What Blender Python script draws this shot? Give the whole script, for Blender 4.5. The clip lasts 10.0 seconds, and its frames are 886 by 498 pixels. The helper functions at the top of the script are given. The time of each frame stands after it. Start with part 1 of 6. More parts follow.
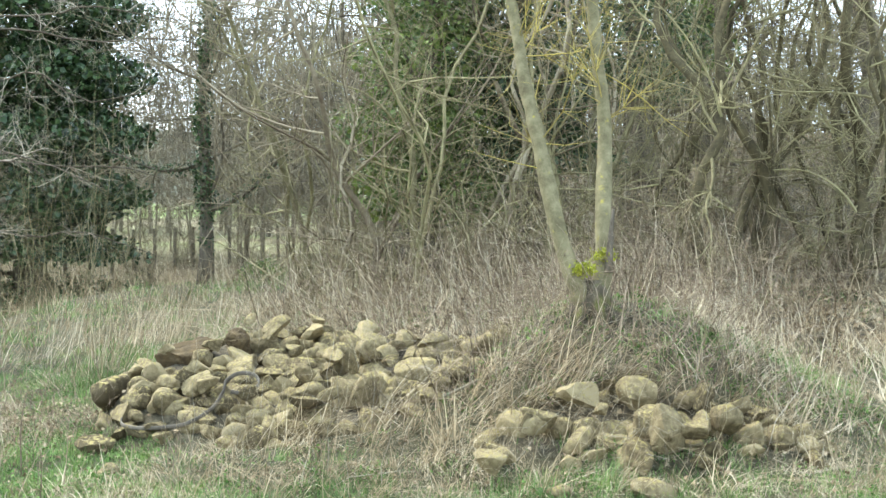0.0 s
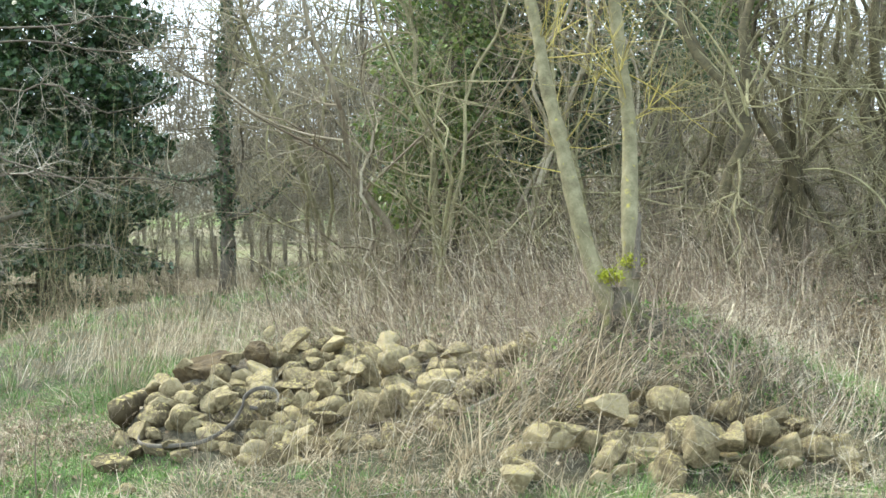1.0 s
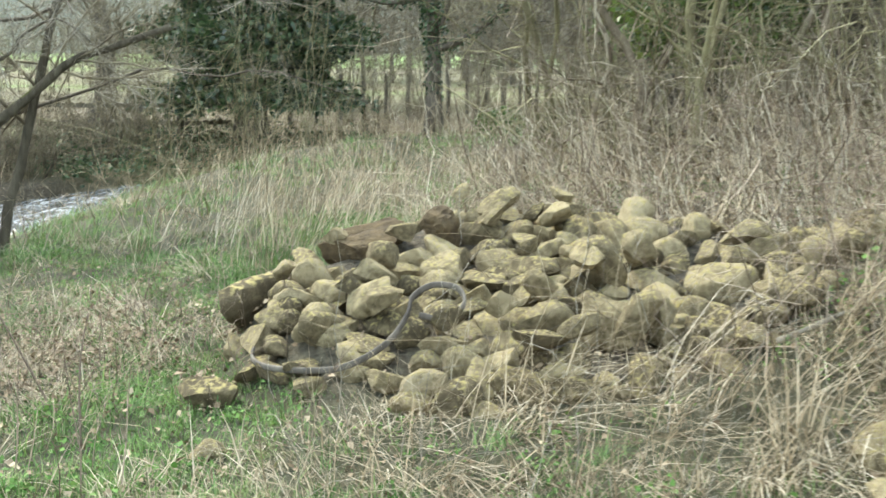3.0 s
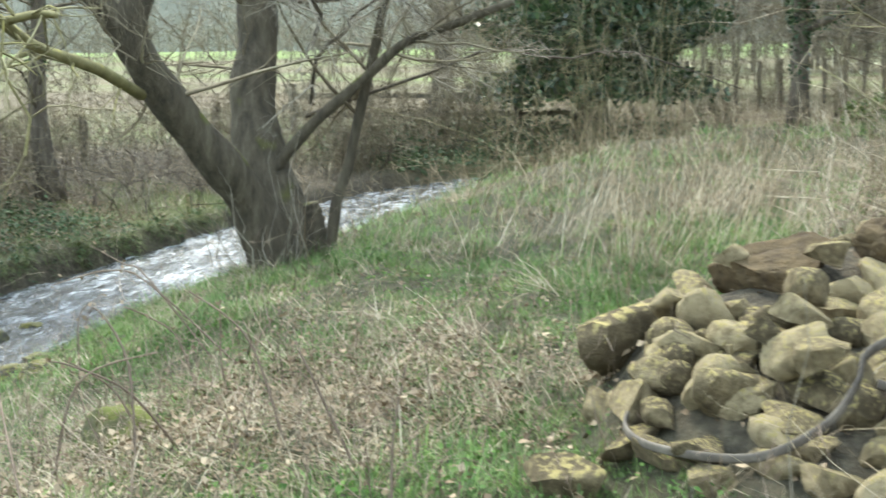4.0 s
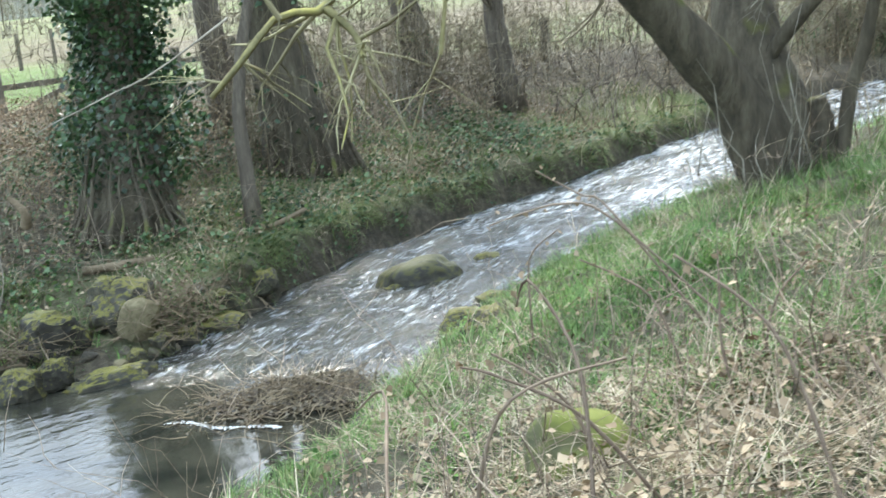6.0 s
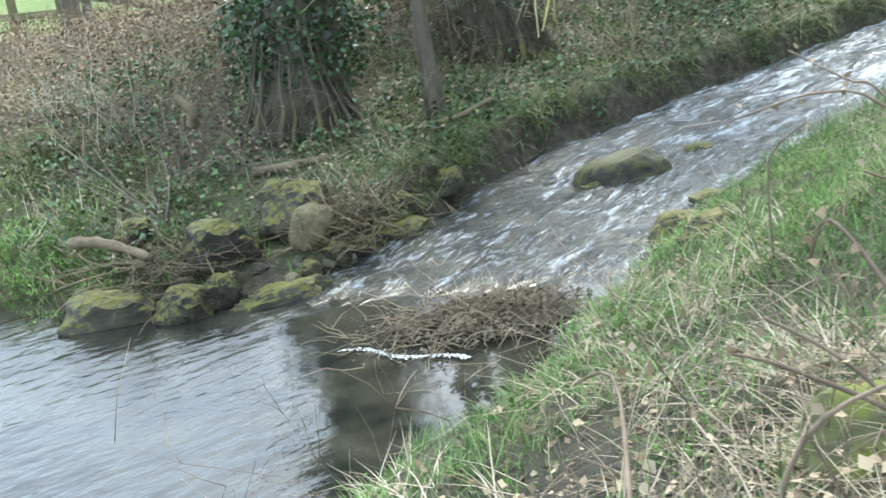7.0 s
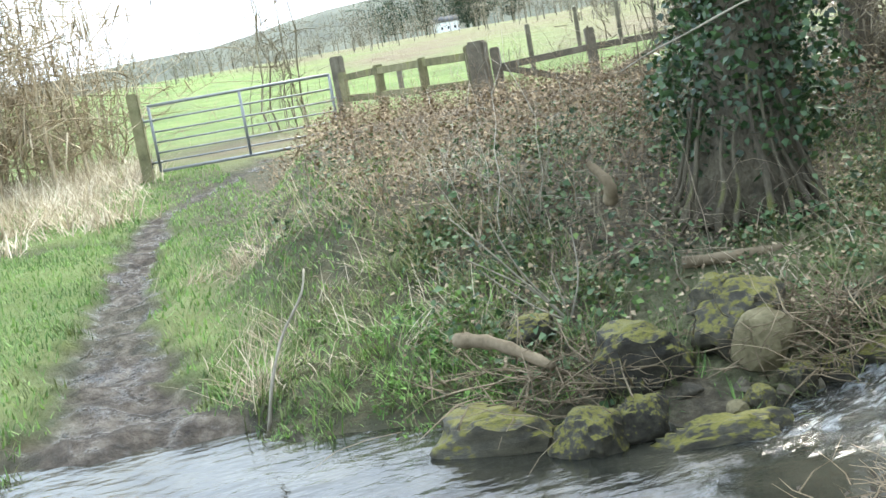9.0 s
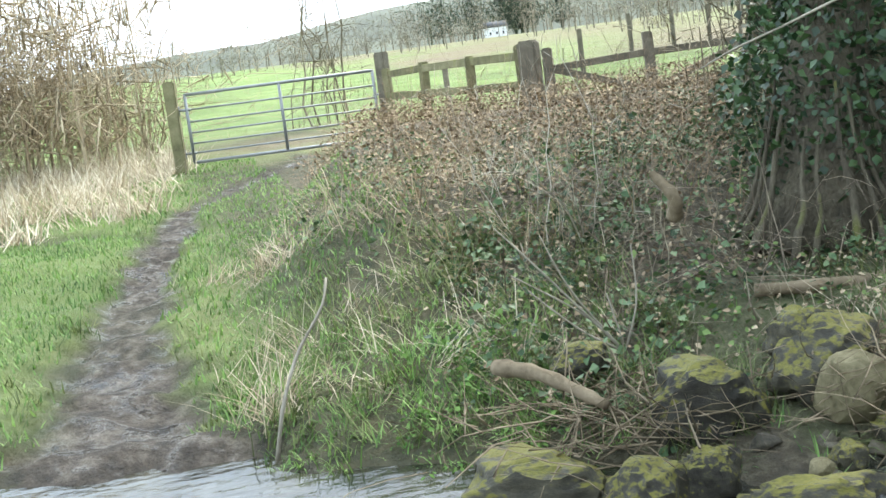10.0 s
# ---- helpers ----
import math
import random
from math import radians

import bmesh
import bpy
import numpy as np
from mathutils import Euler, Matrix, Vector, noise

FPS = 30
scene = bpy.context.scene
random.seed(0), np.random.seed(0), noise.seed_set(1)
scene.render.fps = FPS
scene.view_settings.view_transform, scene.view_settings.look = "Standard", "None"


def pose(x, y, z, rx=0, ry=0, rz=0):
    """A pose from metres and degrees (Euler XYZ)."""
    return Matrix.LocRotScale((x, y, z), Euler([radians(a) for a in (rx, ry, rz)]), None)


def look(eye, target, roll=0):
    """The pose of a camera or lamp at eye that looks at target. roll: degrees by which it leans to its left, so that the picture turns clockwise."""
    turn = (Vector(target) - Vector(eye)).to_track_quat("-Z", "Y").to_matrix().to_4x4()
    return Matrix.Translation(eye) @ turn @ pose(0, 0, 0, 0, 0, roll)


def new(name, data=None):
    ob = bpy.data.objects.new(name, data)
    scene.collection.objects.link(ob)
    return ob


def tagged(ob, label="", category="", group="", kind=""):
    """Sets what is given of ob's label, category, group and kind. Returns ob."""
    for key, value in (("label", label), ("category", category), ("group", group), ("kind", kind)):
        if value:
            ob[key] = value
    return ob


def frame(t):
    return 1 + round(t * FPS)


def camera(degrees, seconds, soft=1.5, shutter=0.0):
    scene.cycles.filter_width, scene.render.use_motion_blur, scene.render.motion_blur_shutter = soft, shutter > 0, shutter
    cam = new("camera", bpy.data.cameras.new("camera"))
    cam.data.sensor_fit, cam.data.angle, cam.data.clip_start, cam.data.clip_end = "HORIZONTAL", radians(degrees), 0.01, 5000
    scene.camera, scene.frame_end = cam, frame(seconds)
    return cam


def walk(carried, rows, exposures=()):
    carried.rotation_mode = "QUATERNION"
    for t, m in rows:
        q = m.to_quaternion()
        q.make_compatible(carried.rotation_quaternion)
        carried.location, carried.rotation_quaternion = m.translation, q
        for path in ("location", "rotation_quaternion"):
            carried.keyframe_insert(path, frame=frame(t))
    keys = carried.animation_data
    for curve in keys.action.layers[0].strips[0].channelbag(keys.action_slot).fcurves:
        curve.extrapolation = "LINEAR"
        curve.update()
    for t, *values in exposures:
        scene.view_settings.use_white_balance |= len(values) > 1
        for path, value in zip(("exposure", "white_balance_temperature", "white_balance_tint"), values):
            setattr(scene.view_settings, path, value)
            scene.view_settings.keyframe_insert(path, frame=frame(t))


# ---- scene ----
cam = camera(38.00, 10.0, soft=1.5, shutter=0.2)
PATH = [
    (0, (0.044, -3.384, 1.797), (-0.141, 0.610, 1.674), 0.16),
    (0.5, (0.044, -3.343, 1.802), (-0.153, 0.651, 1.686), -0.09),
    (1, (0.043, -3.138, 1.818), (-0.215, 0.852, 1.709), -0.81),
    (1.5, (0.015, -2.634, 1.820), (-0.326, 1.350, 1.724), -0.78),
    (2, (-0.091, -1.732, 1.800), (-0.571, 2.238, 1.692), 0.48),
    (2.2, (-0.136, -1.374, 1.773), (-0.688, 2.583, 1.580), 0.09),
    (3.3, (-0.658, 0.684, 1.573), (-1.793, 4.462, 0.911), 0.08),
    (3.5, (-0.804, 0.975, 1.562), (-2.117, 4.691, 0.872), -0.21),
    (4, (-1.212, 1.608, 1.493), (-3.086, 5.091, 0.895), -0.82),
    (4.5, (-1.495, 2.076, 1.455), (-3.760, 5.331, 0.933), -3.18),
    (5, (-1.863, 2.479, 1.382), (-4.459, 5.484, 0.905), -3.94),
    (5.5, (-2.167, 2.781, 1.320), (-4.989, 5.551, 0.721), -4.57),
    (5.7, (-2.282, 2.912, 1.311), (-5.169, 5.596, 0.631), -5.13),
    (6.8, (-3.132, 3.561, 1.207), (-6.366, 5.658, 0.135), -8.81),
    (7, (-3.307, 3.662, 1.183), (-6.598, 5.657, 0.091), -9.21),
    (7.5, (-3.708, 3.928, 1.042), (-7.153, 5.646, -0.044), -12.91),
    (8, (-4.176, 4.088, 0.986), (-7.776, 5.546, 0.027), -13.40),
    (8.5, (-4.632, 4.119, 0.945), (-8.352, 5.362, 0.161), -9.33),
    (9, (-4.935, 4.214, 0.884), (-8.768, 5.171, 0.254), -9.97),
    (9.5, (-5.272, 4.281, 0.847), (-9.126, 5.159, 0.231), -7.77),
    (10, (-5.659, 4.380, 0.804), (-9.522, 5.227, 0.205), -7.49),
]
walk(cam, [(t, look(eye, target, roll)) for t, eye, target, roll in PATH], [(0, 1.56, 6850, 2.0), (3.5, 1.46, 6850, 2.5), (4, 1.40, 6800, 2.5), (5, 1.38, 6600, 3.5), (5.7, 1.47, 6500, 4.0), (7, 1.44, 6400, 3.0), (8.2, 1.44, 6450, 4.5), (9, 1.49, 6750, 4.5), (10, 1.46, 6850, 4.5)])

# ---- light ----
SUN_AZ, SUN_EL = radians(-50), radians(46)      # azimuth from +y towards +x
world = bpy.data.worlds.new("sky")
scene.world = world
world.use_nodes = True
wn, wl = world.node_tree.nodes, world.node_tree.links
wn.clear()
sky = wn.new("ShaderNodeTexSky")
sky.sky_type = "NISHITA"
sky.sun_disc = False
sky.sun_elevation, sky.sun_rotation = SUN_EL, SUN_AZ
sky.air_density, sky.dust_density, sky.ozone_density = 1.0, 2.5, 1.0
wtc = wn.new("ShaderNodeTexCoord")
wmap = wn.new("ShaderNodeMapping")
wmap.inputs["Scale"].default_value = (1.0, 1.0, 2.6)
wl.new(wtc.outputs["Generated"], wmap.inputs["Vector"])
cloud = wn.new("ShaderNodeTexNoise")
cloud.inputs["Scale"].default_value = 2.2
cloud.inputs["Detail"].default_value = 6.0
cloud.inputs["Roughness"].default_value = 0.55
wl.new(wmap.outputs["Vector"], cloud.inputs["Vector"])
cramp = wn.new("ShaderNodeValToRGB")
cramp.color_ramp.elements[0].position, cramp.color_ramp.elements[1].position = 0.38, 0.62
cramp.color_ramp.elements[0].color = (0.42, 0.42, 0.42, 1)
cramp.color_ramp.elements[1].color = (0.95, 0.95, 0.95, 1)
wl.new(cloud.outputs["Fac"], cramp.inputs["Fac"])
cmix = wn.new("ShaderNodeMix")
cmix.data_type = "RGBA"
wl.new(cramp.outputs["Color"], cmix.inputs["Factor"])
wl.new(sky.outputs["Color"], cmix.inputs["A"])
cmix.inputs["B"].default_value = (7.8, 9.3, 11.6, 1)
bg = wn.new("ShaderNodeBackground")
bg.inputs["Strength"].default_value = 0.14
wl.new(cmix.outputs["Result"], bg.inputs["Color"])
wout = wn.new("ShaderNodeOutputWorld")
wl.new(bg.outputs["Background"], wout.inputs["Surface"])

sun_data = bpy.data.lights.new("sun", "SUN")
sun_data.energy, sun_data.angle, sun_data.color = 2.2, radians(14), (1.0, 0.955, 0.89)
sun = new("sun", sun_data)
sun_dir = Vector((math.sin(SUN_AZ) * math.cos(SUN_EL), math.cos(SUN_AZ) * math.cos(SUN_EL), math.sin(SUN_EL)))
sun.matrix_world = look(sun_dir * 50, (0, 0, 0))

# ---- mesh building ----
rng = np.random.default_rng(7)


class Mesh:
    """Collects vertices, triangles and quads, then makes one mesh."""

    def __init__(self):
        self.v, self.t, self.q, self.n = [], [], [], 0

    def add(self, v, tris=None, quads=None):
        v = np.asarray(v, float).reshape(-1, 3)
        if tris is not None and len(tris):
            self.t.append(np.asarray(tris, int).reshape(-1, 3) + self.n)
        if quads is not None and len(quads):
            self.q.append(np.asarray(quads, int).reshape(-1, 4) + self.n)
        self.v.append(v)
        self.n += len(v)

    def data(self, name, material=None, smooth=False):
        me = bpy.data.meshes.new(name)
        v = np.concatenate(self.v) if self.v else np.zeros((0, 3))
        t = np.concatenate(self.t) if self.t else np.zeros((0, 3), int)
        q = np.concatenate(self.q) if self.q else np.zeros((0, 4), int)
        me.vertices.add(len(v))
        me.vertices.foreach_set("co", v.astype(np.float32).ravel())
        me.loops.add(t.size + q.size)
        me.loops.foreach_set("vertex_index", np.concatenate([t.ravel(), q.ravel()]).astype(np.int32))
        me.polygons.add(len(t) + len(q))
        start = np.concatenate([np.arange(len(t)) * 3, t.size + np.arange(len(q)) * 4])
        me.polygons.foreach_set("loop_start", start.astype(np.int32))
        if smooth:
            me.polygons.foreach_set("use_smooth", np.ones(len(t) + len(q), bool))
        me.update(calc_edges=True)
        me.validate()
        if material:
            me.materials.append(material)
        return me


def part(name, mesh, material, parent, label="", smooth=True):
    """One mesh object under a thing; mesh is a Mesh or finished mesh data."""
    ob = new(name, mesh.data(name, material, smooth) if isinstance(mesh, Mesh) else mesh)
    ob.parent = parent
    if label:
        ob["label"] = label
    return ob


def thing(name, mesh, material, label, category, group="", kind="", smooth=True):
    ob = new(name, mesh.data(name, material, smooth) if isinstance(mesh, Mesh) else mesh)
    return tagged(ob, label, category, group, kind)


def holder(name, at, label, category, group="", kind=""):
    ob = new(name)
    ob.empty_display_size = 0.2
    ob.location = at
    return tagged(ob, label, category, group, kind)


def tube(m, pts, radii, sides=6, cap=True):
    """A round tapering limb along pts."""
    p = np.asarray(pts, float)
    r = np.asarray(radii, float) * np.ones(len(p))
    tan = np.gradient(p, axis=0)
    tan /= np.linalg.norm(tan, axis=1)[:, None] + 1e-9
    ref = np.array([0.0, 0, 1]) if abs(tan[0, 2]) < 0.9 else np.array([1.0, 0, 0])
    u = np.cross(tan, ref)
    u /= np.linalg.norm(u, axis=1)[:, None] + 1e-9
    w = np.cross(tan, u)
    a = np.arange(sides) * 2 * np.pi / sides
    ring = p[:, None] + r[:, None, None] * (np.cos(a)[None, :, None] * u[:, None] + np.sin(a)[None, :, None] * w[:, None])
    n = len(p)
    i, j = np.meshgrid(np.arange(n - 1), np.arange(sides), indexing="ij")
    k = (j + 1) % sides
    quads = np.stack([i * sides + j, i * sides + k, (i + 1) * sides + k, (i + 1) * sides + j], -1).reshape(-1, 4)
    verts, tris = ring.reshape(-1, 3), None
    if cap:
        verts = np.concatenate([verts, p[:1], p[-1:]])
        b, e = n * sides, n * sides + 1
        jj = np.arange(sides)
        kk = (jj + 1) % sides
        tris = np.concatenate([np.stack([kk, jj, 0 * jj + b], -1), np.stack([(n - 1) * sides + jj, (n - 1) * sides + kk, 0 * jj + e], -1)])
    m.add(verts, tris, quads)


def ribbons(m, base, height, width, az, lean, curl, segs=3):
    """Grass blades and dead leaves of grass: tapered, bent strips, one for each base point."""
    n = len(base)
    s = np.linspace(0, 1, segs + 1)
    d = np.stack([np.cos(az), np.sin(az), 0 * az], -1)
    side = np.stack([-np.sin(az), np.cos(az), 0 * az], -1)
    ang = lean[:, None] + curl[:, None] * s[None]
    step = height[:, None] / segs
    out = np.concatenate([np.zeros((n, 1)), np.cumsum(np.sin(ang[:, 1:]) * step, 1)], 1)
    up = np.concatenate([np.zeros((n, 1)), np.cumsum(np.cos(ang[:, 1:]) * step, 1)], 1)
    mid = base[:, None] + out[..., None] * d[:, None] + up[..., None] * np.array([0, 0, 1.0])
    w = width[:, None] * (1 - s[None] ** 1.5 * 0.95) / 2
    left, right = mid - w[..., None] * side[:, None], mid + w[..., None] * side[:, None]
    v = np.concatenate([np.stack([left, right], 2).reshape(n, -1, 3)[:, :2 * segs], mid[:, -1:]], 1)
    k = v.shape[1]
    first = np.arange(n)[:, None, None] * k
    q = np.array([[2 * i, 2 * i + 1, 2 * i + 3, 2 * i + 2] for i in range(segs - 1)]).reshape(-1, 4)
    m.add(v, np.array([[2 * segs - 2, 2 * segs - 1, 2 * segs]])[None] + first, q[None] + first)


def stalks(m, base, height, radius, az, lean, curl, segs=3, wob=0.0):
    """Thin three-sided dead stems, one for each base point."""
    n = len(base)
    s = np.linspace(0, 1, segs + 1)
    d = np.stack([np.cos(az), np.sin(az), 0 * az], -1)
    side = np.stack([-np.sin(az), np.cos(az), 0 * az], -1)
    ang = lean[:, None] + curl[:, None] * s[None]
    step = height[:, None] / segs
    out = np.concatenate([np.zeros((n, 1)), np.cumsum(np.sin(ang[:, 1:]) * step, 1)], 1)
    up = np.concatenate([np.zeros((n, 1)), np.cumsum(np.cos(ang[:, 1:]) * step, 1)], 1)
    mid = base[:, None] + out[..., None] * d[:, None] + up[..., None] * np.array([0, 0, 1.0])
    if wob:
        mid[:, 1:] += rng.normal(0, wob, (n, segs, 3)) * height[:, None, None]
    r = radius[:, None] * (1 - 0.75 * s[None])
    a = np.arange(3) * 2 * np.pi / 3
    ring = mid[:, :, None] + r[..., None, None] * (np.cos(a)[:, None] * side[:, None, None] + np.sin(a)[:, None] * (0.5 * d + np.array([0, 0, 0.7]))[:, None, None])
    v = ring.reshape(n, -1, 3)
    k = v.shape[1]
    q = np.array([[3 * i + j, 3 * i + (j + 1) % 3, 3 * i + 3 + (j + 1) % 3, 3 * i + 3 + j] for i in range(segs) for j in range(3)])
    m.add(v, None, (q[None] + np.arange(n)[:, None, None] * k))
    return mid


def leaves(m, at, size, flat=0.0, droop=0.0):
    """Small folded pointed leaves at the given places."""
    n = len(at)
    nrm = rng.normal(0, 1, (n, 3))
    nrm[:, 2] = np.abs(nrm[:, 2]) + flat
    nrm /= np.linalg.norm(nrm, axis=1)[:, None]
    a = rng.normal(0, 1, (n, 3))
    a[:, 2] -= droop
    u = a - (a * nrm).sum(1)[:, None] * nrm
    u /= np.linalg.norm(u, axis=1)[:, None] + 1e-9
    w = np.cross(nrm, u)
    s = (size * np.ones(n))[:, None]
    p0, p2 = at - u * s * 0.5, at + u * s * 0.55
    p1 = at + w * s * 0.42 + nrm * s * 0.12 - u * s * 0.1
    p3 = at - w * s * 0.42 + nrm * s * 0.12 - u * s * 0.1
    v = np.stack([p0, p1, p2, p3], 1)
    t = np.array([[0, 1, 2], [0, 2, 3]])
    m.add(v, t[None] + np.arange(n)[:, None, None] * 4)


# ---- the lie of the land ----
STREAM = np.array([  # centre x, y and half width, from the pool upstream
    (-8.7, -14, 2.6), (-8.7, -2, 2.5), (-8.9, 2.6, 2.45), (-8.8, 4.4, 2.0), (-8.45, 5.8, 1.22), (-8.55, 6.6, 0.88), (-9.15, 7.8, 0.80),
    (-9.75, 9.2, 0.88), (-10.1, 10.8, 0.80), (-10.45, 13, 0.75), (-11.1, 16.4, 0.78), (-11.1, 19.5, 0.8), (-9.8, 22.5, 0.8), (-6.5, 25, 0.9),
    (0, 27, 0.9), (14, 28, 0.9)])
WATER = -0.85


def stream(x, y):
    """Signed distance beyond the water's edge (negative in the water), and whether the point is on the far side."""
    x, y = np.asarray(x, float), np.asarray(y, float)
    best, far = np.full(x.shape, 1e9), np.zeros(x.shape, bool)
    for (x0, y0, h0), (x1, y1, h1) in zip(STREAM[:-1], STREAM[1:]):
        dx, dy = x1 - x0, y1 - y0
        t = np.clip(((x - x0) * dx + (y - y0) * dy) / (dx * dx + dy * dy), 0, 1)
        d = np.hypot(x - x0 - t * dx, y - y0 - t * dy) - (h0 + t * (h1 - h0))
        near = d < best
        best = np.where(near, d, best)
        far = np.where(near, (dx * (y - y0) - dy * (x - x0)) > 0, far)
    return best, far


def current(x, y):
    """How far along the stream a place lies, and how far to the side of its middle."""
    best, along, across, start = np.full(x.shape, 1e9), np.zeros(x.shape), np.zeros(x.shape), 0.0
    for (x0, y0, _), (x1, y1, _) in zip(STREAM[:-1], STREAM[1:]):
        dx, dy = x1 - x0, y1 - y0
        ln = math.hypot(dx, dy)
        t = np.clip(((x - x0) * dx + (y - y0) * dy) / ln ** 2, 0, 1)
        d = np.hypot(x - x0 - t * dx, y - y0 - t * dy)
        near = d < best
        best = np.where(near, d, best)
        along = np.where(near, start + t * ln, along)
        across = np.where(near, ((x - x0) * dy - (y - y0) * dx) / ln, across)
        start += ln
    return along, across


def smooth(a):
    a = np.clip(a, 0, 1)
    return a * a * (3 - 2 * a)


def bumps(x, y):
    return (np.sin(1.7 * x + 0.6 * y + 1) * np.sin(1.3 * y - 0.4 * x) * 0.5 + np.sin(4.1 * x - 1.9 * y) * np.sin(3.3 * y + 1.2 * x + 2) * 0.3
            + np.sin(9.3 * x + 2.2 * y) * np.sin(8.1 * y - 3.1 * x + 1) * 0.2)


def track(x, y):
    """How near a place is to the muddy wheel track, 1 on it and 0 away from it."""
    mid = np.interp(-x, [10, 13, 16, 20, 24, 40], [3.95, 4.05, 4.2, 4.7, 6.3, 11])
    wide = np.interp(-x, [10.5, 12, 14.5, 18, 24], [0.8, 0.40, 0.25, 0.2, 0.16]) * (1 + 0.4 * bumps(x * 1.5, y * 1.5) + 0.35 * bumps(x * 4, y * 4))
    fork = np.abs(x + 18.9 + 0.75 * (4.0 - y)) / (0.30 + 0.12 * bumps(x * 3, y * 3))
    fork = np.where((y < 4.3) & (y > -3), smooth(1.4 - fork) * np.clip(0.75 + 0.9 * bumps(x * 2.3, y * 2.3), 0, 1), 0)
    return np.maximum(fork, np.where((x < -10.2) & (x > -26), smooth(1.6 - np.abs(y - mid) / wide), 0))


HEAPS = [  # centre, half lengths, top height at the centre, rise along y
    (-1.42, 6.20, 1.60, 1.32, 0.72, 0.24), (0.92, 4.35, 1.15, 0.55, 0.60, 0.12)]


def heap_top(heap, x, y):
    cx, cy, ax, ay, z, rise = heap
    e = np.sqrt(((x - cx) / ax) ** 2 + ((y - cy) / ay) ** 2) + 0.06 * np.sin(5 * x + 3 * y)
    return smooth((1.08 - e) * 2.4), z + rise * (y - cy) + 0 * x


def height(x, y):
    x, y = np.asarray(x, float), np.asarray(y, float)
    d, far = stream(x, y)
    near_z = np.interp(d, [-1.2, 0, 0.25, 0.8, 1.5, 2.6, 4, 7, 12, 30, 80], [-1.2, -0.88, -0.7, -0.5, -0.3, 0.0, 0.14, 0.24, 0.35, 0.5, 0.8])
    meadow = np.interp(d, [-1.2, 0, 0.5, 3, 12, 40, 160, 400], [-1.2, -0.88, -0.76, -0.66, -0.48, -0.42, 1.9, 3.5])
    bank = np.interp(d, [-1.2, 0, 0.07, 0.16, 1.6, 3.0, 6, 14, 60, 160, 400], [-1.2, -0.88, -0.64, -0.50, -0.32, -0.05, 0.08, 0.12, 0.2, 1.9, 3.5])
    slope = np.interp(d, [-1.2, 0, 0.5, 1.0, 1.6, 3.0, 6, 14, 60, 160, 400], [-1.2, -0.88, -0.71, -0.60, -0.44, -0.07, 0.08, 0.12, 0.2, 1.9, 3.5])
    bank = slope + (bank - slope) * smooth((y - 6.6) / 1.2)
    b = smooth((y - 4.5 - 0.014 * (x + 10) ** 2 * (x < -10)) / 1.1) * (1 - smooth((-x - 19) / 6) * smooth((16 - y) / 6))
    far_z = meadow * (1 - b) + bank * b
    z = np.where(far, far_z, near_z)
    ok = (~far) & (d > 0.5)
    wood = smooth((x + 3.5) / 5) * smooth((y - 6.2) / 6) * 0.75
    wood = wood + 2.8 * smooth((y - 13.0) / 12) * smooth((x + 1.8) / 4) * smooth(d / 4)
    z = z + np.where(ok, wood, 0) + np.where(ok, 0.88 * np.exp(-((x - 0.8) ** 2 / 1.9 + (y - 6.1) ** 2 / 1.9)), 0)
    z = z + np.where(ok, 0.30 * np.exp(-((x + 5.4) ** 2 + (y - 20) ** 2) / 12), 0)
    for heap in HEAPS:
        inside, top = heap_top(heap, x, y)
        z = np.where(ok, z + inside * np.maximum(0, top - 0.17 - z), z)
    z = z + bumps(x, y) * 0.05 * np.clip(d / 0.6, 0, 1) * np.clip(1.5 - d / 60, 0, 1)
    rut = 0.05 * bumps(3.1 * x + 1.7 * y, 3.3 * y - 1.2 * x) + 0.05 * bumps(1.3 * x - 2.1 * y + 3, 1.7 * y + 2.3 * x) + 0.03 * bumps(5.3 * x, 4.7 * y)
    return z - track(x, y) * (0.07 + rut)


def on(x, y, dz=0.0):
    return Vector((x, y, float(height(x, y)) + dz))


def ground_points(n, x0, x1, y0, y1, keep=None):
    """n random places on the ground inside a rectangle, thinned by keep(x, y) -> 0..1."""
    x, y = rng.uniform(x0, x1, n), rng.uniform(y0, y1, n)
    if keep is not None:
        ok = rng.uniform(0, 1, n) < keep(x, y)
        x, y = x[ok], y[ok]
    return np.stack([x, y, height(x, y) - 0.01], -1)

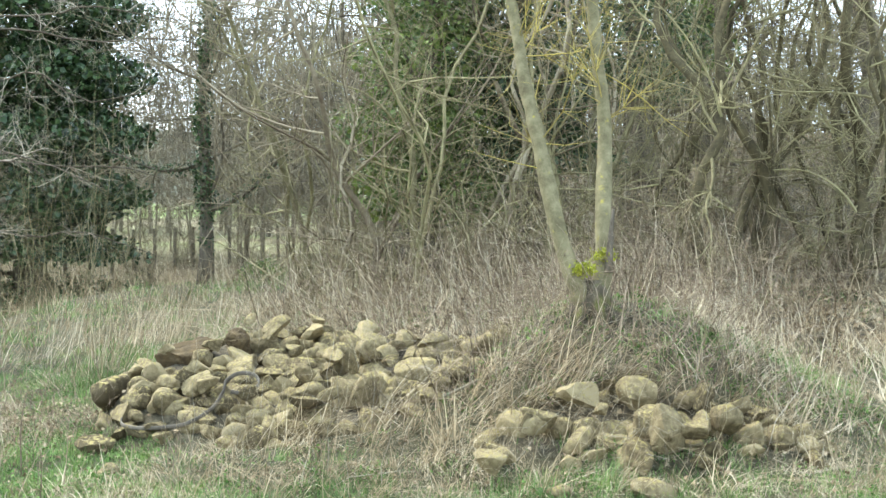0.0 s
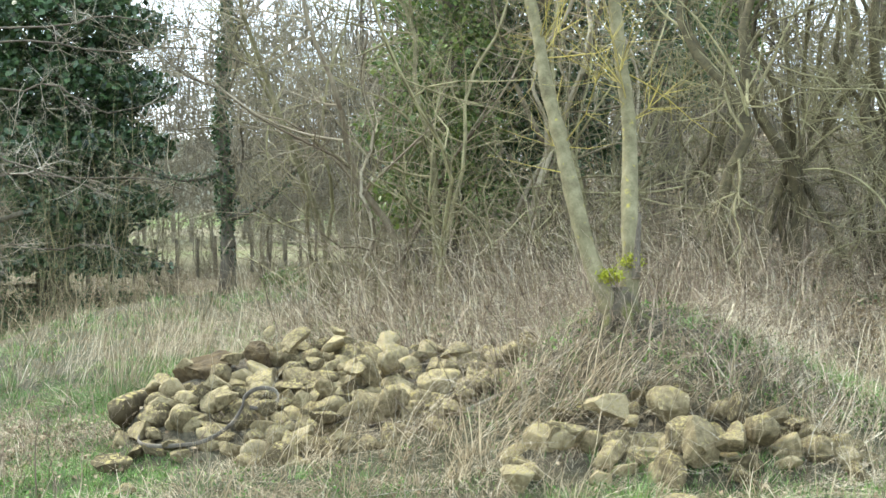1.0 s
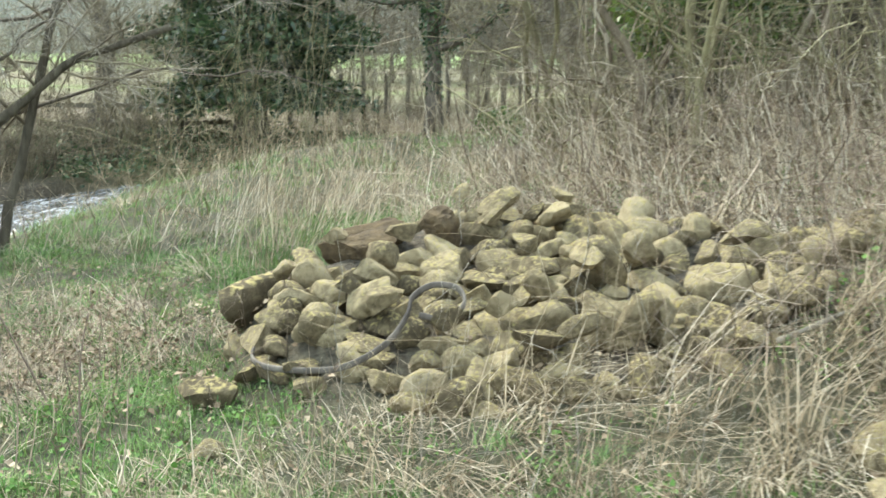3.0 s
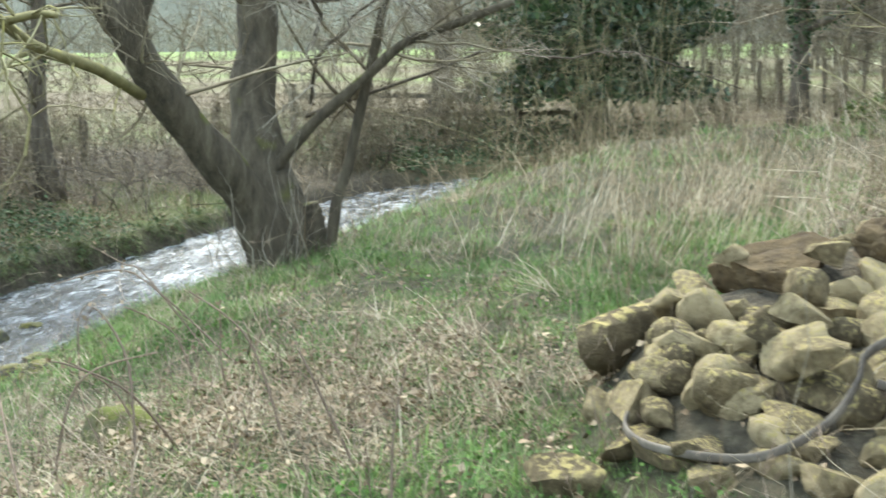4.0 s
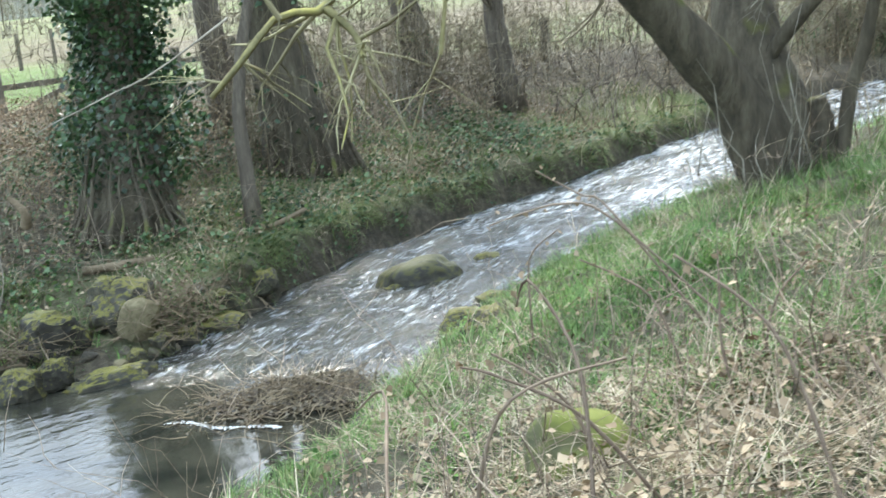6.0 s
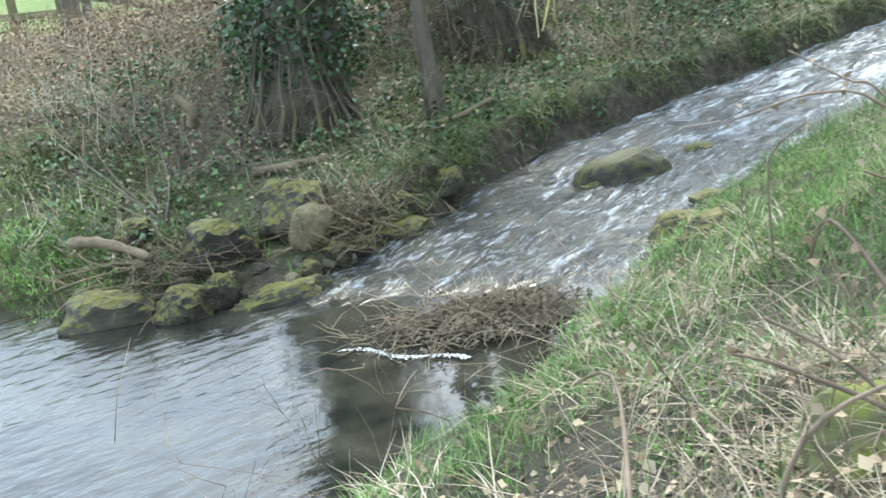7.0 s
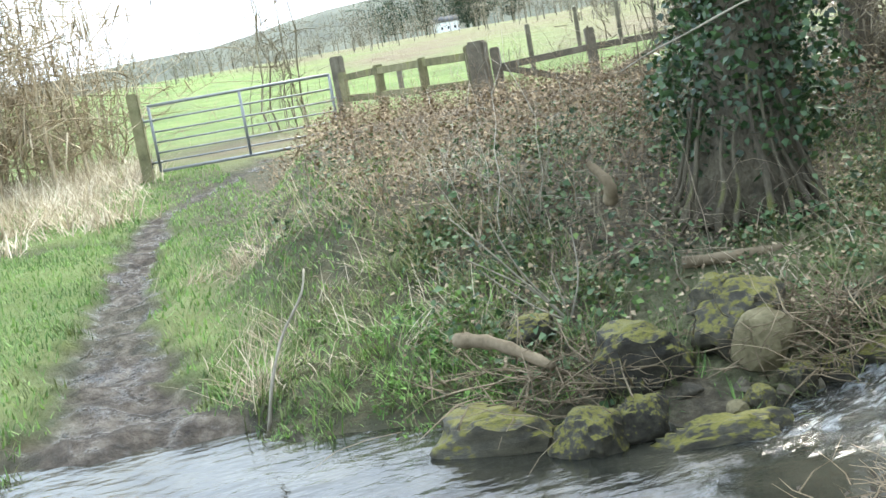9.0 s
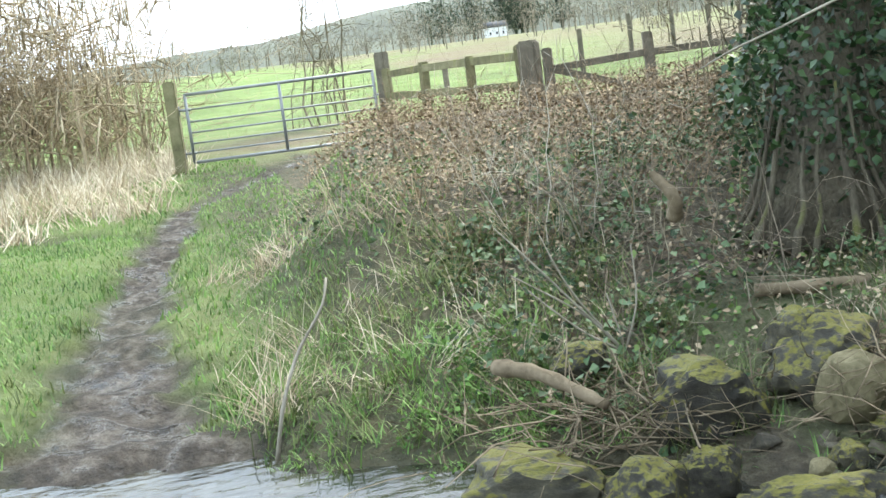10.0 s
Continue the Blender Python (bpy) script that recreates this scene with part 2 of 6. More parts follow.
# ---- materials ----
def material(name, colours, rough=0.8, scale=6.0, fine=40.0, bump=0.3, dist=0.02, per="", spread=0.25, metal=0.0, spec=0.3, translucent=0.0, detail=6.0, grain=1.0):
    """A procedural surface: two scales of noise between colours, relief, and variation for each object or loose piece."""
    mt = bpy.data.materials.new(name)
    mt.use_nodes = True
    nt = mt.node_tree
    n, l = nt.nodes, nt.links
    bsdf = n["Principled BSDF"]
    bsdf.inputs["Roughness"].default_value = rough
    bsdf.inputs["Metallic"].default_value = metal
    bsdf.inputs["Specular IOR Level"].default_value = spec
    tc = n.new("ShaderNodeTexCoord")
    big, small = n.new("ShaderNodeTexNoise"), n.new("ShaderNodeTexNoise")
    for node, sc in ((big, scale), (small, fine)):
        node.inputs["Scale"].default_value = sc
        node.inputs["Detail"].default_value = detail
        node.inputs["Roughness"].default_value = 0.6
        if grain != 1.0:
            mp = n.new("ShaderNodeMapping")
            mp.inputs["Scale"].default_value = (1.0, 1.0, grain)
            l.new(tc.outputs["Object"], mp.inputs["Vector"])
            l.new(mp.outputs[0], node.inputs["Vector"])
        else:
            l.new(tc.outputs["Object"], node.inputs["Vector"])
    add = n.new("ShaderNodeMath")
    add.operation = "MULTIPLY_ADD"
    add.inputs[1].default_value = 0.35
    l.new(small.outputs["Fac"], add.inputs[0])
    l.new(big.outputs["Fac"], add.inputs[2])
    fac = add.outputs[0]
    if per:
        if per == "object":
            rnd = n.new("ShaderNodeObjectInfo").outputs["Random"]
        else:
            rnd = n.new("ShaderNodeNewGeometry").outputs["Random Per Island"]
        sh = n.new("ShaderNodeMath")
        sh.operation = "MULTIPLY_ADD"
        sh.inputs[1].default_value = 2 * spread
        l.new(rnd, sh.inputs[0])
        l.new(fac, sh.inputs[2])
        sub = n.new("ShaderNodeMath")
        sub.operation = "SUBTRACT"
        sub.inputs[1].default_value = spread
        l.new(sh.outputs[0], sub.inputs[0])
        fac = sub.outputs[0]
    ramp = n.new("ShaderNodeValToRGB")
    els = ramp.color_ramp.elements
    while len(els) < len(colours):
        els.new(0.5)
    for i, (el, c) in enumerate(zip(els, colours)):
        el.position = 0.42 + 0.5 * i / max(1, len(colours) - 1)
        el.color = (*c, 1)
    l.new(fac, ramp.inputs["Fac"])
    l.new(ramp.outputs["Color"], bsdf.inputs["Base Color"])
    if bump:
        bp = n.new("ShaderNodeBump")
        bp.inputs["Strength"].default_value = bump
        bp.inputs["Distance"].default_value = dist
        l.new(add.outputs[0], bp.inputs["Height"])
        l.new(bp.outputs["Normal"], bsdf.inputs["Normal"])
    if translucent:
        tr = n.new("ShaderNodeBsdfTranslucent")
        l.new(ramp.outputs["Color"], tr.inputs["Color"])
        mx = n.new("ShaderNodeMixShader")
        mx.inputs[0].default_value = translucent
        l.new(bsdf.outputs[0], mx.inputs[1])
        l.new(tr.outputs[0], mx.inputs[2])
        l.new(mx.outputs[0], n["Material Output"].inputs["Surface"])
    return mt


def top_cover(mt, colour_a, colour_b, amount=0.5, scale=5.0, up=0.45, mottle=60.0):
    """Moss or lichen on upward faces, broken up by noise."""
    nt = mt.node_tree
    n, l = nt.nodes, nt.links
    bsdf = n["Principled BSDF"]
    old = bsdf.inputs["Base Color"].links[0].from_socket
    geo = n.new("ShaderNodeNewGeometry")
    sep = n.new("ShaderNodeSeparateXYZ")
    l.new(geo.outputs["Normal"], sep.inputs[0])
    tc = n.new("ShaderNodeTexCoord")
    no = n.new("ShaderNodeTexNoise")
    no.inputs["Scale"].default_value, no.inputs["Detail"].default_value = scale, 8.0
    l.new(tc.outputs["Object"], no.inputs["Vector"])
    ad = n.new("ShaderNodeMath")
    ad.operation = "MULTIPLY_ADD"
    ad.inputs[1].default_value = up
    l.new(sep.outputs["Z"], ad.inputs[0])
    l.new(no.outputs["Fac"], ad.inputs[2])
    rp = n.new("ShaderNodeValToRGB")
    rp.color_ramp.elements[0].position, rp.color_ramp.elements[1].position = 1.0 - amount, 1.12 - amount
    l.new(ad.outputs[0], rp.inputs["Fac"])
    fine = n.new("ShaderNodeTexNoise")
    fine.inputs["Scale"].default_value, fine.inputs["Detail"].default_value = mottle, 6.0
    l.new(tc.outputs["Object"], fine.inputs["Vector"])
    cm = n.new("ShaderNodeMix")
    cm.data_type = "RGBA"
    cm.inputs["A"].default_value, cm.inputs["B"].default_value = (*colour_a, 1), (*colour_b, 1)
    l.new(fine.outputs["Fac"], cm.inputs["Factor"])
    mx = n.new("ShaderNodeMix")
    mx.data_type = "RGBA"
    l.new(rp.outputs["Color"], mx.inputs["Factor"])
    l.new(old, mx.inputs["A"])
    l.new(cm.outputs["Result"], mx.inputs["B"])
    l.new(mx.outputs["Result"], bsdf.inputs["Base Color"])
    return mt


M_STONE = top_cover(material("sandstone", [(0.085, 0.065, 0.034), (0.20, 0.158, 0.086), (0.35, 0.285, 0.165)], 0.9, 3.0, 30, 1.0, 0.03, "object", 0.24), (0.25, 0.205, 0.075), (0.40, 0.33, 0.14), 0.33, 6, 0.2)
M_CLOD = material("earth_clod", [(0.04, 0.027, 0.015), (0.085, 0.06, 0.03), (0.14, 0.10, 0.05)], 0.95, 14, 70, 0.9, 0.03)
M_MOSS_STONE = top_cover(material("wet_stone", [(0.018, 0.016, 0.012), (0.048, 0.043, 0.03), (0.10, 0.09, 0.06)], 0.6, 3, 26, 0.6, 0.02, "object", 0.12), (0.055, 0.057, 0.014), (0.21, 0.185, 0.034), 0.395, 6, 0.26, 14)
M_MOSS = material("moss", [(0.14, 0.17, 0.015), (0.30, 0.32, 0.03), (0.46, 0.44, 0.06)], 0.95, 8, 70, 0.9, 0.02)
M_BARK = material("grey_bark", [(0.055, 0.045, 0.034), (0.12, 0.10, 0.075), (0.20, 0.17, 0.125)], 0.92, 13, 60, 1.0, 0.05, "object", 0.06, grain=0.2)
M_BARK_MOSSY = top_cover(material("mossy_bark", [(0.04, 0.034, 0.024), (0.095, 0.08, 0.055), (0.16, 0.14, 0.095)], 0.92, 12, 60, 1.0, 0.06, grain=0.2), (0.08, 0.09, 0.02), (0.16, 0.16, 0.05), 0.33, 3, 0.25)
M_LICHEN_BARK = top_cover(material("pale_lichen_bark", [(0.085, 0.072, 0.038), (0.165, 0.145, 0.08), (0.26, 0.23, 0.135)], 0.9, 9, 70, 0.7, 0.012), (0.24, 0.21, 0.055), (0.40, 0.34, 0.08), 0.36, 16, 0.05)
M_YELLOW_BARK = top_cover(material("lichen_crusted_bark", [(0.10, 0.09, 0.045), (0.19, 0.17, 0.075), (0.27, 0.24, 0.12)], 0.9, 9, 60, 0.5, 0.01), (0.23, 0.21, 0.07), (0.36, 0.32, 0.09), 0.40, 7, 0.1)
M_THORN_BARK = top_cover(material("gnarled_bark", [(0.04, 0.034, 0.02), (0.085, 0.07, 0.038), (0.15, 0.125, 0.065)], 0.9, 9, 60, 0.8, 0.015), (0.13, 0.11, 0.03), (0.25, 0.205, 0.05), 0.30, 8, 0.15)
M_PALE_STONE = material("pale_damp_stone", [(0.10, 0.085, 0.045), (0.17, 0.145, 0.08), (0.24, 0.205, 0.12)], 0.85, 4, 30, 0.7, 0.015)
M_TWIG = material("twig", [(0.10, 0.08, 0.05), (0.20, 0.165, 0.11), (0.32, 0.28, 0.19)], 0.9, 3, 20, 0, 0.01, "island", 0.2)
M_TWIG_YELLOW = material("lichen_twig", [(0.19, 0.155, 0.06), (0.36, 0.295, 0.095), (0.54, 0.44, 0.12)], 0.9, 3, 20, 0, 0.01, "island", 0.22)
M_TWIG_PALE = material("pale_twig", [(0.17, 0.15, 0.115), (0.32, 0.285, 0.22), (0.48, 0.44, 0.36)], 0.9, 3, 20, 0, 0.01, "island", 0.2)
M_TWIG_RUSSET = material("russet_twig", [(0.12, 0.09, 0.06), (0.25, 0.205, 0.14), (0.40, 0.345, 0.25)], 0.9, 2, 20, 0, 0.01, "island", 0.25)
M_TWIG_OLIVE = material("olive_twig", [(0.11, 0.095, 0.05), (0.215, 0.19, 0.105), (0.34, 0.31, 0.17)], 0.9, 3, 20, 0, 0.01, "island", 0.22)
M_TWIG_BUFF = material("buff_twig", [(0.22, 0.165, 0.10), (0.38, 0.30, 0.195), (0.54, 0.45, 0.31)], 0.9, 2, 20, 0, 0.01, "island", 0.22)
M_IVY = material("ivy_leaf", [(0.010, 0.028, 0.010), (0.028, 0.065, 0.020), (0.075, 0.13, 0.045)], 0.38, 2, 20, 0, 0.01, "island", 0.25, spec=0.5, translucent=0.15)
# lighter copy of the ivy leaf, sunlight put into its colours
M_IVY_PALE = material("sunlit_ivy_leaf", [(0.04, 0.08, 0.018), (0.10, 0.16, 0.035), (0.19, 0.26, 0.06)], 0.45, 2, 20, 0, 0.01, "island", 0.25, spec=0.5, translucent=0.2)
M_GRASS = material("green_grass", [(0.05, 0.095, 0.027), (0.115, 0.205, 0.058), (0.24, 0.35, 0.115)], 0.65, 1.2, 12, 0, 0.01, "island", 0.24, translucent=0.3)
M_GRASS_FRESH = material("fresh_grass", [(0.06, 0.125, 0.025), (0.14, 0.26, 0.06), (0.27, 0.40, 0.12)], 0.6, 1.2, 12, 0, 0.01, "island", 0.24, translucent=0.3)
M_GRASS_OLIVE = material("olive_grass", [(0.06, 0.085, 0.025), (0.13, 0.165, 0.055), (0.24, 0.27, 0.11)], 0.7, 1.2, 12, 0, 0.01, "island", 0.24, translucent=0.25)
M_STRAW_PALE = material("bleached_straw", [(0.25, 0.20, 0.13), (0.47, 0.395, 0.28), (0.70, 0.62, 0.47)], 0.85, 1.2, 12, 0, 0.01, "island", 0.26, translucent=0.25)
M_HERB = material("weed_leaf", [(0.04, 0.09, 0.018), (0.09, 0.19, 0.04), (0.18, 0.30, 0.08)], 0.7, 1.2, 12, 0, 0.01, "island", 0.26, spec=0.2, translucent=0.2)
M_GROUND_IVY = material("ground_ivy_leaf", [(0.022, 0.045, 0.017), (0.055, 0.105, 0.038), (0.13, 0.19, 0.085)], 0.55, 2, 20, 0, 0.01, "island", 0.26, spec=0.35, translucent=0.1)
M_CANE = material("bramble_cane", [(0.10, 0.072, 0.05), (0.21, 0.158, 0.112), (0.37, 0.30, 0.22)], 0.85, 2, 20, 0, 0.01, "island", 0.25)
M_TWIG_DARK = material("dark_twig", [(0.05, 0.04, 0.03), (0.11, 0.09, 0.066), (0.20, 0.17, 0.125)], 0.9, 3, 20, 0, 0.01, "island", 0.2)
M_BRACKEN = material("dead_bracken", [(0.12, 0.078, 0.043), (0.25, 0.175, 0.103), (0.41, 0.31, 0.19)], 0.85, 1.2, 12, 0, 0.01, "island", 0.26)
M_STRAW = material("dead_grass", [(0.19, 0.15, 0.092), (0.36, 0.30, 0.20), (0.56, 0.49, 0.36)], 0.85, 1.2, 12, 0, 0.01, "island", 0.26, translucent=0.25)
M_STEM = material("dead_stem", [(0.14, 0.10, 0.06), (0.30, 0.235, 0.145), (0.50, 0.42, 0.28)], 0.9, 1.2, 12, 0, 0.01, "island", 0.26)
M_LITTER = material("dead_leaf", [(0.13, 0.09, 0.052), (0.26, 0.19, 0.118), (0.43, 0.34, 0.225)], 0.85, 1.2, 12, 0, 0.01, "island", 0.26)
M_BRAMBLE = material("bramble_leaf", [(0.06, 0.10, 0.03), (0.11, 0.17, 0.05), (0.18, 0.25, 0.085)], 0.65, 1.2, 12, 0, 0.01, "island", 0.26, spec=0.15, translucent=0.15)
M_POST = material("weathered_timber", [(0.07, 0.06, 0.045), (0.15, 0.13, 0.095), (0.25, 0.22, 0.165)], 0.9, 4, 50, 0.5, 0.01, "object", 0.08)
M_POST_GREEN = top_cover(material("algae_timber", [(0.09, 0.085, 0.045), (0.19, 0.175, 0.09), (0.30, 0.27, 0.16)], 0.9, 4, 50, 0.5, 0.01, "object", 0.08), (0.14, 0.15, 0.04), (0.24, 0.24, 0.08), 0.4, 4, 0.2)
M_STEEL = material("galvanised_steel", [(0.20, 0.21, 0.21), (0.28, 0.29, 0.29), (0.36, 0.37, 0.37)], 0.6, 6, 60, 0.1, 0.003, metal=0.7, spec=0.5)
M_RUBBER = material("weathered_rubber", [(0.05, 0.042, 0.034), (0.115, 0.098, 0.078), (0.22, 0.19, 0.15)], 0.85, 6, 50, 0.5, 0.006)
M_DRIFT = material("drift_wood", [(0.10, 0.075, 0.045), (0.20, 0.155, 0.10), (0.33, 0.27, 0.18)], 0.9, 5, 45, 0.6, 0.015, "object", 0.1)
M_FAR_TREE = material("far_bare_wood", [(0.11, 0.095, 0.07), (0.21, 0.185, 0.135), (0.33, 0.295, 0.22)], 0.95, 0.4, 3, 0, 0.01, "island", 0.2)
M_FAR_GREEN = material("far_evergreen", [(0.02, 0.035, 0.02), (0.04, 0.06, 0.035), (0.07, 0.09, 0.05)], 0.95, 0.4, 3, 0, 0.01, "island", 0.2)
M_WALL_WHITE = material("white_render", [(0.6, 0.6, 0.58), (0.72, 0.72, 0.7), (0.8, 0.8, 0.78)], 0.9, 2, 10, 0.1)
M_ROOF = material("slate_roof", [(0.06, 0.06, 0.065), (0.10, 0.10, 0.105), (0.15, 0.15, 0.155)], 0.8, 2, 10, 0.1)
M_WINDOW = material("dark_glass", [(0.02, 0.02, 0.025), (0.03, 0.03, 0.035), (0.04, 0.04, 0.045)], 0.15, 2, 10, 0)


def ground_material():
    """Soil, turf and leaf litter by noise; wet mud where the mud attribute says so; litter under trees, green meadow over the stream."""
    mt = bpy.data.materials.new("turf_and_mud")
    mt.use_nodes = True
    n, l = mt.node_tree.nodes, mt.node_tree.links
    bsdf = n["Principled BSDF"]
    tc = n.new("ShaderNodeTexCoord")

    def noise_at(scale, detail=8.0):
        nd = n.new("ShaderNodeTexNoise")
        nd.inputs["Scale"].default_value, nd.inputs["Detail"].default_value = scale, detail
        nd.inputs["Roughness"].default_value = 0.65
        l.new(tc.outputs["Object"], nd.inputs["Vector"])
        return nd.outputs["Fac"]

    def ramp(fac, *stops):
        rp = n.new("ShaderNodeValToRGB")
        while len(rp.color_ramp.elements) < len(stops):
            rp.color_ramp.elements.new(0.5)
        for el, (p, c) in zip(rp.color_ramp.elements, stops):
            el.position, el.color = p, (*c, 1)
        l.new(fac, rp.inputs["Fac"])
        return rp.outputs["Color"]

    def mixed(fac, a, b):
        mx = n.new("ShaderNodeMix")
        mx.data_type = "RGBA"
        l.new(fac, mx.inputs["Factor"])
        l.new(a, mx.inputs["A"])
        l.new(b, mx.inputs["B"])
        return mx.outputs["Result"]

    def attr(name):
        at = n.new("ShaderNodeAttribute")
        at.attribute_name = name
        return at.outputs["Fac"]

    fine = noise_at(55)
    turf = ramp(noise_at(7), (0.3, (0.03, 0.038, 0.014)), (0.5, (0.075, 0.075, 0.032)), (0.7, (0.15, 0.125, 0.065)))
    litter = ramp(noise_at(16), (0.3, (0.04, 0.031, 0.02)), (0.5, (0.105, 0.085, 0.053)), (0.7, (0.23, 0.19, 0.12)))
    green = ramp(noise_at(0.35), (0.3, (0.10, 0.155, 0.035)), (0.5, (0.165, 0.24, 0.055)), (0.7, (0.25, 0.31, 0.10)))
    brown = ramp(noise_at(1.2), (0.3, (0.11, 0.08, 0.05)), (0.5, (0.18, 0.14, 0.08)), (0.7, (0.22, 0.2, 0.10)))
    wet = n.new("ShaderNodeMath")
    wet.operation = "MULTIPLY_ADD"
    wet.inputs[1].default_value = 0.22
    l.new(attr("mud"), wet.inputs[0])
    l.new(noise_at(6.5), wet.inputs[2])
    mud = ramp(wet.outputs[0], (0.56, (0.022, 0.017, 0.012)), (0.72, (0.082, 0.066, 0.05)), (0.92, (0.23, 0.20, 0.165)))
    col = mixed(attr("litter"), turf, litter)
    col = mixed(attr("green"), col, green)
    col = mixed(attr("bracken"), col, brown)
    col = mixed(attr("mud"), col, mud)
    l.new(col, bsdf.inputs["Base Color"])
    rr = n.new("ShaderNodeMapRange")
    rr.inputs["From Min"].default_value, rr.inputs["From Max"].default_value = 0.35, 0.85
    rr.inputs["To Min"].default_value, rr.inputs["To Max"].default_value = 0.95, 0.22
    puddle = n.new("ShaderNodeMath")
    puddle.operation = "MULTIPLY"
    pool = n.new("ShaderNodeMapRange")
    pool.inputs["From Min"].default_value, pool.inputs["From Max"].default_value = 0.42, 0.62
    l.new(noise_at(4.0, 5.0), pool.inputs["Value"])
    l.new(attr("mud"), puddle.inputs[0])
    l.new(pool.outputs[0], puddle.inputs[1])
    l.new(puddle.outputs[0], rr.inputs["Value"])
    l.new(rr.outputs[0], bsdf.inputs["Roughness"])
    bp = n.new("ShaderNodeBump")
    bp.inputs["Strength"].default_value, bp.inputs["Distance"].default_value = 1.0, 0.075
    clod = n.new("ShaderNodeMath")
    clod.operation = "MULTIPLY_ADD"
    big_clod = n.new("ShaderNodeMath")
    big_clod.operation = "MULTIPLY"
    big_clod.inputs[1].default_value = 3.0
    l.new(noise_at(8), big_clod.inputs[0])
    l.new(big_clod.outputs[0], clod.inputs[0])
    l.new(attr("mud"), clod.inputs[1])
    l.new(fine, clod.inputs[2])
    l.new(clod.outputs[0], bp.inputs["Height"])
    l.new(bp.outputs["Normal"], bsdf.inputs["Normal"])
    return mt


def water_material():
    """Dark clear water: waves drawn out along the current, the sky in them, and white crests where the rapid attribute is high."""
    mt = bpy.data.materials.new("stream_water")
    mt.use_nodes = True
    n, l = mt.node_tree.nodes, mt.node_tree.links
    bsdf = n["Principled BSDF"]
    bsdf.inputs["IOR"].default_value = 1.45

    def attr(name):
        at = n.new("ShaderNodeAttribute")
        at.attribute_name = name
        return at.outputs["Fac"]

    def math_node(op, a, b, c=None):
        nd = n.new("ShaderNodeMath")
        nd.operation = op
        for k, v in enumerate((a, b, c)):
            if v is None:
                continue
            if isinstance(v, float):
                nd.inputs[k].default_value = v
            else:
                l.new(v, nd.inputs[k])
        return nd.outputs[0]

    def flow_noise(along, across, detail, rough=0.55):
        cb = n.new("ShaderNodeCombineXYZ")
        l.new(math_node("MULTIPLY", attr("along"), along), cb.inputs[0])
        l.new(math_node("MULTIPLY", attr("across"), across), cb.inputs[1])
        nd = n.new("ShaderNodeTexNoise")
        nd.inputs["Scale"].default_value, nd.inputs["Detail"].default_value, nd.inputs["Roughness"].default_value = 1.0, detail, rough
        nd.inputs["Distortion"].default_value = 0.6
        l.new(cb.outputs[0], nd.inputs["Vector"])
        return nd.outputs["Fac"]

    def ramp(fac, *stops):
        rp = n.new("ShaderNodeValToRGB")
        for el, (p, c) in zip(rp.color_ramp.elements, stops):
            el.position, el.color = p, (*c, 1)
        l.new(fac, rp.inputs["Fac"])
        return rp.outputs["Color"]

    tc = n.new("ShaderNodeTexCoord")
    bed = n.new("ShaderNodeTexNoise")
    bed.inputs["Scale"].default_value, bed.inputs["Detail"].default_value = 4.0, 6.0
    l.new(tc.outputs["Object"], bed.inputs["Vector"])
    depth = ramp(bed.outputs["Fac"], (0.35, (0.014, 0.015, 0.012)), (0.68, (0.055, 0.052, 0.037)))
    mixed = math_node("ADD", math_node("MULTIPLY", flow_noise(5.0, 15.0, 8.0, 0.72), 0.62), math_node("MULTIPLY", flow_noise(1.1, 3.4, 4.0, 0.6), 0.38))
    foam = math_node("MULTIPLY_ADD", attr("rapid"), 0.30, mixed)
    crest = ramp(foam, (0.79, (0, 0, 0)), (1.02, (1, 1, 1)))
    mx = n.new("ShaderNodeMix")
    mx.data_type = "RGBA"
    l.new(crest, mx.inputs["Factor"])
    l.new(depth, mx.inputs["A"])
    mx.inputs["B"].default_value = (0.60, 0.635, 0.66, 1)
    l.new(mx.outputs["Result"], bsdf.inputs["Base Color"])
    l.new(math_node("MULTIPLY_ADD", crest, 0.5, 0.05), bsdf.inputs["Roughness"])
    bp = n.new("ShaderNodeBump")
    bp.inputs["Strength"].default_value = 1.0
    l.new(math_node("MULTIPLY", attr("stir"), 0.075), bp.inputs["Distance"])
    rip = n.new("ShaderNodeTexNoise")
    mp = n.new("ShaderNodeMapping")
    mp.inputs["Rotation"].default_value, mp.inputs["Scale"].default_value = (0, 0, radians(15)), (1.7, 0.8, 1.0)
    l.new(tc.outputs["Object"], mp.inputs["Vector"])
    rip.inputs["Scale"].default_value, rip.inputs["Detail"].default_value = 6.0, 4.0
    l.new(mp.outputs[0], rip.inputs["Vector"])
    hm = n.new("ShaderNodeMix")
    hm.data_type = "FLOAT"
    l.new(attr("rapid"), hm.inputs[0])
    l.new(rip.outputs["Fac"], hm.inputs[2])
    l.new(flow_noise(5.0, 11.0, 5.0, 0.6), hm.inputs[3])
    l.new(hm.outputs[0], bp.inputs["Height"])
    l.new(bp.outputs["Normal"], bsdf.inputs["Normal"])
    return mt


# ---- ground, water and distance ----
def graded(lo, a, b, hi, step, growth=1.16):
    mid = list(np.arange(a, b + 1e-6, step))
    s, left, right = step, [], []
    while (left[-1] if left else a) > lo:
        s *= growth
        left.append((left[-1] if left else a) - s)
    s = step
    while (right[-1] if right else b) < hi:
        s *= growth
        right.append((right[-1] if right else b) + s)
    return np.array(left[::-1] + mid + right)


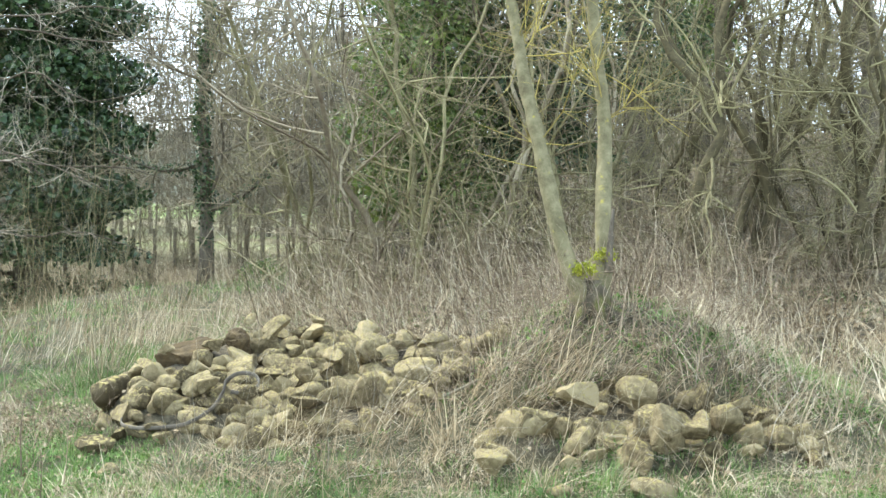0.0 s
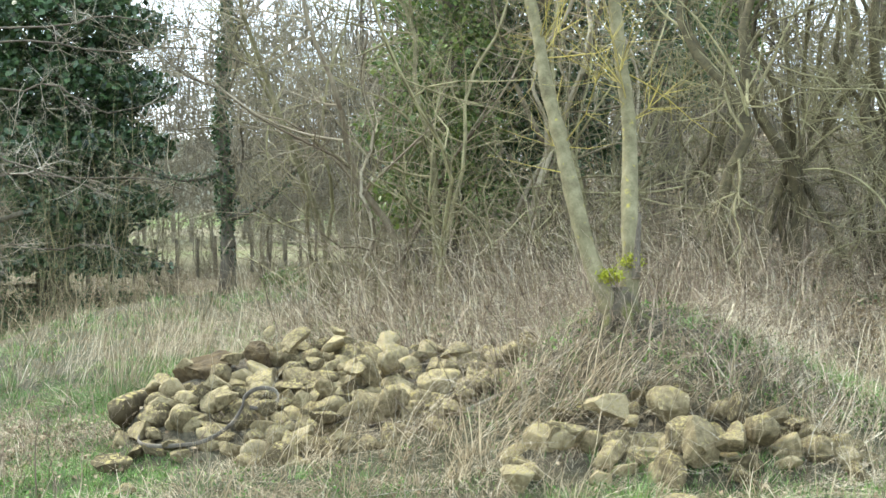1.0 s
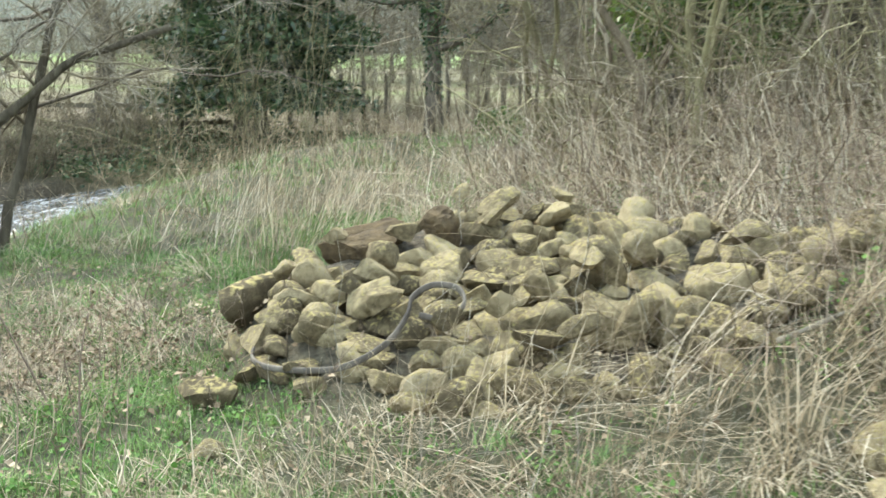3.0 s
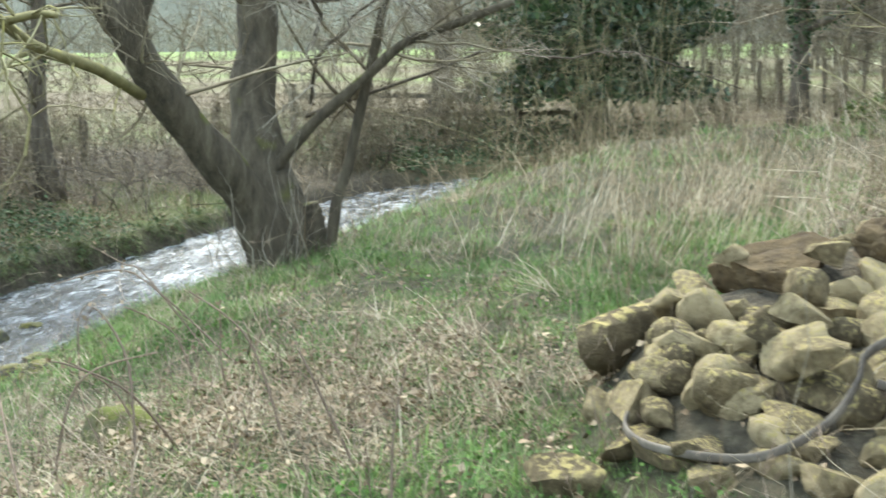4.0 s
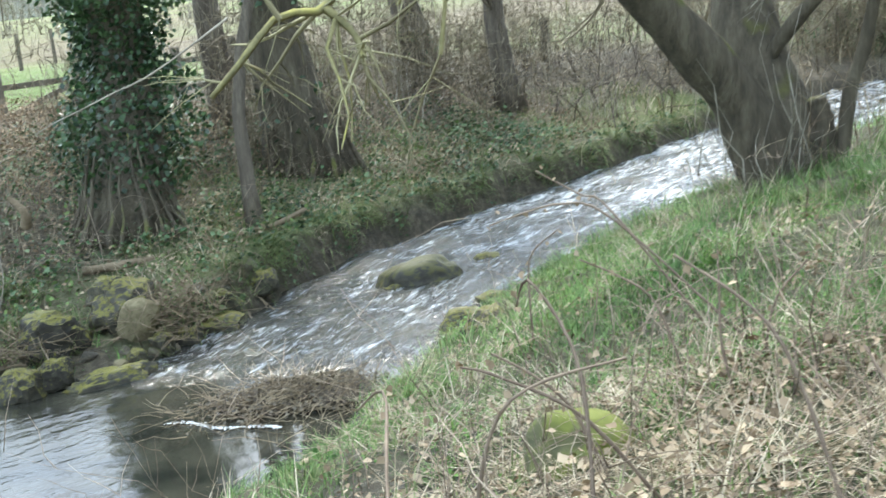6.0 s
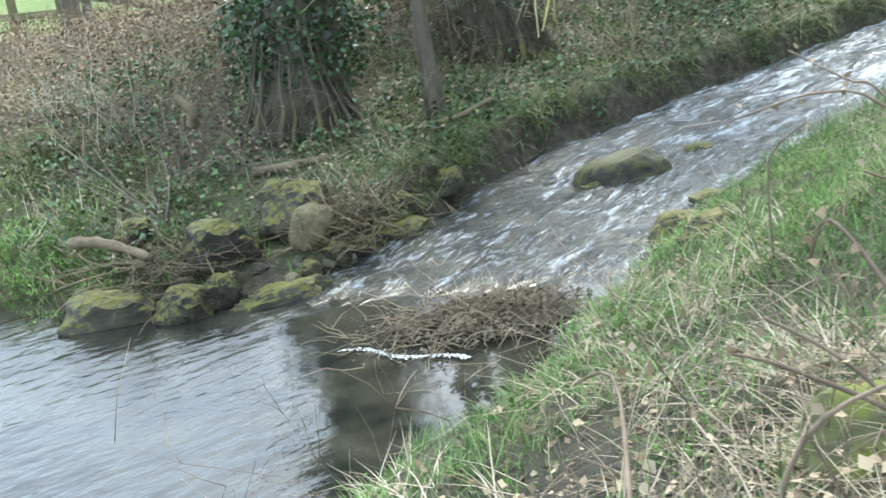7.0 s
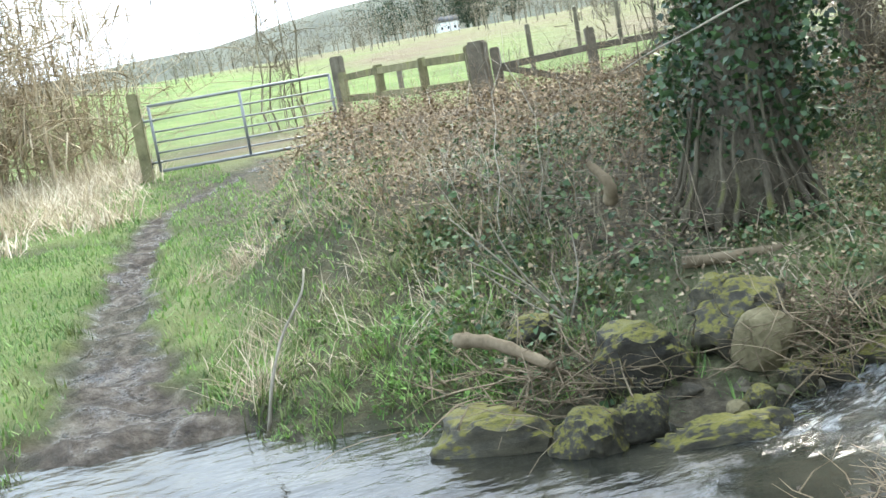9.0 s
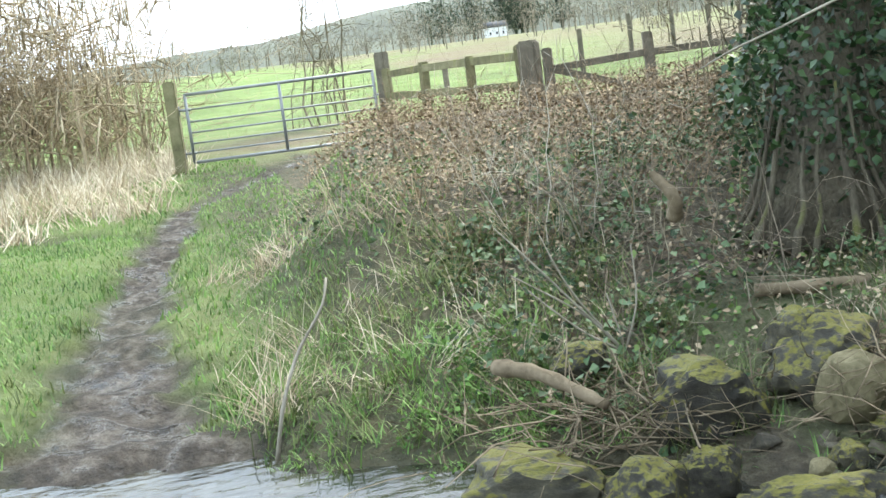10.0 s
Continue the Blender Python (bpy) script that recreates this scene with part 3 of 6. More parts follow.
def build_ground():
    xs, ys = graded(-900, -19, 4.5, 700, 0.11), graded(-500, -4.5, 13, 900, 0.11)
    gx, gy = np.meshgrid(xs, ys, indexing="ij")
    gz = height(gx, gy)
    nx, ny = gx.shape
    i, j = np.meshgrid(np.arange(nx - 1), np.arange(ny - 1), indexing="ij")
    q = np.stack([i * ny + j, (i + 1) * ny + j, (i + 1) * ny + j + 1, i * ny + j + 1], -1).reshape(-1, 4)
    m = Mesh()
    m.add(np.stack([gx, gy, gz], -1), None, q)
    me = m.data("ground", ground_material(), True)
    x, y = gx.ravel(), gy.ravel()
    d, far = stream(x, y)
    wob = bumps(x * 0.7, y * 0.7)
    edge = smooth(1.3 - d / 0.22) * (d < 0.5)
    path = np.exp(-((x + 5.68) ** 2 + (y - 5.42) ** 2) / 0.4) * (~far) * 0.7
    edge = edge * np.where(far & (y > 4.9), np.where(y > 6.9, 0.3, 0.2), 0.9)
    mud = np.clip(np.maximum(np.maximum(track(x, y), edge), path) + wob * 0.15 * (d < 8) * (np.maximum(track(x, y), edge) > 0.1), 0, 1)
    litter = np.clip(np.where(far, smooth((y - 5.4) / 1.2) * smooth((24 + x) / 5), np.maximum(smooth((y - 6.5) / 2) * smooth((x + 4.6 + 0.8 * wob) / 3.5), smooth((y - 14) / 6) * 0.5)) + wob * 0.2, 0, 1)
    litter = np.clip(litter + (~far) * np.clip(0.5 * bumps(x * 1.2 + 4, y * 1.2), 0, 0.6) + 1.2 * np.exp(-((x - 0.78) ** 2 + (y - 6.1) ** 2) / 1.6), 0, 1)
    for heap in HEAPS:
        litter = np.maximum(litter, heap_top(heap, x, y)[0])
    green = np.where(far, np.maximum(smooth((5.3 - y) / 0.8) * 0.8, smooth((-x - 24) / 3)), 0) * smooth((d - 0.4) / 1) * np.clip(1 + wob * 0.4, 0.4, 1)
    green = np.maximum(green, 0.55 * far * (y > 6.6) * (y < 16) * smooth((d - 0.1) / 0.2) * smooth((1.7 - d) / 0.8) * np.clip(0.7 + wob, 0, 1))
    field = smooth((-x * 0.5 + y * 0.87 - 23) / 4) * far * np.clip(0.75 + 0.35 * np.sin(y * 0.11 - x * 0.05), 0, 1)
    green = np.maximum(green, field)
    bracken = far * np.exp(-((x + 33) / 9) ** 2 - ((y - 30) / 9) ** 2) + far * np.exp(-((x + 30) / 4.0) ** 2 - ((y - 7) / 2.2) ** 2) + far * smooth((y - 16) / 8) * smooth((140 - y) / 30) * np.clip(0.75 + 0.6 * np.sin(y * 0.3 + x * 0.13) * np.sin(y * 0.07), 0, 1)
    for name, val in (("mud", mud), ("litter", litter), ("green", green), ("bracken", np.clip(bracken, 0, 1))):
        me.attributes.new(name, "FLOAT", "POINT").data.foreach_set("value", val.astype(np.float32))
    tagged(new("ground", me), "grassy stream bank of turf, leaf litter and wet mud", "ground", kind="structure")


def build_water():
    xs, ys = np.arange(-14, -5.2, 0.06), np.concatenate([np.arange(-10, 2, 0.3), np.arange(2, 14, 0.06), np.arange(14, 29, 0.2)])
    gx, gy = np.meshgrid(np.concatenate([xs, np.arange(-5, 10, 0.4)]), ys, indexing="ij")
    d, _ = stream(gx, gy)
    up = -0.7 * (gx + 9.0) + 0.7 * (gy - 6.5)
    rapid = np.where(gy > 5.5, smooth((up + 0.1) / 0.35) * smooth((gy - 5.9) / 0.4), 0)
    rapid = rapid * (0.92 + 0.22 * smooth((gy - 8.5) / 4))
    still = smooth(((gx + 8.98) * 0.40 + (gy - 6.1) * 0.92) / 0.25 + 0.5)
    stir = np.maximum(rapid, 0.15 - 0.12 * still)
    wave = (np.sin(6 * gx + 3 * gy) * np.sin(5 * gy - 4 * gx + 1) + np.sin(13 * gx - 5 * gy) * np.sin(9 * gy + 7 * gx) * 0.6 + np.sin(21 * gx + 9 * gy) * np.sin(17 * gy - 11 * gx) * 0.4)
    gz = WATER + 0.012 * smooth((gy - 6) / 1.5) * (gy - 6) * (gy > 6) + wave * (0.001 + 0.004 * stir + 0.010 * rapid) + 0.018 * rapid
    nx, ny = gx.shape
    i, j = np.meshgrid(np.arange(nx - 1), np.arange(ny - 1), indexing="ij")
    q = np.stack([i * ny + j, (i + 1) * ny + j, (i + 1) * ny + j + 1, i * ny + j + 1], -1).reshape(-1, 4)
    ok = (d.ravel()[q] < 0.7).any(1)
    used, inv = np.unique(q[ok].ravel(), return_inverse=True)
    m = Mesh()
    m.add(np.stack([gx, gy, gz], -1).reshape(-1, 3)[used], None, inv.reshape(-1, 4))
    me = m.data("water", water_material(), True)
    me.attributes.new("rapid", "FLOAT", "POINT").data.foreach_set("value", rapid.ravel()[used].astype(np.float32))
    me.attributes.new("stir", "FLOAT", "POINT").data.foreach_set("value", stir.ravel()[used].astype(np.float32))
    along, across = current(gx.ravel()[used], gy.ravel()[used])
    me.attributes.new("along", "FLOAT", "POINT").data.foreach_set("value", along.astype(np.float32))
    me.attributes.new("across", "FLOAT", "POINT").data.foreach_set("value", across.astype(np.float32))
    tagged(new("water", me), "shallow stream running in white riffles into a dark calm pool", "stream", kind="structure")


build_ground()
build_water()

# ---- stones ----
def stone_mesh(name, seed, sx, sy, sz, mat_, rough=0.10, cuts=9, sub=4, gritty=0.035, boxy=0.70):
    """A weathered block: a ball flattened by a few planes, then roughened."""
    r = np.random.default_rng(seed)
    bm = bmesh.new()
    bmesh.ops.create_icosphere(bm, subdivisions=sub, radius=1.0)
    co = np.array([v.co[:] for v in bm.verts])
    co = np.sign(co) * np.abs(co) ** boxy
    for _ in range(cuts):
        nrm = r.normal(0, 1, 3)
        nrm /= np.linalg.norm(nrm)
        lim = r.uniform(0.46, 0.8)
        over = np.maximum(0, co @ nrm - lim)
        co -= over[:, None] * nrm * 0.97
    off = Vector(r.uniform(-50, 50, 3))
    disp = np.array([noise.fractal(Vector(c) * 1.3 + off, 1.0, 2.0, 4) for c in co])
    fine = np.array([noise.fractal(Vector(c) * 5 + off, 1.0, 2.0, 2) for c in co])
    co *= (1 + rough * disp + gritty * fine)[:, None]
    co *= (sx, sy, sz)
    for v, c in zip(bm.verts, co):
        v.co = c
        
    me = bpy.data.meshes.new(name)
    bm.to_mesh(me)
    bm.free()
    me.polygons.foreach_set("use_smooth", np.ones(len(me.polygons), bool))
    me.set_sharp_from_angle(angle=radians(44))
    me.materials.append(mat_)
    return me


STONES = [stone_mesh("stone", 20 + i, 1.0, a, b, M_STONE, sub=3) for i, (a, b) in enumerate(
    [(0.75, 0.6), (0.8, 0.7), (0.65, 0.5), (0.9, 0.62), (0.7, 0.66), (0.6, 0.45), (0.85, 0.8), (0.72, 0.55), (0.95, 0.7), (0.55, 0.5)])]


def put_stone(data, at, size, turn=(0, 0, 0), name="stone", label="rounded buff sandstone lying in a heap on the bank", group="stones of the heaps", category="stone"):
    ob = new(name, data)
    ob.matrix_basis = Matrix.LocRotScale(at, Euler([radians(a) for a in turn]), (size, size, size) if np.isscalar(size) else size)
    return tagged(ob, label, category, group)


def fill_heap(heap, gap, smin, smax, seed, taken):
    r = np.random.default_rng(seed)
    cx, cy, ax, ay, _, _ = heap
    row = 0
    y = cy - ay
    while y < cy + ay:
        x = cx - ax + (row % 2) * gap * 0.5
        while x < cx + ax:
            px, py = x + r.uniform(-0.3, 0.3) * gap, y + r.uniform(-0.3, 0.3) * gap
            e = math.hypot((px - cx) / ax, (py - cy) / ay)
            if e < 0.96 and all(math.hypot(px - tx, py - ty) > tr for tx, ty, tr in taken):
                s = r.uniform(smin, smax) * (1.12 if e < 0.7 else 0.95)
                z = float(height(px, py)) + s * r.uniform(0.0, 0.30)
                put_stone(STONES[r.integers(len(STONES))], (px, py, z), s * np.array([1, r.uniform(0.85, 1.15), r.uniform(0.85, 1.15)]),
                          (r.uniform(-28, 28), r.uniform(-28, 28), r.uniform(0, 360)))
            x += gap
        y += gap * 0.86
        row += 1


BIG = [  # x, y, z, half length, turn, variant
    (-2.70, 5.16, 0.22, 0.22, (4, 8, 30), 7), (-2.40, 4.42, 0.20, 0.10, (0, 10, 70), 1),
    (-0.58, 6.02, 0.66, 0.19, (70, 10, 20), 1), (-0.40, 6.45, 0.72, 0.22, (8, -5, 10), 3), (-1.02, 5.52, 0.55, 0.20, (75, 0, -20), 4),
    (-0.98, 6.85, 0.74, 0.15, (-20, 12, 50), 6), (-2.05, 5.62, 0.46, 0.20, (35, -15, 20), 8), (-2.3, 5.5, 0.36, 0.19, (15, 20, 50), 0),
    (0.98, 3.93, 0.60, 0.17, (62, 18, 40), 8), (0.52, 4.52, 0.70, 0.17, (5, 5, 5), 3), (0.90, 4.55, 0.70, 0.17, (-14, 10, 25), 6),
    (0.26, 4.15, 0.62, 0.16, (0, 4, 8), 9), (1.35, 4.35, 0.55, 0.22, (-6, -10, 12), 5), (1.65, 4.4, 0.55, 0.13, (-40, 10, 60), 4),
    (0.35, 3.45, 0.33, 0.12, (5, 5, 70), 5), (0.85, 3.4, 0.36, 0.15, (5, 5, 20), 2), (-0.02, 3.85, 0.42, 0.16, (5, 15, 10), 7)]
for x, y, z, s, turn, k in BIG:
    put_stone(STONES[k], (x, y, max(z - 0.04, float(height(x, y)) + 0.10 * s)), s * 0.88, turn, label="large rounded buff sandstone at the heap's edge")
put_stone(STONES[0], (-2.90, 6.22, float(height(-2.90, 6.22)) + 0.03), (0.34, 0.29, 0.27), (2, 0, 70), label="broad low buff sandstone boulder with a lichened top beside the heap")
TAKEN = [(x, y, s * 1.05) for x, y, z, s, turn, k in BIG] + [(-2.80, 6.27, 0.36), (-2.38, 6.52, 0.34), (-2.02, 6.62, 0.2)]
fill_heap(HEAPS[0], 0.165, 0.085, 0.145, 3, TAKEN)
fill_heap(HEAPS[1], 0.175, 0.085, 0.15, 5, TAKEN)
def cap_heap(heap, n, seed):
    """Loose stones lying on top of the others."""
    r = np.random.default_rng(seed)
    cx, cy, ax, ay, _, _ = heap
    for _ in range(n):
        a, q = r.uniform(0, 6.283), math.sqrt(r.uniform(0, 0.9))
        x, y, s = cx + ax * q * math.cos(a), cy + ay * q * math.sin(a), r.uniform(0.08, 0.135)
        lift = 0.12 if q < 0.75 else 0.02
        put_stone(STONES[r.integers(len(STONES))], (x, y, float(height(x, y)) + lift + s * r.uniform(0.2, 0.5)), s * np.array([1.1, r.uniform(0.85, 1.15), r.uniform(0.8, 1.1)]),
                  (r.uniform(-40, 40), r.uniform(-40, 40), r.uniform(0, 360)))


EDGE = np.random.default_rng(17)
for _ in range(26):
    x, y, s = EDGE.uniform(-2.7, -1.85), EDGE.uniform(5.44, 5.98), EDGE.uniform(0.085, 0.15)
    put_stone(STONES[EDGE.integers(len(STONES))], (x, y, float(height(x, y)) + s * 0.3), s, (EDGE.uniform(-30, 30), EDGE.uniform(-30, 30), EDGE.uniform(0, 360)))
cap_heap(HEAPS[0], 40, 8)
cap_heap(HEAPS[1], 14, 9)
thing("earth_clod", stone_mesh("earth_clod", 77, 0.25, 0.16, 0.14, M_CLOD, 0.16, 3, 5, 0.07), None, "dark brown earth clod lying on the stone heap", "clod").matrix_basis = pose(-2.38, 6.52, 0.64, 8, -12, 12)
thing("earth_clod", stone_mesh("earth_clod", 78, 0.12, 0.1, 0.11, M_CLOD, 0.16, 3, 5, 0.07), None, "small dark brown earth clod beside the stones", "clod").matrix_basis = pose(-2.02, 6.62, 0.74, 8, -12, 60)

# mossy stones of the banks and the stream
UNIT = [stone_mesh("mossy_stone", 60 + i, 1.0, 1.0, 1.0, M_MOSS_STONE, 0.24, 3, gritty=0.06, boxy=0.62) for i in range(4)]
PALE = stone_mesh("damp_stone", 66, 1.0, 1.0, 1.0, M_PALE_STONE, 0.08, 9)
for x, y, z, hx, hy, hz, turn, k in [
        (-9.60, 9.55, -0.85, 0.14, 0.10, 0.08, 63, 1), (-9.55, 8.62, -0.86, 0.09, 0.08, 0.08, 20, 2),
        (-10.22, 6.38, -0.67, 0.22, 0.19, 0.18, 60, 3), (-10.15, 6.82, -0.56, 0.21, 0.17, 0.17, 55, 1), (-10.25, 6.78, -0.46, 0.13, 0.11, 0.10, 20, 0),
        (-9.86, 7.30, -0.83, 0.22, 0.14, 0.10, 60, 2), (-9.66, 6.62, -0.79, 0.07, 0.06, 0.06, 0, 1), (-9.72, 6.84, -0.79, 0.08, 0.07, 0.09, 30, 2), (-9.78, 7.04, -0.81, 0.11, 0.09, 0.09, 50, 0),
        (-10.10, 5.64, -0.85, 0.30, 0.19, 0.17, 58, 3), (-9.76, 5.88, -0.81, 0.15, 0.12, 0.13, 40, 1), (-9.48, 6.30, -0.87, 0.30, 0.11, 0.13, 62, 0), (-9.72, 6.10, -0.76, 0.12, 0.09, 0.10, 60, 0),
        (-10.80, 6.03, -0.56, 0.12, 0.08, 0.07, 65, 1), (-10.02, 7.52, -0.70, 0.13, 0.10, 0.10, 40, 3), (-10.15, 7.9, -0.66, 0.12, 0.10, 0.09, 70, 0),
        (-8.30, 8.12, -0.80, 0.16, 0.12, 0.11, 60, 1), (-7.78, 7.86, -0.64, 0.14, 0.11, 0.10, 80, 0), (-8.62, 8.7, -0.84, 0.12, 0.1, 0.08, 10, 2),
        (-8.9, 7.6, -0.9, 0.10, 0.09, 0.07, 0, 1), (-9.1, 8.2, -0.9, 0.12, 0.1, 0.08, 30, 2), (-9.4, 10.3, -0.86, 0.13, 0.1, 0.08, 30, 0)]:
    put_stone(UNIT[k], (x, y, z), (hx, hy, hz), (4, -5, turn), "mossy_stone", "dark wet stone capped with moss at the stream's edge", "mossy stones")
M_DARK_MOSS = top_cover(material("wet_mossed_rock", [(0.016, 0.015, 0.012), (0.04, 0.037, 0.027), (0.085, 0.078, 0.055)], 0.5, 3, 26, 0.6, 0.02), (0.045, 0.045, 0.013), (0.105, 0.098, 0.03), 0.42, 6, 0.26, 14)
LOAF = stone_mesh("mossy_stone", 97, 1.0, 1.0, 1.0, M_DARK_MOSS, 0.16, 1, gritty=0.05, boxy=0.92)
put_stone(LOAF, (-9.52, 8.86, -0.84), (0.33, 0.20, 0.20), (0, 0, 66), "mossy_stone", "long dark rock with an olive moss cap standing in the riffle", "mossy stones")
WET = [stone_mesh("cobble", 70 + i, 1.0, 1.0, 1.0, material("wet_cobble", [(0.03, 0.026, 0.018), (0.07, 0.06, 0.042), (0.13, 0.11, 0.075)], 0.5, 3, 26, 0.5, 0.01, "object", 0.25), 0.12, 6, 3) for i in range(2)]
COBBLE = np.random.default_rng(23)
for _ in range(30):
    y = COBBLE.uniform(5.35, 7.9)
    x = float(np.interp(y, [5.3, 5.8, 6.3, 6.8, 7.3, 7.9], [-9.95, -9.75, -9.5, -9.55, -9.75, -9.98])) - abs(COBBLE.normal(0, 0.22)) + 0.04
    s = COBBLE.uniform(0.03, 0.06)
    put_stone(WET[COBBLE.integers(2)], (x, y, max(float(height(x, y)), -0.9) + s * 0.3), s * np.array([1.2, 0.9, 0.8]), (COBBLE.uniform(-20, 20), COBBLE.uniform(-20, 20), COBBLE.uniform(0, 360)), "cobble", "small wet cobble wedged between the mossy stones", "cobbles of the far bank")
for x, y, z, hx, hy, hz, turn in [(-9.90, 6.82, -0.67, 0.155, 0.10, 0.18, 60), (-9.62, 6.5, -0.82, 0.06, 0.05, 0.05, 0)]:
    put_stone(PALE, (x, y, z), (hx, hy, hz), (10, 14, turn), "damp_stone", "pale bare stone leaning among the mossy ones", "mossy stones")
M_BIG_MOSS = top_cover(material("mossed_boulder", [(0.05, 0.05, 0.03), (0.11, 0.11, 0.05), (0.2, 0.19, 0.09)], 0.9, 4, 30, 0.6, 0.02), (0.07, 0.085, 0.018), (0.19, 0.20, 0.045), 0.42, 9, 0.3, 20)
put_stone(stone_mesh("mossy_boulder", 91, 0.145, 0.12, 0.13, M_BIG_MOSS, 0.12, 4, 4), (-5.03, 5.72, -0.15), 1.1, (0, 0, 60), "mossy_boulder", "boulder covered in yellow-green moss on the grass bank", "", "boulder")

# ---- trees ----
def spline(pts, n):
    """n points on a smooth curve through pts."""
    p = np.asarray(pts, float)
    t = np.linspace(0, len(p) - 1, n)
    i = np.clip(t.astype(int), 0, len(p) - 2)
    f = (t - i)[:, None]
    p0, p1, p2, p3 = p[np.clip(i - 1, 0, None)], p[i], p[i + 1], p[np.clip(i + 2, None, len(p) - 1)]
    return 0.5 * (2 * p1 + (p2 - p0) * f + (2 * p0 - 5 * p1 + 4 * p2 - p3) * f ** 2 + (3 * p1 - p0 - 3 * p2 + p3) * f ** 3)


def bough(wood, twigs, pts, r0, r1, r, kids=6, kid_len=1.0, level=2, start=0.25, up=0.3, limit=0.022, spread=0.9):
    """A limb along pts with side branches that fork again; thick wood and thin twigs go to different meshes."""
    n = max(5, int(len(pts) * 2)) if r0 > 0.015 else max(4, len(pts))
    p = spline(pts, n)
    rad = np.linspace(r0, r1, n)
    if level == 0 and r0 < 0.02:
        p, rad = p[::2], rad[::2]
    tube(wood if r0 > limit else twigs, p, rad, 10 if r0 > 0.1 else 6 if r0 > 0.03 else 4 if r0 > 0.008 else 3, r0 > 0.02)
    if level <= 0:
        return
    for k in range(kids):
        s = r.uniform(start, 1.0)
        i = min(n - 2, int(s * (n - 1)))
        tan = p[i + 1] - p[i]
        tan /= np.linalg.norm(tan) + 1e-9
        d = tan * 0.5 + r.normal(0, spread * 0.6, 3)
        d[2] += up * r.uniform(0, 1)
        d /= np.linalg.norm(d)
        length = kid_len * r.uniform(0.5, 1.15) * (1.15 - 0.5 * s)
        q, pos = [p[i]], p[i].copy()
        seg = 4
        for _ in range(seg):
            d = d + r.normal(0, 0.22, 3) + np.array([0, 0, up * 0.22])
            d /= np.linalg.norm(d)
            pos = pos + d * length / seg
            q.append(pos)
        rr = min(rad[i] * 0.6, 0.013 * length + 0.005)
        bough(wood, twigs, q, rr, rr * 0.3, r, max(3, int(kids * 0.8)), kid_len * 0.55, level - 1, 0.15, up, limit, spread)


def wild_tree(at, tall, r0, seed, label, bark, twig, lean=(0, 0), kids=9, level=3, kid_len=1.8, start=0.3, ivy=None, group="", name="tree", stems=1, up=0.35, ivy_r=0.35, ivy_n=5000, ivy_top=0.8, ivy_size=0.07, limbs=(), wob=0.02, ivy_low=0.0, spread=0.9, shade_crown=0.0):
    """A bare winter tree: trunk and limbs, a crown of twigs, a coat of ivy where it has one, and an optional leaf ball
    added for shade.
    """
    r = np.random.default_rng(seed)
    base = np.array(at, float)
    root = holder(name, base, label, "tree", group)
    wood, twigs, coat = Mesh(), Mesh(), Mesh()
    for s in range(stems):
        off = np.array([r.normal(0, 0.10), r.normal(0, 0.10), 0]) * (stems > 1)
        ln = np.array([*lean, 0]) + (r.normal(0, 0.25, 3) * (1, 1, 0) if stems > 1 else 0)
        h = tall * (1 if s == 0 else r.uniform(0.6, 1))
        rr = r0 * (1 if s == 0 else r.uniform(0.5, 0.9))
        pts = [off + np.array([0, 0, -0.15])]
        for i in range(1, 7):
            f = i / 6
            pts.append(off + ln * f * h + np.array([r.normal(0, wob * h), r.normal(0, wob * h), f * h]) * (1, 1, 1))
        p = spline(pts, 14)
        rad = rr * (1 - 0.8 * np.linspace(0, 1, 14)) * (1 + 0.7 * np.exp(-np.linspace(0, 1, 14) * 18))
        tube(wood, p, rad, 10)
        bough(wood, twigs, p[int(14 * start):], rad[int(14 * start)] * 0.5, 0.01, r, kids, kid_len, level, 0.0, up, 0.022, spread)
        if ivy:
            n = ivy_n // stems
            f = ivy_low + r.beta(1.0, 1.3, n) * (ivy_top - ivy_low)
            c = np.stack([np.interp(f * 13, np.arange(14), p[:, k]) for k in range(3)], -1)
            a, q = r.uniform(0, 2 * np.pi, n), ivy_r * (0.4 + 0.6 * r.uniform(0, 1, n)) * (0.65 + 0.5 * np.sin(f * 23 + seed) ** 2)
            c += np.stack([np.cos(a) * q, np.sin(a) * q, r.normal(0, 0.08, n)], -1)
            leaves(coat, c, ivy_size * r.uniform(0.6, 1.3, n), 0.2, 0.6)
    # leaf ball high out of view, added to shade the bank and water
    if shade_crown:
        n = int(5200 * shade_crown)
        ball = r.normal(0, 1, (n, 3))
        ball *= (shade_crown * r.uniform(0.3, 1.0, n) ** 0.5 / np.linalg.norm(ball, axis=1))[:, None]
        leaves(coat, ball * (1, 1, 1.25) * (1 + 0.25 * np.sin(ball * 3 + seed)) + np.array([*(np.array(lean) * 0.75 * tall), 0.75 * tall]), 0.13 * r.uniform(0.6, 1.3, n), 0.2, 0.6)
    for pts, ra, rb in limbs:
        q = spline(np.array(pts) - base, 12)
        bough(wood, twigs, q, ra, rb, r, 9, 1.2, 2, 0.3, 0.2)
        if ivy:
            k = r.integers(1, 12, 700)
            leaves(coat, q[k] + r.normal(0, 0.06, (700, 3)), ivy_size * 0.7 * r.uniform(0.6, 1.2, 700), 0.2, 0.6)
    trunk = part("trunk", wood, bark, root)
    if r0 > 0.2 and stems == 1:
        ribs = Mesh()
        flutes(ribs, r0, seed)
        part("root", ribs, bark, trunk, "ribbed roots at the foot of the trunk")
    tagged(part("crown", twigs, twig, root, smooth=False), kind="stuff")
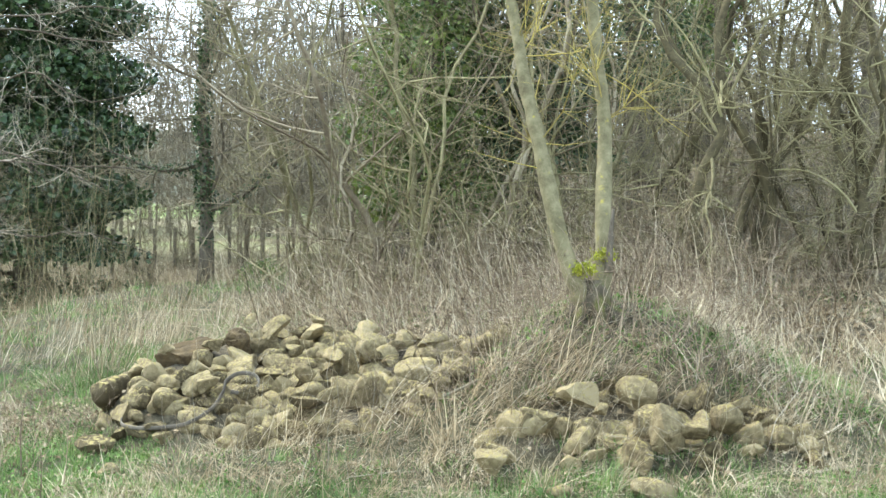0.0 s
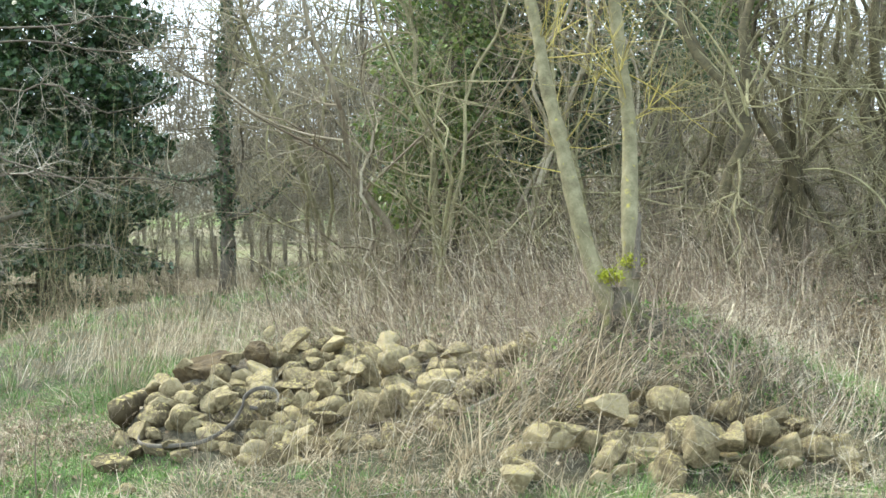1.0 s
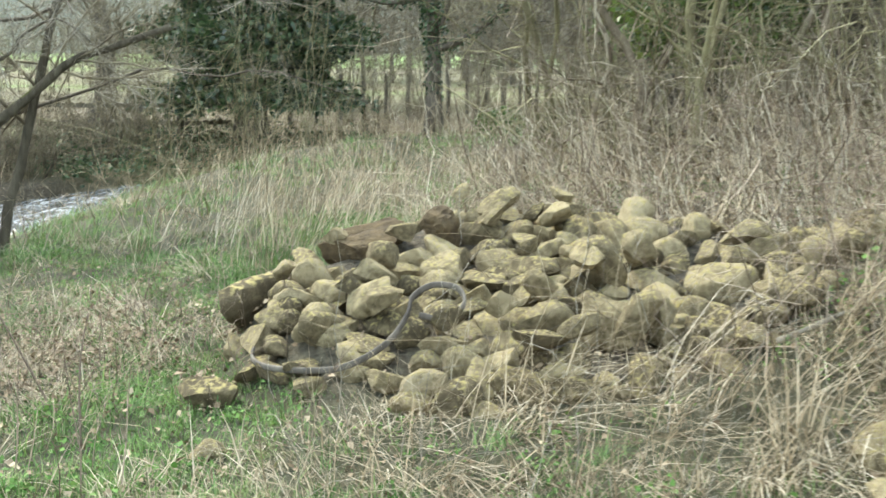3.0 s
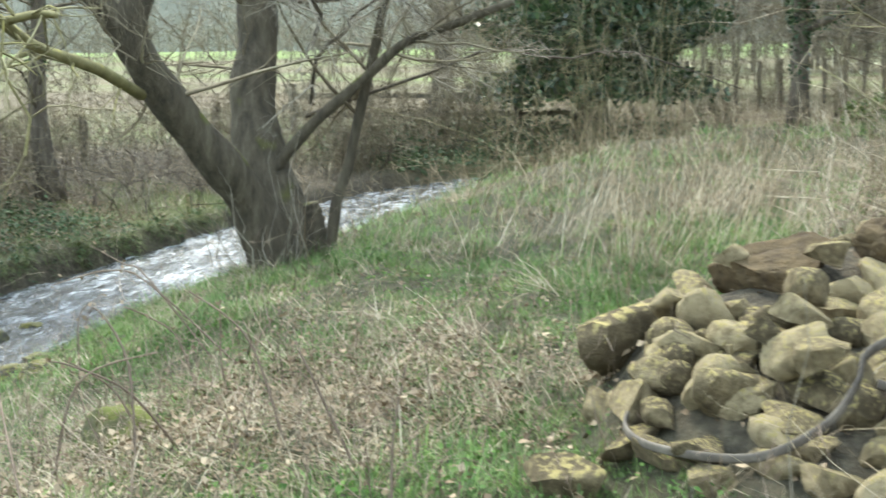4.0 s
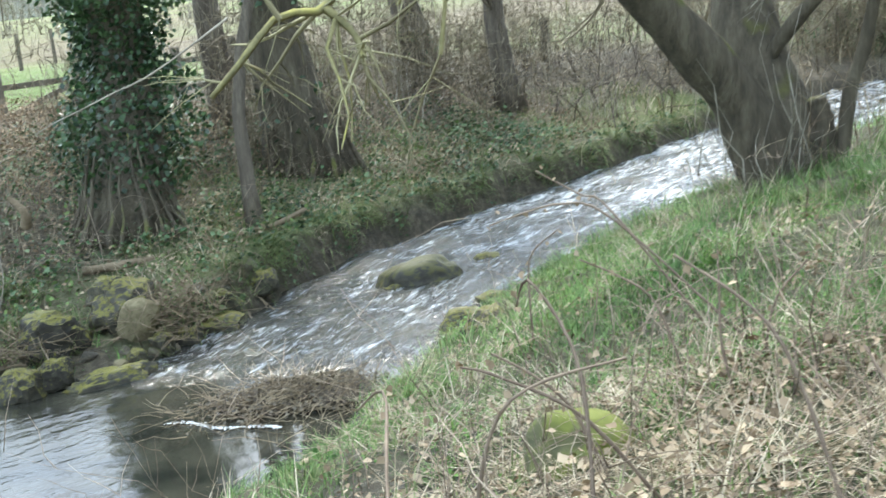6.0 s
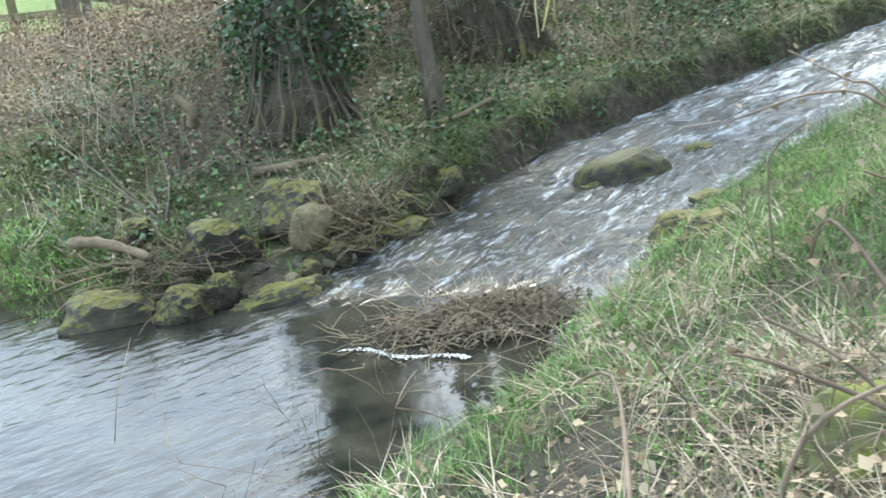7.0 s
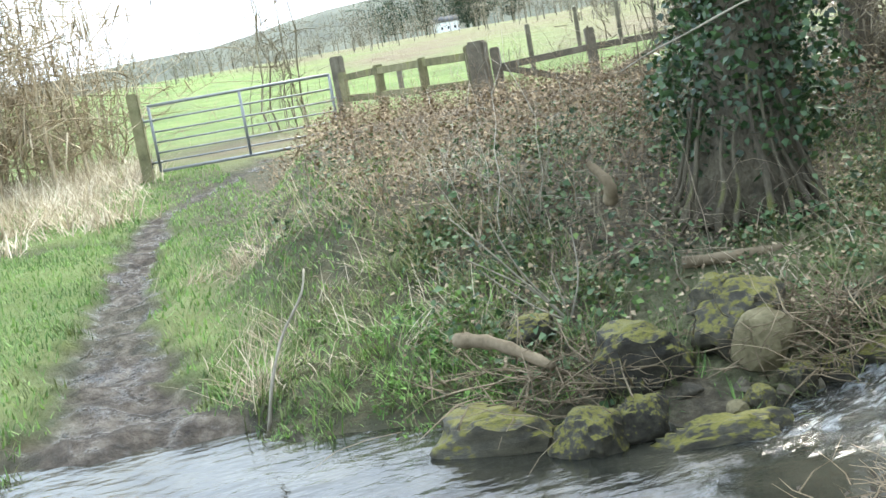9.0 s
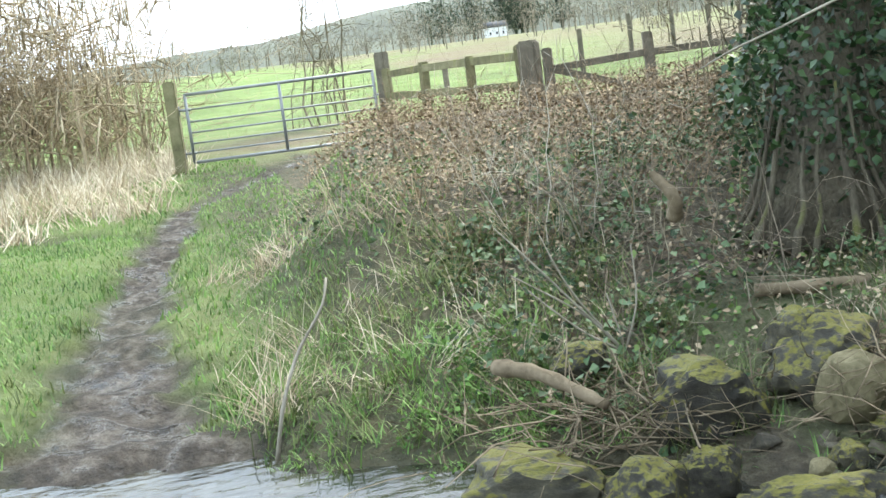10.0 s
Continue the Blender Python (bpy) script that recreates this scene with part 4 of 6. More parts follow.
    if ivy:
        part("ivy", coat, ivy, root, "dense dark green ivy", smooth=False)
    return root


def flutes(m, r0, seed, n=19, tall=0.75):
    """Roots and ribs that run up the foot of an old trunk."""
    r = np.random.default_rng(seed)
    for k in range(n):
        a = 6.283 * k / n + r.normal(0, 0.15)
        out, h = r.uniform(1.6, 2.0), tall * r.uniform(0.5, 1.2)
        pts = [(math.cos(a + b) * r0 * q, math.sin(a + b) * r0 * q, z) for q, z, b in ((out, -0.10, 0), (1.66, 0.06, 0.05), (1.38, 0.30 * h, 0.1), (1.10, 0.65 * h, 0.05), (0.90, h, 0.15))]
        tube(m, spline(np.array(pts), 12), np.linspace(r.uniform(0.018, 0.034), 0.008, 12), 6)


def build_twin_tree():
    """The young twin-stemmed tree on its mound, with moss in the fork."""
    base = np.array([0.68, 5.9, 1.1])
    r = np.random.default_rng(4)
    root = holder("twin_stemmed_tree", base, "young twin-stemmed tree with lichened bark and yellow moss in its fork", "tree")
    for pts, r0, r1 in (
            ([(0.66, 5.84, 1.02), (0.60, 5.85, 1.22), (0.54, 5.89, 1.34), (0.44, 5.99, 1.68), (0.36, 6.15, 2.05), (0.30, 6.26, 2.35), (0.21, 6.42, 2.74), (0.15, 6.58, 3.15), (0.08, 6.69, 3.51), (-0.05, 6.8, 4.3), (-0.1, 6.9, 5.4)], 0.072, 0.036),
            ([(0.72, 5.84, 1.02), (0.75, 5.88, 1.22), (0.77, 5.95, 1.40), (0.78, 6.11, 1.76), (0.81, 6.38, 2.19), (0.81, 6.49, 2.54), (0.77, 6.6, 2.93), (0.73, 6.71, 3.43), (0.71, 6.72, 3.78), (0.78, 6.8, 4.6), (0.8, 6.9, 5.8)], 0.070, 0.036)):
        wood, twigs = Mesh(), Mesh()
        p = spline(np.array(pts) - base, 30)
        rad = np.linspace(r0, r1, 30) * (1 + 0.5 * np.exp(-np.arange(30) / 2.0)) * (1 + 0.06 * r.normal(0, 1, 30))
        tube(wood, p, rad, 14)
        bough(wood, twigs, p[12:], 0.012, 0.008, r, 16, 1.0, 2, 0.0, 0.15, 0.014, 1.0)
        part("stem", wood, M_LICHEN_BARK, root)
        part("crown", twigs, M_TWIG_YELLOW, root, "twigs crusted with yellow lichen", smooth=False)
    moss = Mesh()
    n = 1500
    a = r.normal(0, 1, (n, 3)) * (0.038, 0.034, 0.022)
    c = np.where(r.uniform(0, 1, (n, 1)) < 0.6, np.array([0.62, 5.83, 1.40]), np.array([0.77, 5.92, 1.50])) - base
    leaves(moss, c + a - np.array([0, 0, 0.03]), 0.018, 0.3)
    part("moss", moss, M_MOSS, root, "bright yellow-green moss", smooth=False)
    stump = Mesh()
    for k in range(9):
        an = k * 0.7
        e = np.array([0.70 + 0.35 * math.cos(an), 5.88 + 0.3 * math.sin(an), 0])
        e[2] = float(height(e[0], e[1])) - 0.02
        tube(stump, spline([np.array([0.70, 5.86, 1.22]), np.array([0.70 + 0.13 * math.cos(an), 5.87 + 0.12 * math.sin(an), 1.08]), e], 8) - base, np.linspace(0.10, 0.02, 8), 7)
    tube(stump, np.array([(0.69, 5.87, 0.85), (0.69, 5.87, 1.05), (0.69, 5.87, 1.18), (0.69, 5.88, 1.29)]) - base, [0.20, 0.15, 0.12, 0.08], 14)
    part("root_flare", stump, M_BARK_MOSSY, root)
    dead = Mesh()
    tube(dead, spline([(0.80, 5.85, 1.35), (0.82, 5.9, 1.6), (0.84, 5.95, 1.8)], 6) - base, np.linspace(0.035, 0.01, 6), 6)
    part("snag", dead, M_BARK, root, "broken dead snag")


def build_big_tree():
    """The big leaning waterside tree: a short bole, a limb leaning over the stream, an upright stem and thinner stems."""
    base = np.array([-7.75, 10.55, -0.4])
    r = np.random.default_rng(11)
    root = holder("leaning_waterside_tree", base, "large multi-stemmed bare tree leaning over the stream from the near bank", "tree")
    limbs = [
        ([(-7.62, 10.6, -0.55), (-7.66, 10.54, -0.21), (-7.74, 10.32, 0.30), (-7.79, 9.98, 0.66), (-7.86, 9.62, 1.04), (-7.88, 9.29, 1.40), (-7.88, 9.1, 1.69), (-7.77, 9.1, 1.96), (-7.74, 9.18, 2.32), (-7.6, 9.2, 3.3), (-7.5, 9.1, 4.5)], 0.20, 0.09),
        ([(-7.6, 10.7, -0.5), (-7.71, 10.69, 0.16), (-7.94, 10.74, 0.73), (-8.07, 10.86, 1.2), (-8.11, 11.03, 1.67), (-8.16, 11.07, 2.15), (-8.18, 11.15, 2.73), (-8.3, 11.3, 4.2), (-8.3, 11.4, 5.6)], 0.24, 0.12),
        ([(-7.66, 10.6, 0.35), (-7.7, 10.63, 0.52), (-7.35, 10.69, 0.91), (-6.88, 10.84, 1.32), (-6.53, 10.88, 1.59), (-6.12, 10.95, 1.73), (-5.6, 11, 1.9)], 0.058, 0.03),
        ([(-7.3, 10.8, -0.45), (-7.25, 10.9, 0.24), (-7.18, 11.0, 0.56), (-7.07, 11.03, 1.02), (-6.94, 11.09, 1.56), (-6.82, 11.12, 2.05), (-6.69, 11.14, 2.39), (-6.5, 11.2, 3.4)], 0.052, 0.032),
        ([(-7.91, 9.08, 1.69), (-8.0, 8.93, 1.92), (-8.16, 8.72, 2.09), (-8.32, 8.52, 2.27), (-8.9, 8.0, 2.9)], 0.10, 0.05),
        ([(-7.45, 10.72, -0.45), (-7.4, 10.78, 0.0), (-7.42, 10.75, 0.25)], 0.13, 0.07)]
    for pts, r0, r1 in limbs:
        wood, twigs = Mesh(), Mesh()
        p = spline(np.array(pts) - base, 26)
        lump = 1 + 0.07 * np.sin(np.arange(26) * 1.7 + r0 * 40)
        tube(wood, p, np.linspace(r0, r1, 26) * lump * (1 + 0.6 * np.exp(-np.arange(26) / 2.5) * (r0 > 0.12)), 14)
        if len(pts) > 4:
            bough(wood, twigs, p[9:], 0.035, 0.012, r, 10, 1.3, 3, 0.0, 0.12, 0.02, 1.0)
        part("limb", wood, M_BARK_MOSSY, root)
        if twigs.v:
            tagged(part("crown", twigs, M_TWIG, root, smooth=False), kind="stuff")
    wood, twigs = Mesh(), Mesh()
    for k in range(10):
        z = 0.9 + 0.30 * k
        e = np.array([-5.2 + 1.3 * r.uniform(-1, 1), 11.0 + 2.2 * r.uniform(-1, 1), z + r.uniform(-0.5, 0.7)])
        s = np.array([-7.6 - 0.1 * k * 0.3, 10.8, z])
        way = [s + (e - s) * f + r.normal(0, 0.10, 3) + np.array([0, 0, 0.35 * math.sin(3.1 * f)]) for f in (0.0, 0.2, 0.4, 0.6, 0.8, 1.0, 1.25)]
        bough(wood, twigs, np.array(way) - base, 0.02, 0.005, r, 9, 0.9, 3, 0.1, 0.02, 0.012, 1.2)
    part("side_bough", wood, M_BARK, root)
    tagged(part("crown", twigs, M_TWIG_PALE, root, smooth=False), kind="stuff")
    wood, twigs = Mesh(), Mesh()
    for pts, r0, r1 in [
            ([(-7.85, 9.17, 1.22), (-7.59, 8.4, 1.44), (-7.31, 7.63, 1.56), (-7.05, 7.1, 1.71), (-6.81, 6.56, 1.89), (-6.67, 6.19, 2.05), (-6.55, 5.8, 2.3)], 0.045, 0.025),
            ([(-7.04, 7.11, 1.72), (-6.89, 7.21, 1.76), (-6.79, 7.28, 1.75)], 0.028, 0.02),
            ([(-6.7, 6.3, 2.0), (-6.55, 6.4, 2.05), (-6.39, 6.2, 1.71), (-6.26, 6.0, 1.4), (-6.23, 5.87, 1.24), (-6.29, 5.71, 1.23), (-6.3, 5.55, 1.1), (-6.38, 5.45, 0.98)], 0.024, 0.010),
            ([(-6.23, 5.87, 1.24), (-6.14, 5.92, 1.14), (-6.07, 5.89, 1.06)], 0.018, 0.012),
            ([(-7.31, 7.63, 1.56), (-7.2, 7.3, 1.5), (-7.15, 7.1, 1.35), (-7.2, 7.0, 1.2)], 0.018, 0.008),
            ([(-6.24, 5.68, 1.22), (-6.29, 5.61, 1.38), (-6.3, 5.59, 1.51), (-6.28, 5.62, 1.57)], 0.010, 0.005), ([(-5.9, 6.1, 1.04), (-5.88, 6.13, 1.22), (-5.94, 6.06, 1.4), (-5.95, 6.04, 1.51), (-5.93, 6.05, 1.68)], 0.011, 0.007)]:
        bough(wood, twigs, np.array(pts) - base, r0, r1, r, 7, 0.55, 2, 0.1, -0.25, 0.010, 1.0)
    part("lichened_branch", wood, M_YELLOW_BARK, root, "branch crusted with yellow lichen")
    tagged(part("crown", twigs, M_TWIG_OLIVE, root, smooth=False), kind="stuff")
    shoots = Mesh()
    n = 80
    a = r.uniform(0, 6.28, n)
    b = np.stack([0.1 + np.cos(a) * r.uniform(0.1, 0.55, n), np.sin(a) * r.uniform(0.1, 0.4, n), np.full(n, 0.05)], -1)
    stalks(shoots, b, r.uniform(0.3, 1.3, n), r.uniform(0.004, 0.009, n), a, r.uniform(0.2, 0.9, n), r.uniform(-0.6, 0.8, n), 4, 0.04)
    tagged(part("basal_shoot", shoots, M_TWIG_PALE, root, "pale dead shoots round the foot", smooth=False), kind="stuff")


build_twin_tree()
build_big_tree()

FAR_BANK = "trees of the far bank"
wild_tree(on(-11.6, 7.7), 8, 0.26, 21, "ivy-clad tree trunk on the far bank beside the brambles", M_BARK_MOSSY, M_TWIG, (0.02, 0.03), 8, 2, 1.6, 0.45, M_IVY, FAR_BANK, ivy_r=0.56, ivy_n=24000, ivy_top=0.9, ivy_size=0.05, ivy_low=0.06)
wild_tree(on(-12.35, 10.0), 9, 0.29, 22, "stout bare tree trunk with a flared foot on the far bank", M_BARK_MOSSY, M_TWIG, (0.03, 0.0), 11, 3, 1.8, 0.2, M_IVY, FAR_BANK, ivy_r=0.36, ivy_n=1500, ivy_top=0.6)
wild_tree(on(-11.05, 8.5), 6, 0.055, 23, "slim young tree on the far bank", M_BARK, M_TWIG, (-0.02, 0.28), 8, 2, 1.2, 0.3, None, FAR_BANK)
wild_tree(on(-13.3, 13.6), 7, 0.13, 24, "slim dark tree on the far bank with ivy in its crown", M_BARK, M_TWIG, (0.02, 0.0), 10, 3, 1.5, 0.12, M_IVY, FAR_BANK, ivy_r=0.12, ivy_n=500, ivy_top=0.7, ivy_low=0.2)
wild_tree(on(-15.0, 13.9), 8, 0.2, 25, "bare tree with ivy on its foot beyond the far bank, with an added leaf ball overhead to shade the stream", M_BARK, M_TWIG, (0.03, 0.02), 9, 3, 1.7, 0.3, M_IVY, FAR_BANK, ivy_r=0.25, ivy_n=1800, ivy_top=0.5, shade_crown=1.2)
wild_tree(on(-14.2, 8.6), 8, 0.17, 26, "ivy-wrapped tree on the far bank", M_BARK, M_TWIG, (0.04, 0.03), 9, 3, 1.6, 0.2, M_IVY, FAR_BANK, ivy_r=0.32, ivy_n=4500, ivy_top=0.75)
wild_tree(on(-14.6, 10.6), 8, 0.15, 27, "slim bare tree on the far bank", M_BARK, M_TWIG, (-0.06, 0.0), 10, 3, 1.6, 0.15, None, FAR_BANK)
wild_tree(on(-16.5, 10.2), 8, 0.18, 28, "bare tree beyond the far bank", M_BARK, M_TWIG, (-0.05, 0.05), 10, 3, 1.6, 0.15, None, FAR_BANK)
wild_tree(on(-10.9, 26.0), 10, 0.3, 31, "tall tree thickly hung with dark ivy beside the fence", M_BARK, M_TWIG, (0.02, -0.02), 10, 3, 2.6, 0.15, M_IVY, ivy_r=2.4, ivy_n=42000, ivy_top=0.95, ivy_size=0.15, ivy_low=0.09)
wild_tree(on(-15.2, 27.5), 11, 0.22, 33, "tall bare tree standing beyond the ivy-hung one", M_BARK, M_TWIG, (0.02, 0.0), 12, 3, 2.8, 0.15, None)
wild_tree(on(-5.4, 20.0), 10, 0.115, 32, "dark slender tree with ivy up its trunk near the stream's bend", M_BARK, M_TWIG, (0.0, 0.0), 16, 3, 2.8, 0.12, M_IVY, ivy_r=0.2, ivy_n=4600, ivy_top=0.9, ivy_size=0.065, wob=0.006, ivy_low=0.08,
          limbs=[([(-5.4, 20, 1.75), (-4.9, 20, 1.95), (-4.4, 20, 2.3), (-3.85, 20, 2.95)], 0.07, 0.03), ([(-5.5, 20, 2.6), (-6.2, 19.8, 2.5), (-7.2, 19.6, 2.9)], 0.05, 0.02)])
for i, (x, y, h, s) in enumerate([(2.55, 10.5, 5.5, 2), (2.85, 10.7, 6, 3), (2.3, 12.0, 7, 3), (4.0, 11.6, 7, 4), (3.6, 10.4, 5, 3)]):
    wild_tree(on(x, y), h, 0.075, 40 + i, "gnarled multi-stemmed tree with yellow lichened bark at the wood's edge", M_THORN_BARK, M_TWIG_OLIVE, (0.0, -0.03), 10, 3, 1.7, 0.12, None, "lichened trees of the wood's edge", stems=s, up=0.1, spread=1.15, wob=0.04)
for i, (x, y, h, s) in enumerate([(-1.9, 13.0, 5.5, 3), (-1.0, 12.6, 5.5, 3), (-0.2, 13.2, 6, 3), (0.7, 12.8, 6, 3), (1.4, 13.6, 6, 3), (-2.8, 15.5, 7, 3), (5.2, 14.0, 7, 3)]):
    wild_tree(on(x, y), h, 0.05, 80 + i, "bushy bare willow with arching ochre-brown branches", M_TWIG_OLIVE if i % 2 else M_TWIG_RUSSET, M_TWIG_OLIVE if i % 2 else M_TWIG_RUSSET, (0, 0), 9, 3, 2.2, 0.05, None, "willows of the wood's edge", stems=s, up=0.12, spread=1.2, wob=0.03)
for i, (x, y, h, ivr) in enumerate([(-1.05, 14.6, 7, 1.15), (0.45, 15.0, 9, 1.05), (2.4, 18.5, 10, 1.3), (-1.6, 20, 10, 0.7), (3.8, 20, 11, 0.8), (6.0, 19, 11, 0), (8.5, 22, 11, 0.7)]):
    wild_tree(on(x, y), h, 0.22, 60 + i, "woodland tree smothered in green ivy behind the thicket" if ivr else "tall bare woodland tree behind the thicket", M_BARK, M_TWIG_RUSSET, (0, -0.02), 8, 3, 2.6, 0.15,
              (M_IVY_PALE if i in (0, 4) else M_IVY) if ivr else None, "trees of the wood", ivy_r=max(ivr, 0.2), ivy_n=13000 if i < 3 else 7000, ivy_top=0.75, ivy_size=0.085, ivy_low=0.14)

# ---- thicket and herbage ----
def dist_keep(dmin, dmax, side_far, noise_cut=-9.0):
    def keep(x, y):
        d, far = stream(x, y)
        return ((d > dmin) & (d < dmax) & (far == side_far) & (track(x, y) < rng.uniform(0.1, 0.8, np.shape(x))) & (bumps(x * 1.3, y * 1.3) > noise_cut)) * 1.0
    return keep


def heap_free(x, y):
    ok = np.ones(np.shape(x))
    for h in HEAPS:
        ok = ok * (np.hypot((x - h[0]) / h[2], (y - h[1]) / h[3]) > 0.93)
    return ok


def u(a, b, n):
    return rng.uniform(a, b, n)


def turf(name, label, mat_, p, hlo, hhi, wide, lean=0.35, curl=0.9, category="grass", segs=2, lie=0.0):
    m = Mesh()
    n = len(p)
    ribbons(m, p, u(hlo, hhi, n) ** 1.0, u(0.6, 1.3, n) * wide, u(0, 6.283, n), lie * u(0.3, 1.3, n) + np.abs(rng.normal(0, lean, n)), u(0.1, curl, n), segs)
    return thing(name, m, mat_, label, category, kind="stuff", smooth=False)


def clumped(x, y, f=2.2):
    return np.clip(0.45 + 1.4 * bumps(x * f, y * f), 0.03, 1)


def open_turf(x, y):
    """Where low green turf grows on the near bank: not on the heaps, the bramble patch, the wood's edge or the bare landing."""
    d, far = stream(x, y)
    ok = (~far) & (d > 0.04)
    patch = np.exp(-((x + 4.3) ** 2 / 1.1 + (y - 5.9) ** 2 / 0.8))
    bare = np.exp(-((x + 5.68) ** 2 + (y - 5.42) ** 2) / 0.32)
    wood = smooth((y - 6.0) / 2.5) * smooth((x + 3.8) / 1.5)
    return ok * heap_free(x, y) * np.clip(1 - 0.8 * patch, 0, 1) * (1 - 0.93 * bare) * np.clip(1.1 - wood, 0.05, 1)


def greener(x, y):
    """Damp green ground: the left of the heap, the bank above the water and the strip before the stones."""
    g = np.maximum(smooth((-1.9 - x) / 0.8), smooth((4.0 - y) / 0.5))
    return np.clip(g, 0.15, 1)


def tufts(name, label, mat_, c, per, spread, hlo, hhi, wide, comb, lean, curl, az=None, category="grass", segs=2):
    """Clumps of blades: those of one clump share their length and the way they lean."""
    n = len(c)
    m = Mesh()
    way = u(0, 6.283, n) if az is None else az + rng.normal(0, 0.55, n)
    size = u(0.55, 1.35, n)
    i = np.repeat(np.arange(n), rng.integers(max(1, per // 2), per + per // 2 + 1, n))
    k = len(i)
    x, y = c[i, 0] + rng.normal(0, spread, k) * size[i], c[i, 1] + rng.normal(0, spread, k) * size[i]
    base = np.stack([x, y, height(x, y) - 0.01], -1)
    ribbons(m, base, u(hlo, hhi, k) * size[i], u(0.6, 1.3, k) * wide, way[i] + rng.normal(0, comb, k), np.abs(rng.normal(lean, 0.28, k)), u(0.3, 1.2, k) * curl, segs)
    return thing(name, m, mat_, label, category, kind="stuff", smooth=False)


def canes(name, label, mat_, p, llo, lhi, rad, lean, arch, segs=6, twigs=2, wob=0.02, az=None, category="undergrowth"):
    """Long arching canes with a few side twigs."""
    m = Mesh()
    n = len(p)
    way = u(0, 6.283, n) if az is None else az + rng.normal(0, 0.7, n)
    ln = u(llo, lhi, n)
    mid = stalks(m, p, ln, u(0.6, 1.3, n) * rad, way, u(0, lean, n), u(0.3, 1.3, n) * arch, segs, wob)
    for _ in range(twigs):
        b = mid[np.arange(n), rng.integers(1, segs + 1, n)]
        stalks(m, b, ln * u(0.12, 0.38, n), u(0.4, 0.7, n) * rad, u(0, 6.283, n), u(0.2, 1.6, n), rng.normal(0, 0.7, n), 3, wob)
    return thing(name, m, mat_, label, category, kind="stuff", smooth=False)


def herbs(name, label, mat_, c, per, spread, size, tall, category="herbs"):
    """Low leafy weeds: clumps of small leaves at several heights."""
    n = len(c)
    m = Mesh()
    big = u(0.6, 1.4, n)
    i = np.repeat(np.arange(n), rng.integers(per // 2, per + per // 2 + 1, n))
    k = len(i)
    a, q = u(0, 6.283, k), np.sqrt(u(0, 1, k))
    x, y = c[i, 0] + np.cos(a) * q * spread * big[i], c[i, 1] + np.sin(a) * q * spread * big[i]
    z = height(x, y) + tall * big[i] * u(0.1, 1, k) * (1.15 - q)
    leaves(m, np.stack([x, y, z], -1), size * u(0.5, 1.3, k) * big[i], 0.7, 0.3)
    return thing(name, m, mat_, label, category, kind="stuff", smooth=False)


# near bank: turf, tufts, straw
turf("grass", "short green grass on the near bank", M_GRASS, ground_points(420000, -8.8, 2.8, 2.4, 9.5, lambda x, y: open_turf(x, y) * np.clip(0.45 + 1.1 * bumps(x * 1.1 + 1, y * 1.1) + 0.6 * bumps(x * 3, y * 3), 0.06, 1) * greener(x, y)), 0.025, 0.085, 0.007, 0.7, 0.5, segs=1)
tufts("grass", "green grass tufts on the near bank", M_GRASS, ground_points(5200, -8.8, 2.8, 2.6, 11, lambda x, y: open_turf(x, y) * greener(x, y) * np.clip(0.5 + bumps(x * 1.3, y * 1.3) * 1.6, 0.05, 1)), 22, 0.035, 0.06, 0.19, 0.006, 0.7, 0.35, 1.1)
tufts("grass", "grass tufts hanging over the water's edge", M_GRASS_FRESH, ground_points(900, -9.4, -5.6, 4.4, 12.5, lambda x, y: dist_keep(0.02, 1.5, False)(x, y) * (1 - 0.95 * np.exp(-((x + 5.68) ** 2 + (y - 5.42) ** 2) / 0.35))), 26, 0.05, 0.05, 0.16, 0.006, 0.9, 0.75, 1.1)
tufts("dead_grass", "bleached tussocks over the water's edge", M_STRAW_PALE, ground_points(420, -9.2, -4.8, 4.6, 12, lambda x, y: dist_keep(0.05, 2.0, False)(x, y) * np.clip(0.4 + bumps(x * 1.9, y * 1.9) * 1.5, 0.05, 1)), 20, 0.06, 0.08, 0.26, 0.006, 0.7, 0.95, 0.8)
turf("dead_grass", "bleached dead grass through the bank's turf", M_STRAW, ground_points(170000, -8.8, 3, 2.6, 9.5, lambda x, y: open_turf(x, y) * clumped(x + 5, y, 1.5) * np.where(x < -2.6, 0.5, 1)), 0.04, 0.16, 0.005, 1.1, 0.6, lie=0.75, segs=1)
tufts("grass", "olive weedy tussocks in the turf of the near bank", M_GRASS_OLIVE, ground_points(1700, -8.8, -1.6, 2.8, 11, lambda x, y: open_turf(x, y) * np.clip(0.4 - bumps(x * 1.3, y * 1.3) * 1.5, 0.08, 1)), 18, 0.05, 0.06, 0.18, 0.007, 0.9, 0.6, 1.0)
turf("dead_grass", "matted straw between the stones and the track", M_STRAW, ground_points(60000, -2.6, 2.8, 2.6, 4.4), 0.04, 0.16, 0.006, 1.1, 0.6, lie=0.8, segs=1)
turf("grass", "thin green grass before the stones", M_GRASS, ground_points(45000, -2.8, 2.8, 2.5, 4.2, lambda x, y: np.clip(0.3 + 1.4 * bumps(x * 1.6, y * 1.6), 0.03, 1)), 0.03, 0.10, 0.007, 0.6, 0.6, segs=1)
canes("dead_stems", "brown dead weeds along the bank upstream", M_STEM, ground_points(620, -8.5, -2.6, 10.5, 19, dist_keep(0.8, 9, False)), 0.4, 1.1, 0.0065, 0.7, 0.9, 4, 2, 0.03)
